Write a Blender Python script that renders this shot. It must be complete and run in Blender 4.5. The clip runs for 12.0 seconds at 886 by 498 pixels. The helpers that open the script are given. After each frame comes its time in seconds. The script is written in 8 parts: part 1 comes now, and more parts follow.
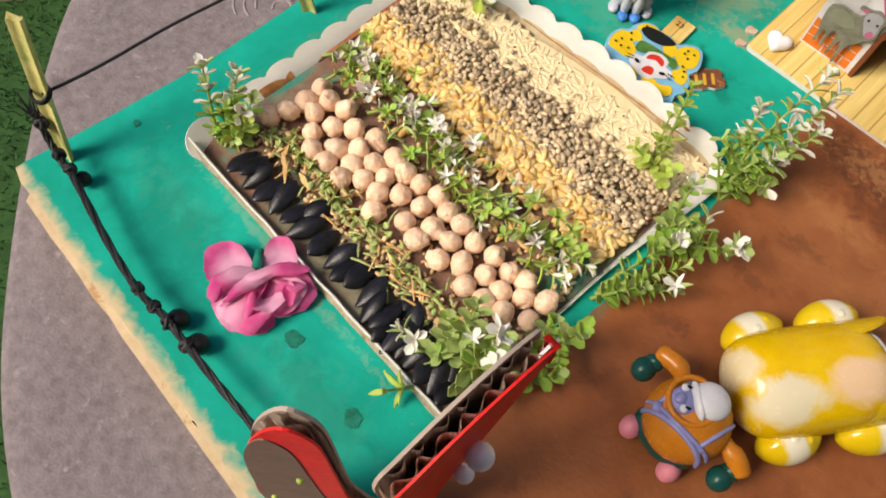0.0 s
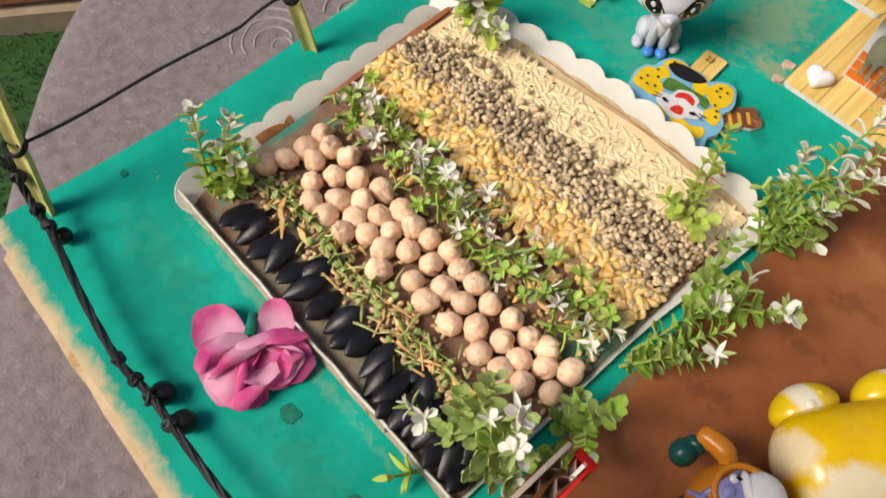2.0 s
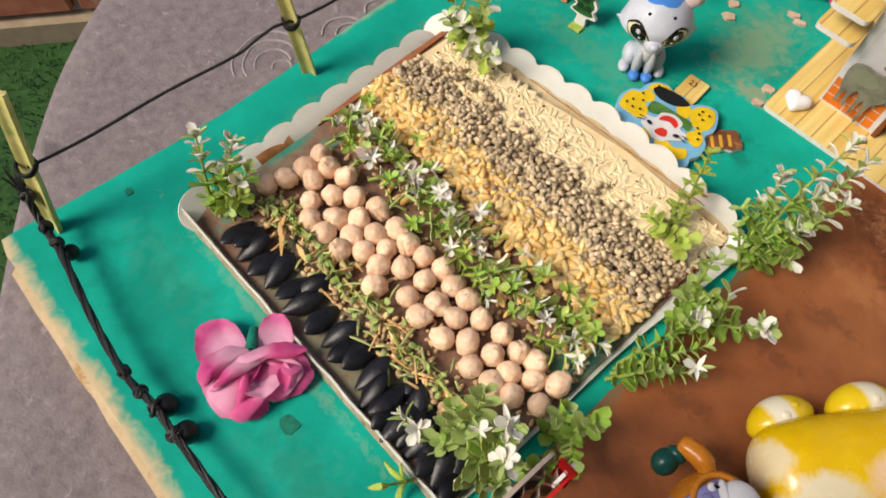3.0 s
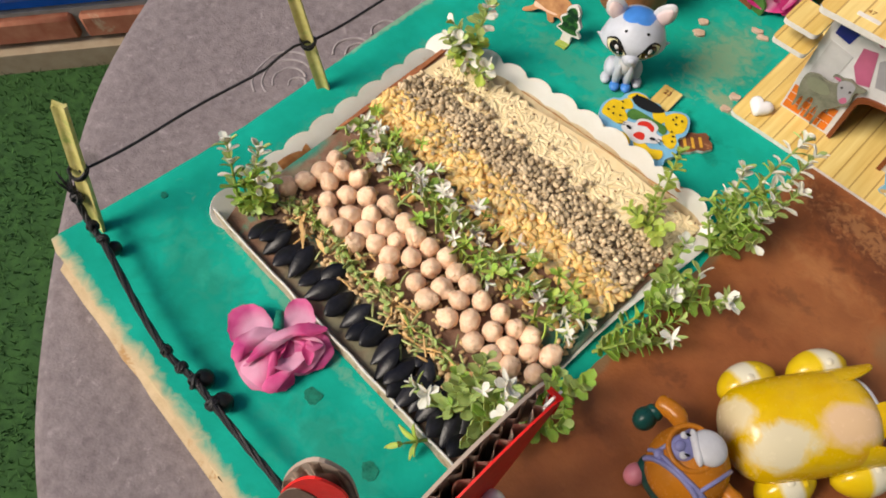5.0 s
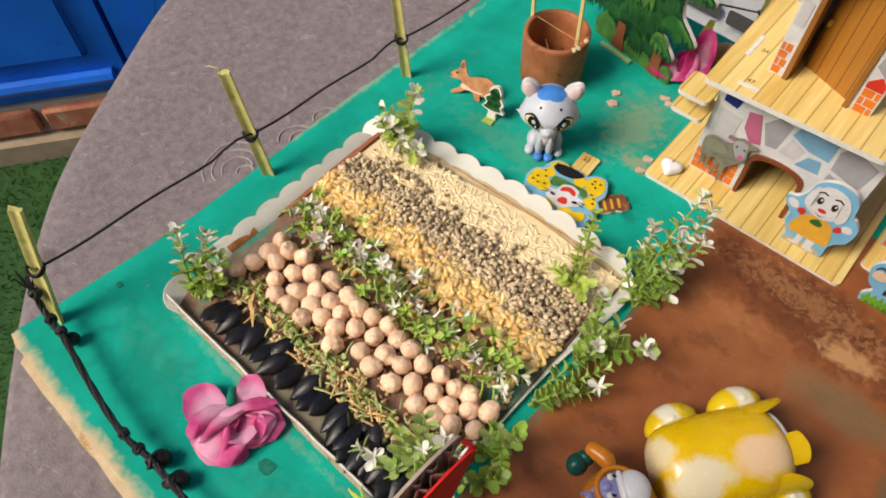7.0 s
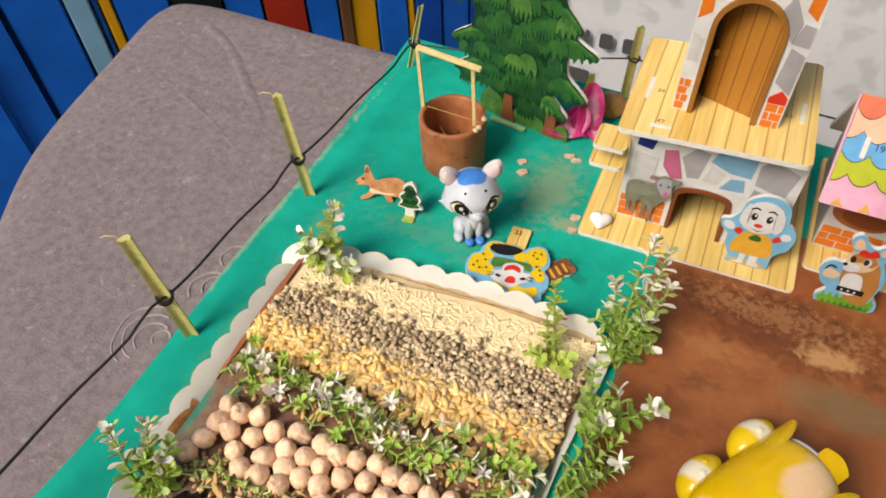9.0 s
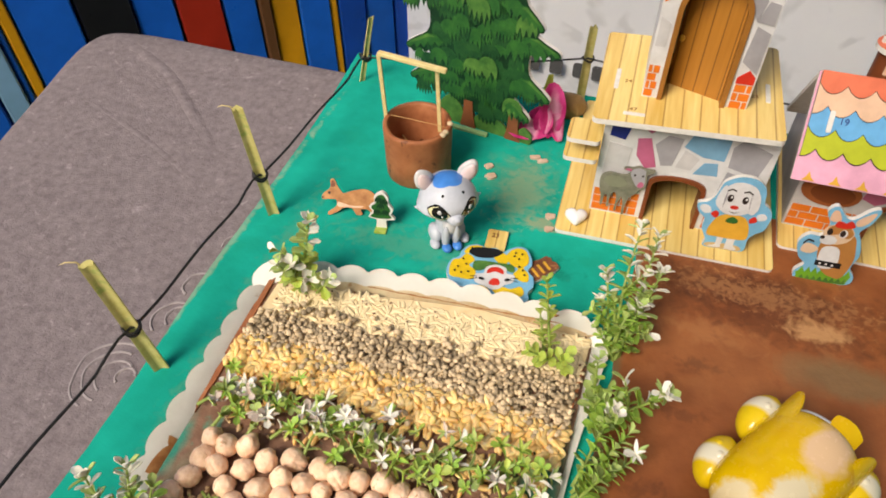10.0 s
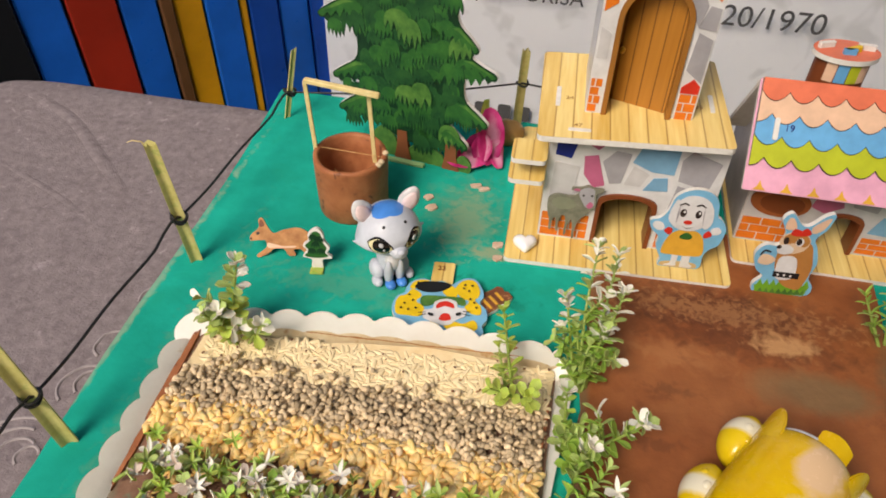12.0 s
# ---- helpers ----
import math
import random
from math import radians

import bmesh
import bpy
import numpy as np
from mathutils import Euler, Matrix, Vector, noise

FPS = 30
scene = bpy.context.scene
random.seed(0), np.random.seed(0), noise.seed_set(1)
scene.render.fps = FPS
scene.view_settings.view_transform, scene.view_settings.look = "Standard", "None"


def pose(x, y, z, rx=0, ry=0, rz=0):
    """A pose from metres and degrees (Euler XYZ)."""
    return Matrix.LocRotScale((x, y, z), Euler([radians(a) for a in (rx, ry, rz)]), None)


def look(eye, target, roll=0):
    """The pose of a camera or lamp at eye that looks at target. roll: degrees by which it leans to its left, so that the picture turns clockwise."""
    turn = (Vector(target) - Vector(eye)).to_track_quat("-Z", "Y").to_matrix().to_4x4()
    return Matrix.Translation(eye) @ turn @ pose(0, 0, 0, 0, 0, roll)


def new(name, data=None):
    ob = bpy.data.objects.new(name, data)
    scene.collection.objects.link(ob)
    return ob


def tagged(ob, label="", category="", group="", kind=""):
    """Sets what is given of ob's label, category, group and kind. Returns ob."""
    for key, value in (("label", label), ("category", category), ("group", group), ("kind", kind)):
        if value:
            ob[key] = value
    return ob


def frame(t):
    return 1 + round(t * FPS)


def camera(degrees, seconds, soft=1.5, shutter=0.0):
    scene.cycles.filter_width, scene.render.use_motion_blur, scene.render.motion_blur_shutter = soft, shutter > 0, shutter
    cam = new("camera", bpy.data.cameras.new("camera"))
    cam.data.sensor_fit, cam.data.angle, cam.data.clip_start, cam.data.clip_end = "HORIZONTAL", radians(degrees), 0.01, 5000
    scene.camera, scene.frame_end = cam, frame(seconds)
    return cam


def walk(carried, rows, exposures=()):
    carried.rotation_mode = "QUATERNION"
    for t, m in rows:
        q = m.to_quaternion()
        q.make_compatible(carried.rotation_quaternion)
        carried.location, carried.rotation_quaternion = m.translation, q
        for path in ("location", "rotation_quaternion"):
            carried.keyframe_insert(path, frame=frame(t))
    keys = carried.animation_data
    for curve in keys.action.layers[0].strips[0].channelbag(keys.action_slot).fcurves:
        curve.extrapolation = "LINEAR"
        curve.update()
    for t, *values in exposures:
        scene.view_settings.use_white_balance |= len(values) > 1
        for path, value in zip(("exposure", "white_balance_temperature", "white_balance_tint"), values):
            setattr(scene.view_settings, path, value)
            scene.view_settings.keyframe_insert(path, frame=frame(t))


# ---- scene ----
cam = camera(63.8, 12.0, 1.8)
# seconds, stops, kelvin, tint
EXPOSURE = [(0, 0.46, 7150, 12), (0.5, 0.46, 7050, 11), (1.1, 0.31, 7000, 11), (2, 0.31, 7000, 11), (6.5, 0.31, 7000, 11), (9.5, 0.41, 7150, 11), (12, 0.25, 7200, 13)]
PATH = [
    (0, (0.242, 0.034, 0.274), (-0.354, 0.589, -1.552), 2.2),
    (0.5, (0.231, 0.038, 0.268), (-0.421, 0.6, -1.538), 0.4),
    (1, (0.224, 0.044, 0.258), (-0.427, 0.603, -1.549), -0.4),
    (1.5, (0.222, 0.049, 0.255), (-0.423, 0.605, -1.554), -0.4),
    (2, (0.224, 0.051, 0.255), (-0.441, 0.615, -1.545), -0.6),
    (2.5, (0.222, 0.051, 0.259), (-0.451, 0.633, -1.533), -0.3),
    (3, (0.226, 0.05, 0.267), (-0.446, 0.64, -1.522), 0.4),
    (5, (0.245, 0.029, 0.293), (-0.46, 0.661, -1.469), 0.1),
    (5.5, (0.247, 0.029, 0.304), (-0.47, 0.673, -1.449), 0.1),
    (6, (0.25, 0.031, 0.313), (-0.489, 0.692, -1.424), -0.6),
    (6.5, (0.253, 0.033, 0.315), (-0.509, 0.742, -1.393), -0.8),
    (7, (0.265, 0.035, 0.315), (-0.504, 0.822, -1.355), -0.5),
    (7.5, (0.276, 0.048, 0.33), (-0.541, 0.886, -1.292), -3.5),
    (7.7, (0.269, 0.049, 0.328), (-0.528, 0.93, -1.282), -3.8),
    (9.3, (0.217, 0.024, 0.297), (-0.341, 1.202, -1.221), -1.8),
    (9.5, (0.212, 0.02, 0.294), (-0.311, 1.22, -1.218), -1.3),
    (10, (0.202, 0.019, 0.283), (-0.257, 1.301, -1.182), -0.7),
    (10.5, (0.196, 0.02, 0.271), (-0.199, 1.358, -1.162), 0.5),
    (11, (0.194, 0.022, 0.264), (-0.157, 1.399, -1.144), 0.8),
    (11.5, (0.193, 0.025, 0.259), (-0.129, 1.436, -1.121), 1.4),
    (12, (0.192, 0.03, 0.257), (-0.111, 1.462, -1.106), 1.2),
]
walk(cam, [(t, look(eye, target, roll)) for t, eye, target, roll in PATH], EXPOSURE)

# ---- light ----
world = bpy.data.worlds.new("sky")
scene.world = world
world.use_nodes = True
wn = world.node_tree
sky = wn.nodes.new("ShaderNodeTexSky")
sky.sky_type, sky.sun_disc = "NISHITA", False
sky.sun_elevation, sky.sun_rotation = radians(46), radians(-156)
sky.air_density, sky.dust_density, sky.ozone_density = 1.0, 3.0, 1.0
wn.links.new(sky.outputs["Color"], wn.nodes["Background"].inputs["Color"])
wn.nodes["Background"].inputs["Strength"].default_value = 0.105
sun = new("sun", bpy.data.lights.new("sun", "SUN"))
sun.data.energy, sun.data.angle, sun.data.color = 2.95, radians(26), (1.0, 0.95, 0.88)
sun.matrix_world = look((-0.63, -1.55, 1.98), (0.15, 0.2, 0))


# ---- materials ----
def sock(node, name, value):
    if value is not None:
        node.inputs[name].default_value = value


def mat(name, c1, c2, scale, rough=0.6, bump=0.15, bscale=None, c3=None, spot=0.62, sscale=None, rnd=0.0, coat=0.0, detail=5, sub=0.0, spec=0.32, isl=0.0, zones=(), zsoft=0.5, soft=0.06, sdet=6):
    """A surface of two tones in noise, with spots of a third, fine relief and a little variation between pieces."""
    m = bpy.data.materials.new(name)
    m.use_nodes = True
    t, b = m.node_tree, m.node_tree.nodes["Principled BSDF"]
    tc = t.nodes.new("ShaderNodeTexCoord")

    def nz(sc, det=detail, dist=0.0):
        n = t.nodes.new("ShaderNodeTexNoise")
        sock(n, "Scale", sc), sock(n, "Detail", det), sock(n, "Roughness", 0.6), sock(n, "Distortion", dist)
        t.links.new(tc.outputs["Object"], n.inputs["Vector"])
        return n.outputs["Fac"]

    def ramp(fac, a, z):
        r = t.nodes.new("ShaderNodeMapRange")
        sock(r, "From Min", a), sock(r, "From Max", z)
        t.links.new(fac, r.inputs["Value"])
        return r.outputs["Result"]

    def mix(fac, a, z, kind="MIX"):
        x = t.nodes.new("ShaderNodeMix")
        x.data_type, x.blend_type = "RGBA", kind
        for k, v in ((0, fac), (6, a), (7, z)):
            if isinstance(v, bpy.types.NodeSocket):
                t.links.new(v, x.inputs[k])
            else:
                x.inputs[k].default_value = v if k == 0 else (*v, 1)
        return x.outputs[2]

    col = mix(ramp(nz(scale), 0.32, 0.68), c1, c2)
    if c3:
        col = mix(ramp(nz(sscale or scale * 0.4, sdet, 0.4), spot, spot + soft), col, c3)
    for cx, cy, rx, ry, zc, zs, zn, amt in zones:
        # other-toned places, wear and stains included: an uneven ellipse in the board's plane
        mp = t.nodes.new("ShaderNodeMapping")
        mp.vector_type = "TEXTURE"
        mp.inputs["Location"].default_value, mp.inputs["Scale"].default_value = (cx, cy, 0), (rx, ry, 1000)
        t.links.new(tc.outputs["Object"], mp.inputs["Vector"])
        ln = t.nodes.new("ShaderNodeVectorMath")
        ln.operation = "LENGTH"
        t.links.new(mp.outputs["Vector"], ln.inputs[0])
        ad = t.nodes.new("ShaderNodeMath")
        ad.operation = "MULTIPLY_ADD"
        t.links.new(nz(zs, 7, 0.6), ad.inputs[0])
        ad.inputs[1].default_value = zn
        t.links.new(ln.outputs["Value"], ad.inputs[2])
        fade = ramp(ad.outputs[0], 0.70 + zsoft * 0.5 + zn * 0.5, 0.70 - zsoft * 0.5 + zn * 0.45)
        am = t.nodes.new("ShaderNodeMath")
        am.operation = "MULTIPLY"
        t.links.new(fade, am.inputs[0])
        am.inputs[1].default_value = amt
        col = mix(am.outputs[0], col, zc)
    if rnd or isl:
        info = t.nodes.new("ShaderNodeObjectInfo" if rnd else "ShaderNodeNewGeometry")
        hsv = t.nodes.new("ShaderNodeHueSaturation")
        amount = rnd or isl
        r = t.nodes.new("ShaderNodeMapRange")
        sock(r, "To Min", 1 - amount), sock(r, "To Max", 1 + amount)
        t.links.new(info.outputs["Random" if rnd else "Random Per Island"], r.inputs["Value"])
        t.links.new(r.outputs["Result"], hsv.inputs["Value"])
        t.links.new(col, hsv.inputs["Color"])
        col = hsv.outputs["Color"]
    t.links.new(col, b.inputs["Base Color"])
    rr = t.nodes.new("ShaderNodeMapRange")
    sock(rr, "To Min", max(0.03, rough - 0.12)), sock(rr, "To Max", min(1, rough + 0.12))
    fine = nz(bscale or scale * 4, 4)
    t.links.new(fine, rr.inputs["Value"])
    t.links.new(rr.outputs["Result"], b.inputs["Roughness"])
    if bump:
        bp = t.nodes.new("ShaderNodeBump")
        sock(bp, "Strength", bump), sock(bp, "Distance", 0.0006)
        t.links.new(fine, bp.inputs["Height"])
        t.links.new(bp.outputs["Normal"], b.inputs["Normal"])
    sock(b, "Coat Weight", coat), sock(b, "Coat Roughness", 0.12), sock(b, "Specular IOR Level", spec)
    if sub:
        sock(b, "Subsurface Weight", sub), sock(b, "Subsurface Radius", (0.004, 0.002, 0.001)), sock(b, "Subsurface Scale", 1.0)
    m.diffuse_color = (*c1, 1)
    return m


def planks(name, width, axis="X", dark=(0.26, 0.14, 0.04), c1=(0.46, 0.25, 0.05), c2=(0.74, 0.55, 0.22)):
    """Printed boards: yellow planks with dark joints and a fine grain along them."""
    m = bpy.data.materials.new(name)
    m.use_nodes = True
    t, b = m.node_tree, m.node_tree.nodes["Principled BSDF"]
    N, L = t.nodes.new, t.links.new
    tc, sx = N("ShaderNodeTexCoord"), N("ShaderNodeSeparateXYZ")
    L(tc.outputs["Object"], sx.inputs[0])

    def op(kind, a, z=None):
        n = N("ShaderNodeMath")
        n.operation = kind
        n.inputs[2].default_value = -0.30
        for k, v in enumerate((a, z)):
            if isinstance(v, bpy.types.NodeSocket):
                L(v, n.inputs[k])
            elif v is not None:
                n.inputs[k].default_value = v
        return n.outputs[0]

    u = op("DIVIDE", sx.outputs[axis], width)
    cell, fr = op("FLOOR", u), op("FRACT", u)
    wn_ = N("ShaderNodeTexWhiteNoise")
    wn_.noise_dimensions = "1D"
    L(cell, wn_.inputs["W"])
    mp, nz = N("ShaderNodeMapping"), N("ShaderNodeTexNoise")
    mp.inputs["Scale"].default_value = (1, 0.06, 1) if axis == "X" else (0.06, 1, 1)
    L(tc.outputs["Object"], mp.inputs[0])
    L(mp.outputs[0], nz.inputs["Vector"])
    sock(nz, "Scale", 420.0), sock(nz, "Detail", 3.0)
    shade = op("ADD", op("MULTIPLY", wn_.outputs["Value"], 0.45), op("MULTIPLY_ADD", nz.outputs["Fac"], 1.1))
    mx = N("ShaderNodeMix")
    mx.data_type = "RGBA"
    L(shade, mx.inputs[0])
    mx.inputs[6].default_value, mx.inputs[7].default_value = (*c1, 1), (*c2, 1)
    edge = op("LESS_THAN", op("MINIMUM", fr, op("SUBTRACT", 1.0, fr)), 0.045)
    mz = N("ShaderNodeMix")
    mz.data_type = "RGBA"
    L(op("MULTIPLY", edge, 0.8), mz.inputs[0])
    L(mx.outputs[2], mz.inputs[6])
    mz.inputs[7].default_value = (*dark, 1)
    L(mz.outputs[2], b.inputs["Base Color"])
    sock(b, "Roughness", 0.38)
    m.diffuse_color = (*c1, 1)
    return m


M = {}
TAN, DULL, PALE = (0.56, 0.44, 0.27), (0.13, 0.26, 0.15), (0.30, 0.30, 0.17)
M["green"] = mat("green_paint", (0.0004, 0.262, 0.192), (0.0008, 0.370, 0.278), 26, 0.55, 0.3, 420, c3=(0.003, 0.30, 0.21), spot=0.58, sscale=34, soft=0.12, spec=0.02, zones=(
    (0.27, -0.004, 2.0, 0.0095, TAN, 120, 1.3, 0.95), (0.140, 0.332, 0.026, 0.040, DULL, 130, 2.2, 0.42), (0.143, 0.325, 0.018, 0.034, PALE, 190, 2.8, 0.42), (0.160, 0.302, 0.016, 0.006, PALE, 240, 2.6, 0.7)) + (
    (0.115, 0.0625, 0.085, 0.0030, TAN, 210, 3.2, 0.15), (0.060, 0.045, 0.040, 0.014, DULL, 150, 3.4, 0.12), (0.170, 0.040, 0.035, 0.014, (0.004, 0.15, 0.10), 90, 2.4, 0.4), (0.168, 0.036, 0.045, 0.020, (0.06, 0.30, 0.22), 160, 4.0, 0.18), (0.080, 0.035, 0.060, 0.020, (0.004, 0.16, 0.11), 70, 2.6, 0.4), (0.030, 0.200, 0.008, 0.110, DULL, 190, 3.4, 0.3), (0.100, 0.265, 0.060, 0.016, DULL, 160, 3.4, 0.3), (0.150, 0.272, 0.040, 0.012, (0.004, 0.12, 0.08), 140, 2.6, 0.6), (0.001, 0.20, 0.0030, 0.2, TAN, 150, 2.6, 0.3)))
M["greendark"] = mat("dark_green_stain", (0.004, 0.11, 0.07), (0.006, 0.2, 0.13), 300, 0.3, 0.1)
M["tan"] = mat("bare_cardboard", (0.47, 0.36, 0.22), (0.58, 0.46, 0.30), 120, 0.8, 0.3, 700, c3=(0.42, 0.26, 0.12), spot=0.63, sscale=80)
# earth tones: darker before the houses and beside the toys, with lighter patches
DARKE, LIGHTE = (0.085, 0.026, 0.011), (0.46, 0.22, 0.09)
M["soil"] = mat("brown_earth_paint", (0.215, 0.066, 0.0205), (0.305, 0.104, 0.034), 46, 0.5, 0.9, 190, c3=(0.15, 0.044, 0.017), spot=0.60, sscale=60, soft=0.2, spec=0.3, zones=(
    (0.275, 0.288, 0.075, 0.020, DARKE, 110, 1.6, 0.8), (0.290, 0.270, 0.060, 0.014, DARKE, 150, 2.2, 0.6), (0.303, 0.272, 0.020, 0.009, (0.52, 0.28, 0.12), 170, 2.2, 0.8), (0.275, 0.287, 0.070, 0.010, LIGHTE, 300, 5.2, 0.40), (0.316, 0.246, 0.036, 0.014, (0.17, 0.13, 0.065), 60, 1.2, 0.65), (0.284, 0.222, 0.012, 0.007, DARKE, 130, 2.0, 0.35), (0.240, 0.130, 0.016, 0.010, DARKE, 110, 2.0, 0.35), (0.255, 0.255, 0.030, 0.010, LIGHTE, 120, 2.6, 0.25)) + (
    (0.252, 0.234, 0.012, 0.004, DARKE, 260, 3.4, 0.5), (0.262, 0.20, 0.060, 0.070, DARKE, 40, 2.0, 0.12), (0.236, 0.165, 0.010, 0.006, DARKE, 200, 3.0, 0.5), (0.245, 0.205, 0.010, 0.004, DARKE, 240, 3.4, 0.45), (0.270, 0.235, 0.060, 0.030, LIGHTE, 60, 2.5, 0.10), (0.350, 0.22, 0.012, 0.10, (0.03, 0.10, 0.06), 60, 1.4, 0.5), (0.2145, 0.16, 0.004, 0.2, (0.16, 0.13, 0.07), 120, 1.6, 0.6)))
M["soildark"] = mat("dark_scraped_earth", (0.10, 0.035, 0.016), (0.20, 0.07, 0.03), 130, 0.7, 0.6, 700, c3=(0.48, 0.24, 0.10), spot=0.60, sscale=140)
M["cloth"] = mat("grey_felt_cloth", (0.158, 0.132, 0.138), (0.234, 0.200, 0.206), 210, 0.95, 1.0, 700, spec=0.15, c3=(0.30, 0.262, 0.268), spot=0.60, sscale=160, soft=0.12, zones=((-0.043, 0.037, 0.0075, 0.0055, (0.09, 0.078, 0.076), 200, 0.5, 0.7),))
M["paper"] = mat("white_paper", (0.87, 0.84, 0.77), (0.92, 0.90, 0.85), 70, 0.6, 0.12, 400, c3=(0.50, 0.25, 0.08), spot=0.70, sscale=45)
M["white"] = mat("white_board_core", (0.60, 0.58, 0.54), (0.70, 0.68, 0.65), 300, 0.7, 0.1)
M["dullpaper"] = mat("greyed_white_paper", (0.72, 0.68, 0.61), (0.80, 0.77, 0.71), 60, 0.65, 0.15, 400, c3=(0.55, 0.42, 0.27), spot=0.66, sscale=70, soft=0.12)
M["mud"] = mat("dried_mud", (0.15, 0.075, 0.045), (0.27, 0.15, 0.10), 120, 0.75, 0.7, 600, c3=(0.10, 0.20, 0.13), spot=0.6, sscale=60, zones=((0.13, 0.080, 0.09, 0.016, (0.17, 0.19, 0.12), 90, 1.4, 0.7), (0.195, 0.15, 0.012, 0.035, (0.02, 0.20, 0.13), 90, 1.2, 0.8), (0.0425, 0.118, 0.0055, 0.022, (0.01, 0.24, 0.17), 120, 1.0, 0.9), (0.052, 0.105, 0.010, 0.020, (0.34, 0.29, 0.18), 120, 1.2, 0.7)))
M["rust"] = mat("rusty_smear", (0.36, 0.13, 0.035), (0.55, 0.28, 0.10), 220, 0.7, 0.3)
M["pea"] = mat("chickpea_skin", (0.74, 0.46, 0.285), (0.88, 0.65, 0.47), 220, 0.5, 1.0, 520, c3=(0.46, 0.24, 0.11), spot=0.62, sscale=260, soft=0.1, rnd=0.15, sub=0.08)
M["seed"] = mat("black_seed_hull", (0.005, 0.005, 0.006), (0.014, 0.014, 0.018), 500, 0.33, 0.25, 900, rnd=0.5, c3=(0.05, 0.045, 0.04), spot=0.70, sscale=420)
M["wheat"] = mat("wheat_grain", (0.77, 0.43, 0.115), (0.91, 0.64, 0.30), 260, 0.40, 0.15, isl=0.25, sub=0.3)
M["hemp"] = mat("hemp_seed", (0.40, 0.300, 0.180), (0.58, 0.455, 0.295), 160, 0.50, 0.15, isl=0.5)
M["rice"] = mat("rice_grain", (0.74, 0.58, 0.33), (0.84, 0.71, 0.45), 300, 0.36, 0.1, isl=0.05)
M["millet"] = mat("millet_grain", (0.55, 0.36, 0.17), (0.70, 0.50, 0.28), 700, 0.45, 0.1, isl=0.3)
M["leaf"] = mat("leaf_green", (0.16, 0.33, 0.030), (0.34, 0.50, 0.10), 250, 0.42, 0.2, 900, rnd=0.3, sub=0.25)
M["leafy"] = mat("leaf_yellow_green", (0.27, 0.40, 0.045), (0.46, 0.54, 0.12), 250, 0.42, 0.2, 900, rnd=0.25, sub=0.25)
M["leafpale"] = mat("leaf_pale", (0.66, 0.63, 0.50), (0.86, 0.82, 0.73), 200, 0.55, 0.2, 900, rnd=0.15, sub=0.2)
M["leafgrey"] = mat("leaf_dusty", (0.24, 0.36, 0.085), (0.42, 0.50, 0.18), 300, 0.6, 0.2, 900, rnd=0.25, sub=0.2)
M["dryleaf"] = mat("leaf_dried_mauve", (0.42, 0.33, 0.27), (0.66, 0.55, 0.48), 240, 0.7, 0.2, 900, rnd=0.25, sub=0.1)
M["stem"] = mat("stem_green", (0.17, 0.25, 0.04), (0.28, 0.36, 0.09), 300, 0.5, 0.15)
M["straw"] = mat("straw_tan", (0.50, 0.28, 0.09), (0.66, 0.44, 0.2), 400, 0.6, 0.15, isl=0.3)
M["haygreen"] = mat("hay_green", (0.27, 0.33, 0.10), (0.46, 0.48, 0.21), 300, 0.6, 0.1, isl=0.35)
PINKP = (0.93, 0.61, 0.77)
M["petal"] = mat("pink_silk_petal", (0.76, 0.075, 0.33), (0.88, 0.24, 0.50), 60, 0.75, 0.12, 800, rnd=0.08, spec=0.15, zones=((0, 0, 0.0120, 0.0100, PINKP, 70, 0.6, 0.8),))
M["petaldark"] = mat("magenta_silk_petal", (0.60, 0.022, 0.20), (0.80, 0.095, 0.36), 90, 0.6, 0.12, 800, rnd=0.1, spec=0.2, zones=((0.001, 0.001, 0.0045, 0.0150, PINKP, 120, 1.1, 0.65),))
M["cord"] = mat("black_cord", (0.008, 0.008, 0.009), (0.022, 0.021, 0.023), 600, 0.42, 0.5, 1800)
M["bamboo"] = mat("dry_bamboo", (0.42, 0.38, 0.11), (0.58, 0.52, 0.22), 160, 0.55, 0.25, 900, c3=(0.30, 0.36, 0.10), spot=0.56, sscale=60, rnd=0.12)
M["splint"] = mat("pale_wood_splint", (0.60, 0.46, 0.19), (0.72, 0.60, 0.30), 240, 0.6, 0.25, 900)
M["clay"] = mat("brown_clay", (0.26, 0.086, 0.034), (0.39, 0.145, 0.060), 90, 0.55, 0.5, 420, c3=(0.10, 0.035, 0.018), spot=0.62, sscale=120)
M["plank"] = planks("printed_planks", 0.0085, dark=(0.36, 0.20, 0.05), c1=(0.58, 0.35, 0.065), c2=(0.84, 0.68, 0.28))
M["plankside"] = planks("printed_planks_brown", 0.0085, "Z", c1=(0.38, 0.20, 0.06), c2=(0.50, 0.29, 0.11))
M["door"] = planks("printed_door_boards", 0.0068, "X", dark=(0.10, 0.035, 0.006), c1=(0.30, 0.115, 0.013), c2=(0.42, 0.180, 0.026))


def ink(name, c, rough=0.4, **k):
    M[name] = mat(name, tuple(v * 0.68 for v in c), tuple(min(1, v * 0.86) for v in c), 90, rough, 0.06, 600, **k)


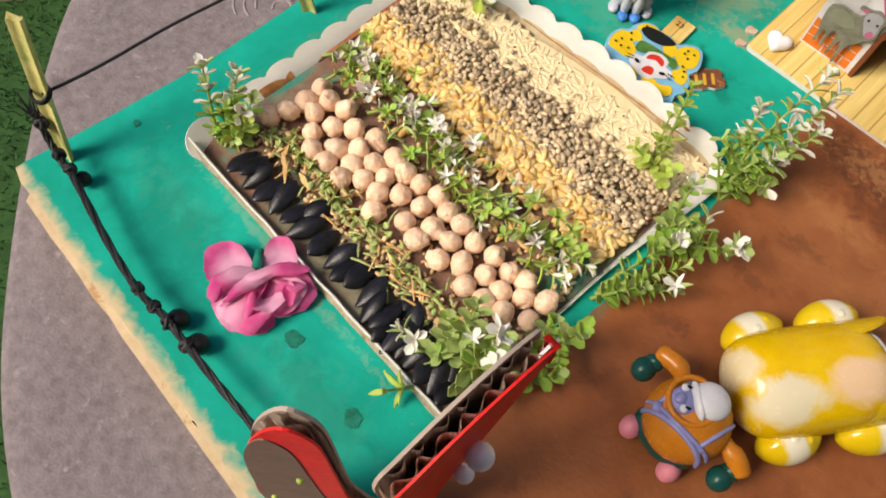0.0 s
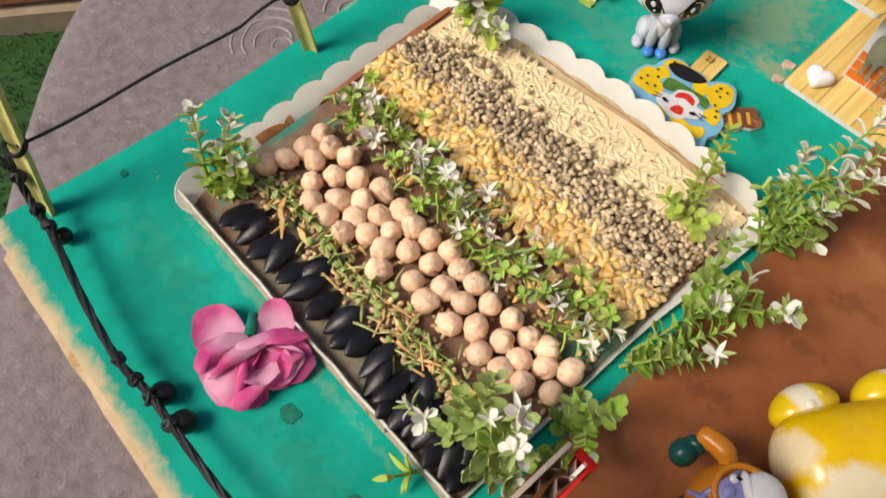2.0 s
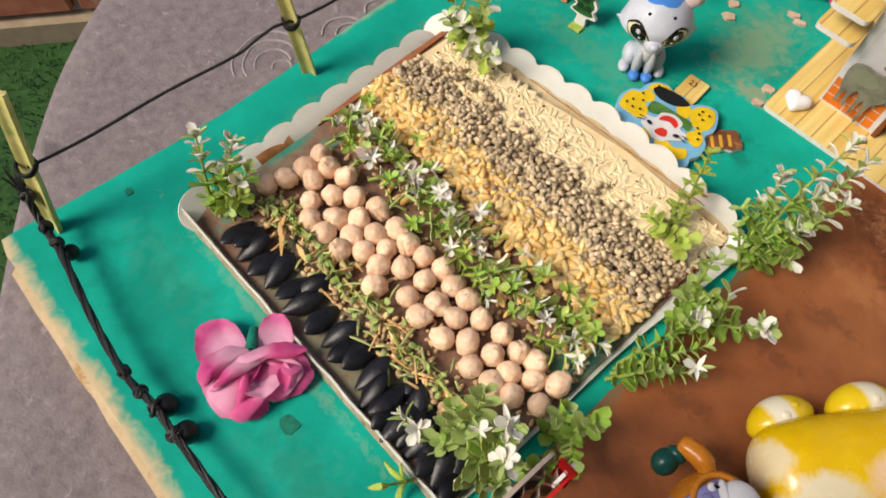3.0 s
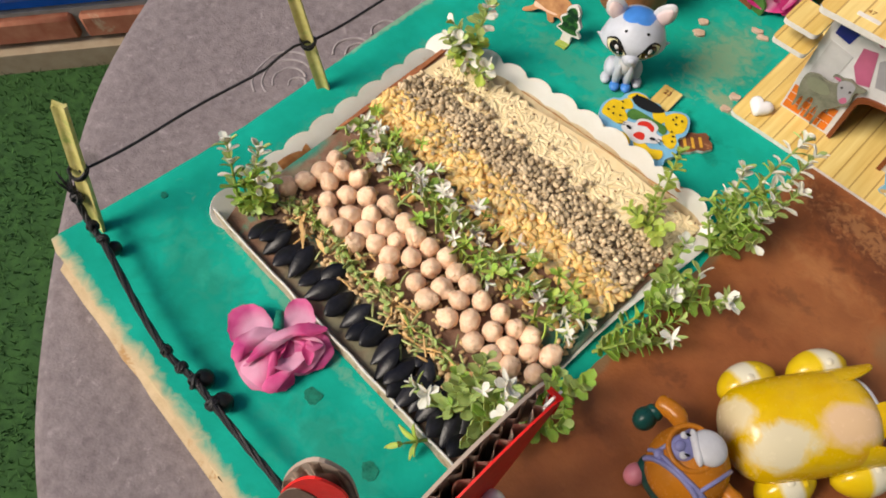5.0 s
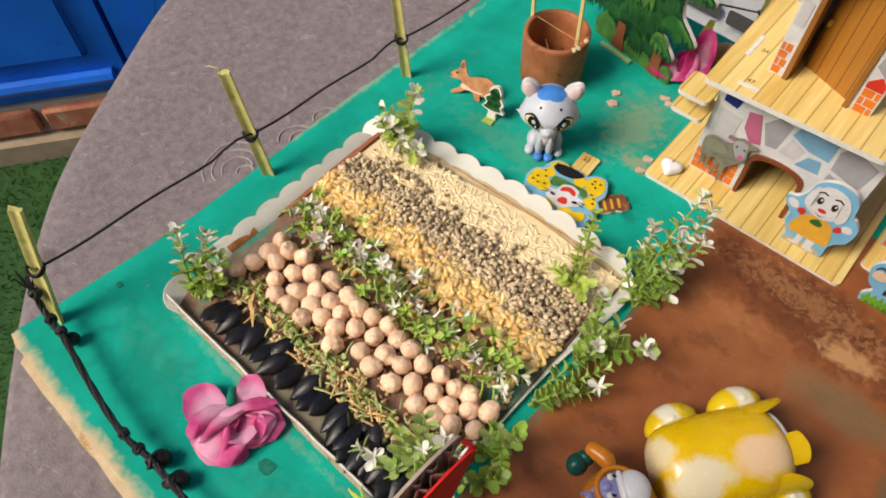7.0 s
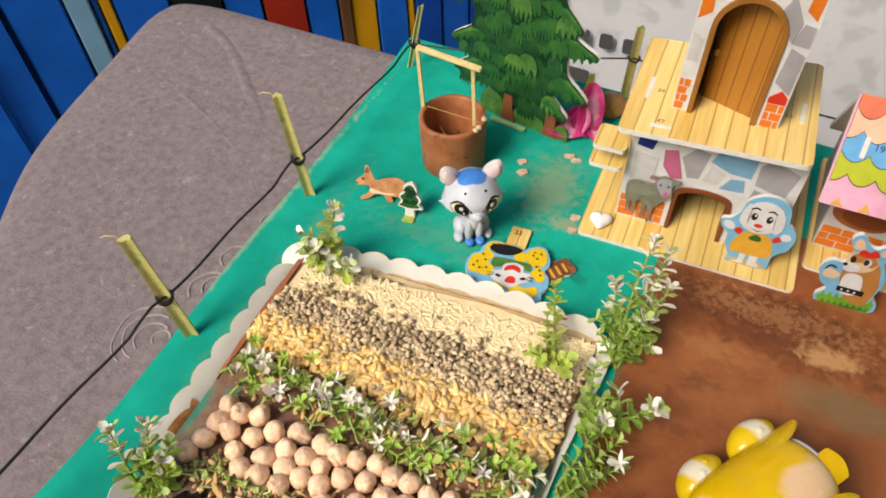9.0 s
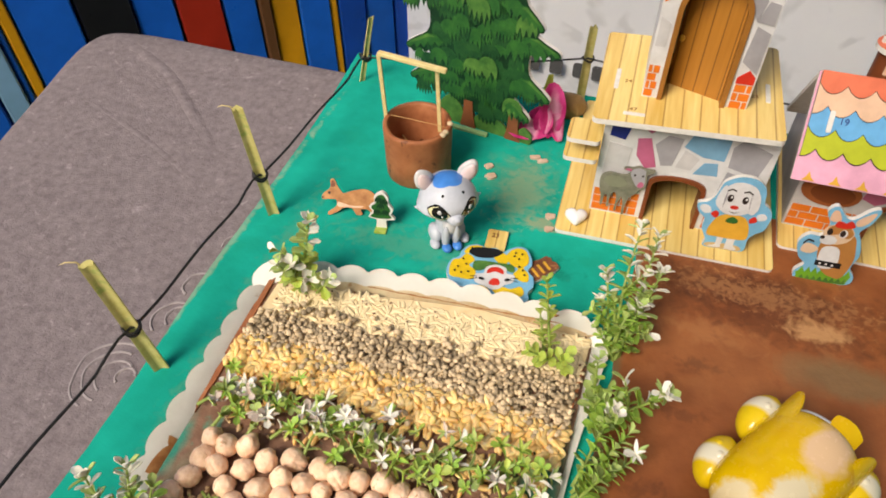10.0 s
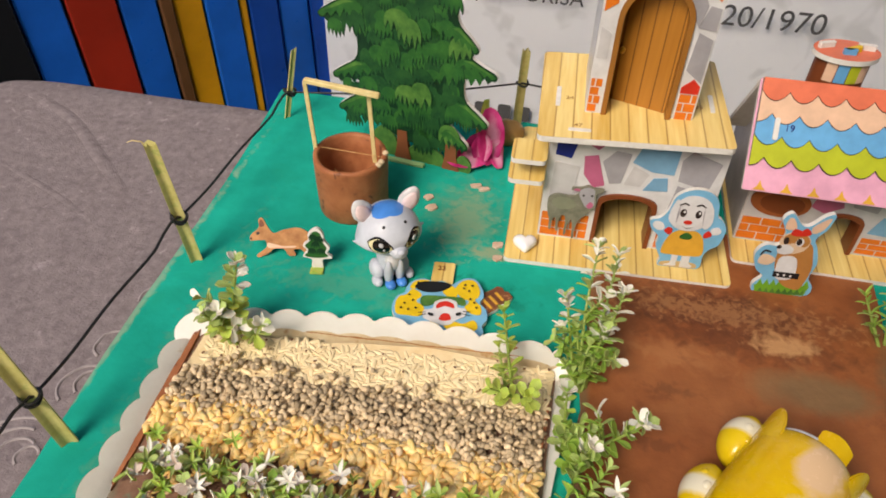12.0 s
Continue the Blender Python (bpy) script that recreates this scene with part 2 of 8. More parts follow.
ink("print_grey", (0.40, 0.39, 0.42)), ink("print_lightgrey", (0.62, 0.61, 0.62)), ink("print_white", (0.74, 0.74, 0.75))
ink("print_navy", (0.016, 0.025, 0.22)), ink("print_blue", (0.20, 0.42, 0.62)), ink("print_sky", (0.14, 0.44, 0.78))
ink("print_rose", (0.55, 0.14, 0.26)), ink("print_orange", (0.80, 0.20, 0.02)), ink("print_red", (0.68, 0.035, 0.02))
ink("print_brown", (0.22, 0.060, 0.02)), ink("print_redbrown", (0.36, 0.11, 0.035)), ink("print_frame", (0.36, 0.15, 0.03)), ink("print_dark", (0.03, 0.02, 0.018))
ink("print_coral", (0.80, 0.19, 0.10)), ink("print_peach", (0.84, 0.55, 0.38)), ink("print_lime", (0.50, 0.56, 0.03)), ink("print_pink", (0.84, 0.42, 0.58))
ink("print_gold", (0.78, 0.42, 0.05)), ink("print_yellow", (0.86, 0.58, 0.02)), ink("print_cutblue", (0.20, 0.50, 0.74)), ink("print_skin", (0.80, 0.58, 0.40))
ink("print_black", (0.012, 0.012, 0.014)), ink("print_fawn", (0.50, 0.22, 0.06))
for nm, ca, cb in (("print_leaf", (0.012, 0.075, 0.018), (0.030, 0.130, 0.024)), ("print_leaflight", (0.030, 0.105, 0.022), (0.085, 0.205, 0.040)), ("print_leafdark", (0.004, 0.024, 0.010), (0.007, 0.042, 0.014)), ("print_leafdeep", (0.007, 0.045, 0.015), (0.018, 0.085, 0.022))):
    M[nm] = mat(nm, ca, cb, 130, 0.45, 0.06, 600, detail=3)
ink("print_sand", (0.62, 0.44, 0.20)), ink("print_grass", (0.16, 0.40, 0.03))
ink("toy_grey", (0.60, 0.64, 0.72), 0.35), ink("toy_blue", (0.06, 0.26, 0.74), 0.35), ink("toy_ear", (0.86, 0.68, 0.68), 0.45), ink("toy_white", (0.74, 0.74, 0.76), 0.3)
ink("toy_iris", (0.80, 0.76, 0.46), 0.15), ink("toy_black", (0.008, 0.008, 0.009), 0.12)
ink("toy_orange", (0.66, 0.225, 0.018), 0.25), ink("toy_green", (0.006, 0.075, 0.062), 0.3), ink("toy_lilac", (0.30, 0.30, 0.58), 0.35), ink("toy_pink", (0.80, 0.27, 0.33), 0.35)
CREAM, PEACH = (0.72, 0.64, 0.44), (0.78, 0.54, 0.34)
M["toy_yellow"] = mat("marbled_yellow_plastic", (0.70, 0.41, 0.002), (0.78, 0.51, 0.004), 60, 0.25, 0.02, 300, coat=0.25, zsoft=0.22, zones=(
    (-0.020, -0.009, 0.020, 0.0120, CREAM, 60, 1.3, 0.96), (0.006, -0.006, 0.0200, 0.0115, PEACH, 60, 1.3, 0.92), (-0.006, -0.0225, 0.030, 0.0080, (0.70, 0.42, 0.005), 60, 0.7, 0.95), (-0.036, 0.006, 0.012, 0.012, CREAM, 90, 0.9, 0.8), (0.013, -0.021, 0.013, 0.0080, (0.72, 0.38, 0.004), 60, 0.7, 0.95)))
M["toy_foot"] = mat("marbled_lemon_plastic", (0.64, 0.42, 0.006), (0.72, 0.53, 0.015), 60, 0.22, 0.02, 300, coat=0.3, zsoft=0.35, zones=((-0.0020, 0.0, 0.0055, 0.05, (0.72, 0.68, 0.54), 60, 0.7, 0.95),))
M["toy_flap"] = mat("yellow_plastic", (0.70, 0.42, 0.003), (0.76, 0.52, 0.012), 60, 0.25, 0.02, 300, coat=0.25)
ink("red_card", (1.0, 0.030, 0.026), 0.5, spec=0.2), ink("kraft", (0.55, 0.44, 0.36), 0.8), ink("flute_paper", (0.84, 0.68, 0.57), 0.8), ink("brown_paper", (0.26, 0.17, 0.13), 0.7)
M["deer_print"] = mat("deer_print", (0.26, 0.095, 0.025), (0.50, 0.24, 0.085), 160, 0.5, 0.05, 600, c3=(0.62, 0.42, 0.24), spot=0.60, sscale=120, soft=0.15)
M["hide_print"] = mat("hide_print", (0.095, 0.10, 0.072), (0.22, 0.215, 0.165), 130, 0.5, 0.05, 600)
M["pearl"] = mat("pearl_plastic", (0.76, 0.74, 0.76), (0.84, 0.83, 0.82), 200, 0.12, 0.0, coat=0.6)
M["banner"] = mat("banner_vinyl", (0.92, 0.93, 0.95), (0.95, 0.96, 0.97), 12, 0.55, 0.05, 60, c3=(0.80, 0.81, 0.82), spot=0.54, sscale=16, soft=0.10, sdet=2)
ink("banner_ink", (0.075, 0.075, 0.08), 0.6)
for nm, c in (("blue", (0.005, 0.130, 0.64)), ("deepblue", (0.004, 0.066, 0.42)), ("red", (0.40, 0.028, 0.014)), ("orange", (0.72, 0.33, 0.014)), ("black", (0.012, 0.012, 0.016)), ("lightblue", (0.22, 0.42, 0.62)), ("brownw", (0.16, 0.07, 0.03))):
    M["wall_" + nm] = mat("gloss_paint_" + nm, tuple(v * 0.85 for v in c), tuple(min(1, v * 1.15) for v in c), 9, 0.32, 0.08, 60)
M["brick"] = mat("red_brick", (0.30, 0.09, 0.05), (0.42, 0.17, 0.10), 30, 0.85, 0.5, 200, rnd=0.3, c3=(0.45, 0.32, 0.22), spot=0.6)
M["stone"] = mat("yellowish_stone", (0.26, 0.19, 0.12), (0.36, 0.29, 0.20), 25, 0.9, 0.5, 150)
M["turf"] = mat("artificial_turf", (0.014, 0.052, 0.010), (0.030, 0.092, 0.018), 55, 0.9, 1.0, 320)
M["concrete"] = mat("grey_concrete", (0.24, 0.23, 0.21), (0.33, 0.31, 0.29), 20, 0.9, 0.4, 120)


# ---- building blocks ----
def mesh_of(name, bm, mats, smooth=True, angle=40):
    me = bpy.data.meshes.new(name)
    bm.normal_update()
    bm.to_mesh(me)
    bm.free()
    for m in mats if isinstance(mats, (list, tuple)) else [mats]:
        me.materials.append(M[m] if isinstance(m, str) else m)
    if smooth:
        me.shade_smooth()
        me.set_sharp_from_angle(angle=radians(angle))
    return me


def part(name, bm, mats, parent, label="", at=None, smooth=True, angle=40):
    ob = new(name, bm if isinstance(bm, bpy.types.Mesh) else mesh_of(name, bm, mats, smooth, angle))
    ob.parent = parent
    if at is not None:
        ob.matrix_basis = at
    if label:
        ob["label"] = label
    return ob


def solid(name, bm, mats, label, category, at=None, group="", kind="", smooth=True, angle=40):
    """A thing that is one mesh."""
    ob = new(name, bm if isinstance(bm, bpy.types.Mesh) else mesh_of(name, bm, mats, smooth, angle))
    if at is not None:
        ob.matrix_basis = at
    return tagged(ob, label, category, group, kind)


def thing(name, at, label, category, group="", kind=""):
    ob = new(name)
    ob.empty_display_size = 0.01
    ob.matrix_basis = at
    return tagged(ob, label, category, group, kind)


def upright(x, y, z, yaw=0.0, lean=0.0):
    """Local x to the right, local y upwards, local z out of the front, which faces -y at yaw 0; lean: degrees backwards."""
    return pose(x, y, z, 0, 0, yaw) @ pose(0, 0, 0, 90 - lean)


def smooth_loop(pts, n=5):
    out, k = [], len(pts)
    for i in range(k):
        p0, p1, p2, p3 = (Vector(pts[(i + j) % k]) for j in (-1, 0, 1, 2))
        for s in range(n):
            t = s / n
            out.append(0.5 * ((2 * p1) + (p2 - p0) * t + (2 * p0 - 5 * p1 + 4 * p2 - p3) * t * t + (3 * p1 - p0 - 3 * p2 + p3) * t ** 3))
    return out


def smooth_line(pts, n=6):
    out, k = [], len(pts)
    for i in range(k - 1):
        p0, p1, p2, p3 = (Vector(pts[min(max(i + j, 0), k - 1)]) for j in (-1, 0, 1, 2))
        for s in range(n):
            t = s / n
            out.append(0.5 * ((2 * p1) + (p2 - p0) * t + (2 * p0 - 5 * p1 + 4 * p2 - p3) * t * t + (3 * p1 - p0 - 3 * p2 + p3) * t ** 3))
    return out + [Vector(pts[-1])]


def area2(pts):
    return sum(a[0] * b[1] - b[0] * a[1] for a, b in zip(pts, list(pts[1:]) + [pts[0]]))


def slab(bm, pts, z0, z1, m=Matrix(), top=0, side=0, back=None):
    """A flat board cut to an outline."""
    pts = list(pts) if area2(pts) > 0 else list(reversed(pts))
    lo = [bm.verts.new(m @ Vector((p[0], p[1], z0))) for p in pts]
    hi = [bm.verts.new(m @ Vector((p[0], p[1], z1))) for p in pts]
    bm.faces.new(hi).material_index = top
    bm.faces.new(lo[::-1]).material_index = side if back is None else back
    n = len(pts)
    for i in range(n):
        bm.faces.new((lo[i], lo[(i + 1) % n], hi[(i + 1) % n], hi[i])).material_index = side
    return bm


def box(bm, x0, x1, y0, y1, z0, z1, m=Matrix(), mi=0):
    return slab(bm, [(x0, y0), (x1, y0), (x1, y1), (x0, y1)], z0, z1, m, mi, mi)


def rounded(x0, x1, y0, y1, r, n=4):
    out = []
    for cx, cy, a0 in ((x1 - r, y1 - r, 0), (x0 + r, y1 - r, 90), (x0 + r, y0 + r, 180), (x1 - r, y0 + r, 270)):
        out += [(cx + r * math.cos(radians(a0 + 90 * i / n)), cy + r * math.sin(radians(a0 + 90 * i / n))) for i in range(n + 1)]
    return out


def ellipse(cx, cy, rx, ry, n=20, turn=0.0):
    c, s = math.cos(radians(turn)), math.sin(radians(turn))
    out = []
    for i in range(n):
        a = 2 * math.pi * i / n
        x, y = rx * math.cos(a), ry * math.sin(a)
        out.append((cx + c * x - s * y, cy + s * x + c * y))
    return out


def tube(bm, pts, r, seg=7, mi=0, flat=1.0):
    """A round rod along points; r: one radius or one for each point."""
    pts = [Vector(p) for p in pts]
    rs = r if isinstance(r, (list, tuple)) else [r] * len(pts)
    rings, ref = [], None
    for i, p in enumerate(pts):
        d = (pts[min(i + 1, len(pts) - 1)] - pts[max(i - 1, 0)]).normalized()
        if ref is None:
            ref = d.orthogonal().normalized()
        ref = (ref - d * ref.dot(d)).normalized()
        side = d.cross(ref)
        rings.append([bm.verts.new(p + (ref * math.cos(2 * math.pi * k / seg) + side * flat * math.sin(2 * math.pi * k / seg)) * rs[i]) for k in range(seg)])
    for a, b in zip(rings, rings[1:]):
        for k in range(seg):
            bm.faces.new((a[k], a[(k + 1) % seg], b[(k + 1) % seg], b[k])).material_index = mi
    bm.faces.new(rings[0][::-1]).material_index = mi
    bm.faces.new(rings[-1]).material_index = mi
    return bm


def ball(bm, c, r, m=Matrix(), mi=0, u=20, v=14, turn=(0, 0, 0), shape=None):
    """An ellipsoid; shape(p) may bend its unit-sphere points; mi: a slot, or a function of the unit-sphere point."""
    r = (r, r, r) if isinstance(r, (int, float)) else r
    rot = Euler([radians(a) for a in turn]).to_matrix()
    made = bmesh.ops.create_uvsphere(bm, u_segments=u, v_segments=v, radius=1.0)["verts"]
    unit = {w: w.co.copy() for w in made}
    for f in {f for w in made for f in w.link_faces}:
        mid = sum((unit[w] for w in f.verts), Vector()) / len(f.verts)
        f.material_index = mi(mid) if callable(mi) else mi
    for w in made:
        p = shape(w.co.copy()) if shape else w.co
        w.co = m @ (Vector(c) + rot @ Vector((p.x * r[0], p.y * r[1], p.z * r[2])))
    return bm


def patch(bm, pts, z, m, mi, thick=0.00025):
    return slab(bm, pts, z, z + thick, m, mi, mi)


def letters(name, text, size, mat_name, parent, at, label="", thick=0.0002):
    cu = bpy.data.curves.new(name, "FONT")
    cu.body, cu.size, cu.extrude, cu.align_x, cu.align_y = text, size, thick, "CENTER", "CENTER"
    tmp = bpy.data.objects.new(name, cu)
    scene.collection.objects.link(tmp)
    me = bpy.data.meshes.new_from_object(tmp.evaluated_get(bpy.context.evaluated_depsgraph_get()))
    bpy.data.objects.remove(tmp)
    me.materials.clear()
    me.materials.append(M[mat_name])
    ob = new(name, me)
    ob.parent = parent
    ob.matrix_basis = at
    if label:
        ob["label"] = label
    return ob


def jitter(a):
    return random.uniform(-a, a)


# ---- the yard round the table ----
GROUND = -0.73
bm = bmesh.new()
gv = [bm.verts.new((x * 3.0, y * 3.0, GROUND)) for y in range(-20, 21) for x in range(-20, 21)]
for r in range(40):
    for c in range(40):
        bm.faces.new((gv[r * 41 + c], gv[r * 41 + c + 1], gv[(r + 1) * 41 + c + 1], gv[(r + 1) * 41 + c]))
solid("ground", bm, "turf", "green artificial turf of the yard", "ground", kind="structure")

# turf blades beside the table, where the turf is seen
bm = bmesh.new()
for i in range(20000):
    x, y = random.uniform(-1.25, 0.1), random.uniform(-0.75, 0.45)
    if (x + 0.95) * -0.848 + (y - 0.15) * 0.53 > -0.03:
        continue
    a, h, w = random.uniform(0, 6.28), random.uniform(0.007, 0.013), 0.0015
    dx, dy = math.cos(a) * w, math.sin(a) * w
    tip = bm.verts.new((x + jitter(0.012), y + jitter(0.012), GROUND + h))
    bm.faces.new((bm.verts.new((x - dx, y - dy, GROUND)), bm.verts.new((x + dx, y + dy, GROUND)), tip))
M["blade"] = mat("turf_blade", (0.018, 0.066, 0.012), (0.036, 0.105, 0.020), 20, 0.8, 0, isl=0.3)
solid("turf_pile", bm, "blade", "short green plastic turf pile on the yard", "artificial turf", kind="stuff", smooth=False)

# painted wall behind: a blue panelled door, then upright boards in many colours; local x runs along the wall, local y up
WALL = pose(-0.95, 0.15, 0, 0, 0, 56) @ pose(0, 0, 0, 90)
wall = thing("wall_back", WALL, "painted wooden wall of blue, red, orange and black boards", "wall", kind="structure")
bm = bmesh.new()
box(bm, -3.0, 4.0, GROUND + 0.11, 1.47, -0.16, -0.03)
part("backing", bm, "wall_deepblue", wall, "deep blue board backing")
runs = [(0.46, 0.531, "blue"), (0.535, 0.565, "lightblue"), (0.568, 0.576, "blue"), (0.578, 0.5925, "orange"), (0.595, 0.669, "blue"), (0.673, 0.7445, "black"), (0.7475, 0.805, "blue"),
        (0.809, 0.875, "red"), (0.879, 0.932, "blue"), (0.935, 0.954, "brownw"), (0.957, 1.002, "orange"), (1.005, 1.060, "blue"), (1.0625, 1.075, "orange"), (1.078, 1.130, "deepblue"), (1.134, 1.19, "blue"), (1.194, 1.268, "deepblue"), (1.272, 1.36, "deepblue"), (1.364, 1.46, "blue")]
x = 1.464
k = 0
while x < 2.6:
    w = 0.09
    runs.append((x, x + w - 0.004, ("red", "blue", "orange", "blue", "deepblue")[k % 5]))
    x, k = x + w, k + 1
for a, b, c in runs:
    bm = bmesh.new()
    box(bm, a, b, GROUND + 0.115, 1.45, -0.03, -0.003 - 0.006 * random.random())
    bmesh.ops.bevel(bm, geom=bm.edges[:], offset=0.0025, segments=1, affect="EDGES")
    part("board", bm, "wall_" + c, wall)

door = thing("door_1", WALL, "closed blue painted panelled wooden door in the wall", "door", kind="structure")
for x0, x1 in ((-0.62, -0.20), (-0.19, 0.225), (0.235, 0.452)):
    bm = bmesh.new()
    slab(bm, [(x0, GROUND + 0.115), (x1, GROUND + 0.115), (x1, 1.3), (x0, 1.3)], -0.03, -0.004)
    part("leaf", bm, "wall_blue", door)
    for y0, y1 in ((GROUND + 0.20, -0.24), (-0.20, 0.4)):
        bm = bmesh.new()
        slab(bm, rounded(x0 + 0.05, x1 - 0.05, y0, y1, 0.004), -0.01, 0.006)
        bmesh.ops.bevel(bm, geom=bm.edges[:], offset=0.005, segments=2, affect="EDGES")
        part("panel", bm, "wall_blue", door)
    bm = bmesh.new()
    tube(bm, [(x0 + 0.02, GROUND + 0.155, 0.004), (x1 - 0.02, GROUND + 0.155, 0.004)], 0.014, 8)
    part("rail", bm, "wall_blue", door)

step = thing("door_step", WALL, "low brick plinth with a stone ledge below the wall", "step", kind="structure")
bm = bmesh.new()
box(bm, -3.0, 4.0, GROUND, GROUND + 0.045, -0.14, 0.035)
part("ledge", bm, "stone", step, "worn yellowish stone ledge")
bm = bmesh.new()
box(bm, -3.0, 4.0, GROUND + 0.045, GROUND + 0.112, -0.14, 0.004)
part("mortar", bm, "concrete", step)
bm = bmesh.new()
box(bm, -0.105, 0.105, 0, 0.052, -0.02, 0.012)
bmesh.ops.bevel(bm, geom=bm.edges[:], offset=0.006, segments=1, affect="EDGES")
brick_mesh = mesh_of("brick", bm, "brick")
for i in range(12):
    part("brick", brick_mesh, None, step, at=pose(-0.95 + i * 0.222, GROUND + 0.053, 0.006 + jitter(0.003)))

# plain walls added out of view, behind and beside the camera, to block skylight
for nm, x0, x1, y0, y1, top in (("wall_front", 0.10, 1.22, -0.67, -0.55, 1.50), ("wall_side", 1.10, 1.22, -0.55, 1.4, 1.90)):
    bm = bmesh.new()
    box(bm, x0, x1, y0, y1, GROUND, top)
    bmesh.ops.bevel(bm, geom=bm.edges[:], offset=0.008, segments=1, affect="EDGES")
    solid(nm, bm, "concrete", "plain grey plastered yard wall", "wall", kind="structure")

# white printed banner behind the table
BY = 1.14
ban = thing("banner", upright(0.0, BY, 0.0), "white vinyl banner with grey leaf pattern and dark lettering", "banner")
bm = bmesh.new()
nx, ny = 70, 30
rows = []
for j in range(ny + 1):
    row = []
    for i in range(nx + 1):
        x, y = -0.262 + 1.36 * i / nx, GROUND + (0.75 - GROUND) * j / ny
        row.append(bm.verts.new((x, y, 0.006 * math.sin(x * 9 + y * 3) + 0.003 * math.sin(y * 11))))
    rows.append(row)
for j in range(ny):
    for i in range(nx):
        bm.faces.new((rows[j][i], rows[j][i + 1], rows[j + 1][i + 1], rows[j + 1][i]))
bmesh.ops.solidify(bm, geom=bm.faces[:], thickness=0.0015)
part("sheet", bm, "banner", ban)
letters("lettering", "AUTORISA", 0.034, "banner_ink", ban, pose(0.095, -0.212, 0.0115), "dark printed capitals")
letters("lettering", "20/1970", 0.046, "banner_ink", ban, pose(0.458, -0.212, 0.0115), "dark printed number")


def bars(y, spans, h):
    for a, b in spans:
        bm = bmesh.new()
        patch(bm, rounded(a, b, y - h * 0.5, y + h * 0.5, 0.006), 0.0108, Matrix(), 0, 0.0005)
        part("lettering", bm, "banner_ink", ban, "unreadable dark word of print")


bars(-0.430, ((-0.144, -0.096), (-0.072, -0.048), (-0.030, -0.006), (0.012, 0.036), (0.054, 0.078), (0.088, 0.112), (0.136, 0.160), (0.182, 0.206), (0.216, 0.240)), 0.030)
bars(-0.513, ((-0.190, -0.110), (-0.095, -0.040), (0.245, 0.275)), 0.030)
bars(-0.595, ((-0.144, -0.050), (-0.030, 0.060)), 0.030)

# ---- table, cloth and board ----
TOPZ = -0.016
rim = [(0.62, -0.105), (0.40, -0.108), (0.25, -0.100), (0.114, -0.071), (0.0225, -0.0236), (-0.0764, 0.0545), (-0.138, 0.136), (-0.193, 0.2266), (-0.222, 0.337), (-0.233, 0.405), (-0.205, 0.427), (-0.1, 0.429), (0.1, 0.430), (0.62, 0.432), (0.70, 0.40), (0.72, 0.16), (0.70, -0.07)]
loop = smooth_loop(rim, 8)
table = thing("table", Matrix(), "round-ended table wrapped in a mottled grey felt cloth", "table")
bm = bmesh.new()
slab(bm, loop, TOPZ - 0.03, TOPZ - 0.003)
part("tabletop", bm, "splint", table, "plain wooden tabletop")
for lx, ly in ((-0.10, 0.33), (0.58, 0.33), (0.12, 0.02), (0.58, 0.0)):
    bm = bmesh.new()
    tube(bm, [(lx, ly, GROUND), (lx, ly, TOPZ - 0.03)], [0.018, 0.024], 12)
    part("leg", bm, "splint", table)
bm = bmesh.new()
mid = Vector((0.2, 0.2))
rings = []
for f, z in ((0.02, 0), (0.25, 0), (0.5, 0), (0.75, 0), (0.93, 0), (0.985, 0), (1.0, -0.002), (1.008, -0.008), (1.012, -0.03), (1.02, -0.10), (1.035, -0.20), (1.05, -0.30)):
    ring = []
    for i, p in enumerate(loop):
        q = mid + (p - mid) * f
        wave = 0.010 * max(0, -z - 0.01) / 0.3 * math.sin(i * 0.9)
        d = (p - mid).normalized()
        zz = TOPZ + z + (0.0006 * noise.noise(Vector((q.x * 18, q.y * 18, 3.0))) if z == 0 else 0)
        ring.append(bm.verts.new((q.x + d.x * wave, q.y + d.y * wave, zz)))
    rings.append(ring)
n = len(loop)
for a, b in zip(rings, rings[1:]):
    for i in range(n):
        bm.faces.new((a[i], b[i], b[(i + 1) % n], a[(i + 1) % n]))
bm.faces.new(rings[0])
bmesh.ops.recalc_face_normals(bm, faces=bm.faces[:])
tablecloth = thing("tablecloth", Matrix(), "mottled grey-mauve felt cloth hanging over the table edge", "tablecloth")
part("cloth", bm, "cloth", tablecloth, angle=60)
M["chalk"] = mat("pale_crease", (0.25, 0.22, 0.225), (0.33, 0.295, 0.30), 300, 0.95, 0.3)
for cx, cy, r, a0, a1 in ((-0.020, 0.147, 0.0195, 60, 265), (-0.019, 0.147, 0.0145, 80, 280), (-0.017, 0.147, 0.0095, 60, 260), (-0.012, 0.149, 0.0050, 20, 250), (-0.010, 0.187, 0.0115, 70, 240), (-0.008, 0.189, 0.0070, 60, 250), (-0.010, 0.212, 0.0085, 80, 250), (-0.006, 0.245, 0.0080, 70, 220)):
    bm = bmesh.new()
    tube(bm, [(cx + r * (1 + 0.12 * noise.noise(Vector((a * 0.02, r * 900, 0)))) * math.cos(radians(a)) * 0.95, cy + r * math.sin(radians(a)), TOPZ - 0.0001) for a in range(a0, a1, 8)], 0.0008, 6, flat=1.0)
    part("crease_line", bm, "chalk", tablecloth, "pale scribbled crease in the cloth")
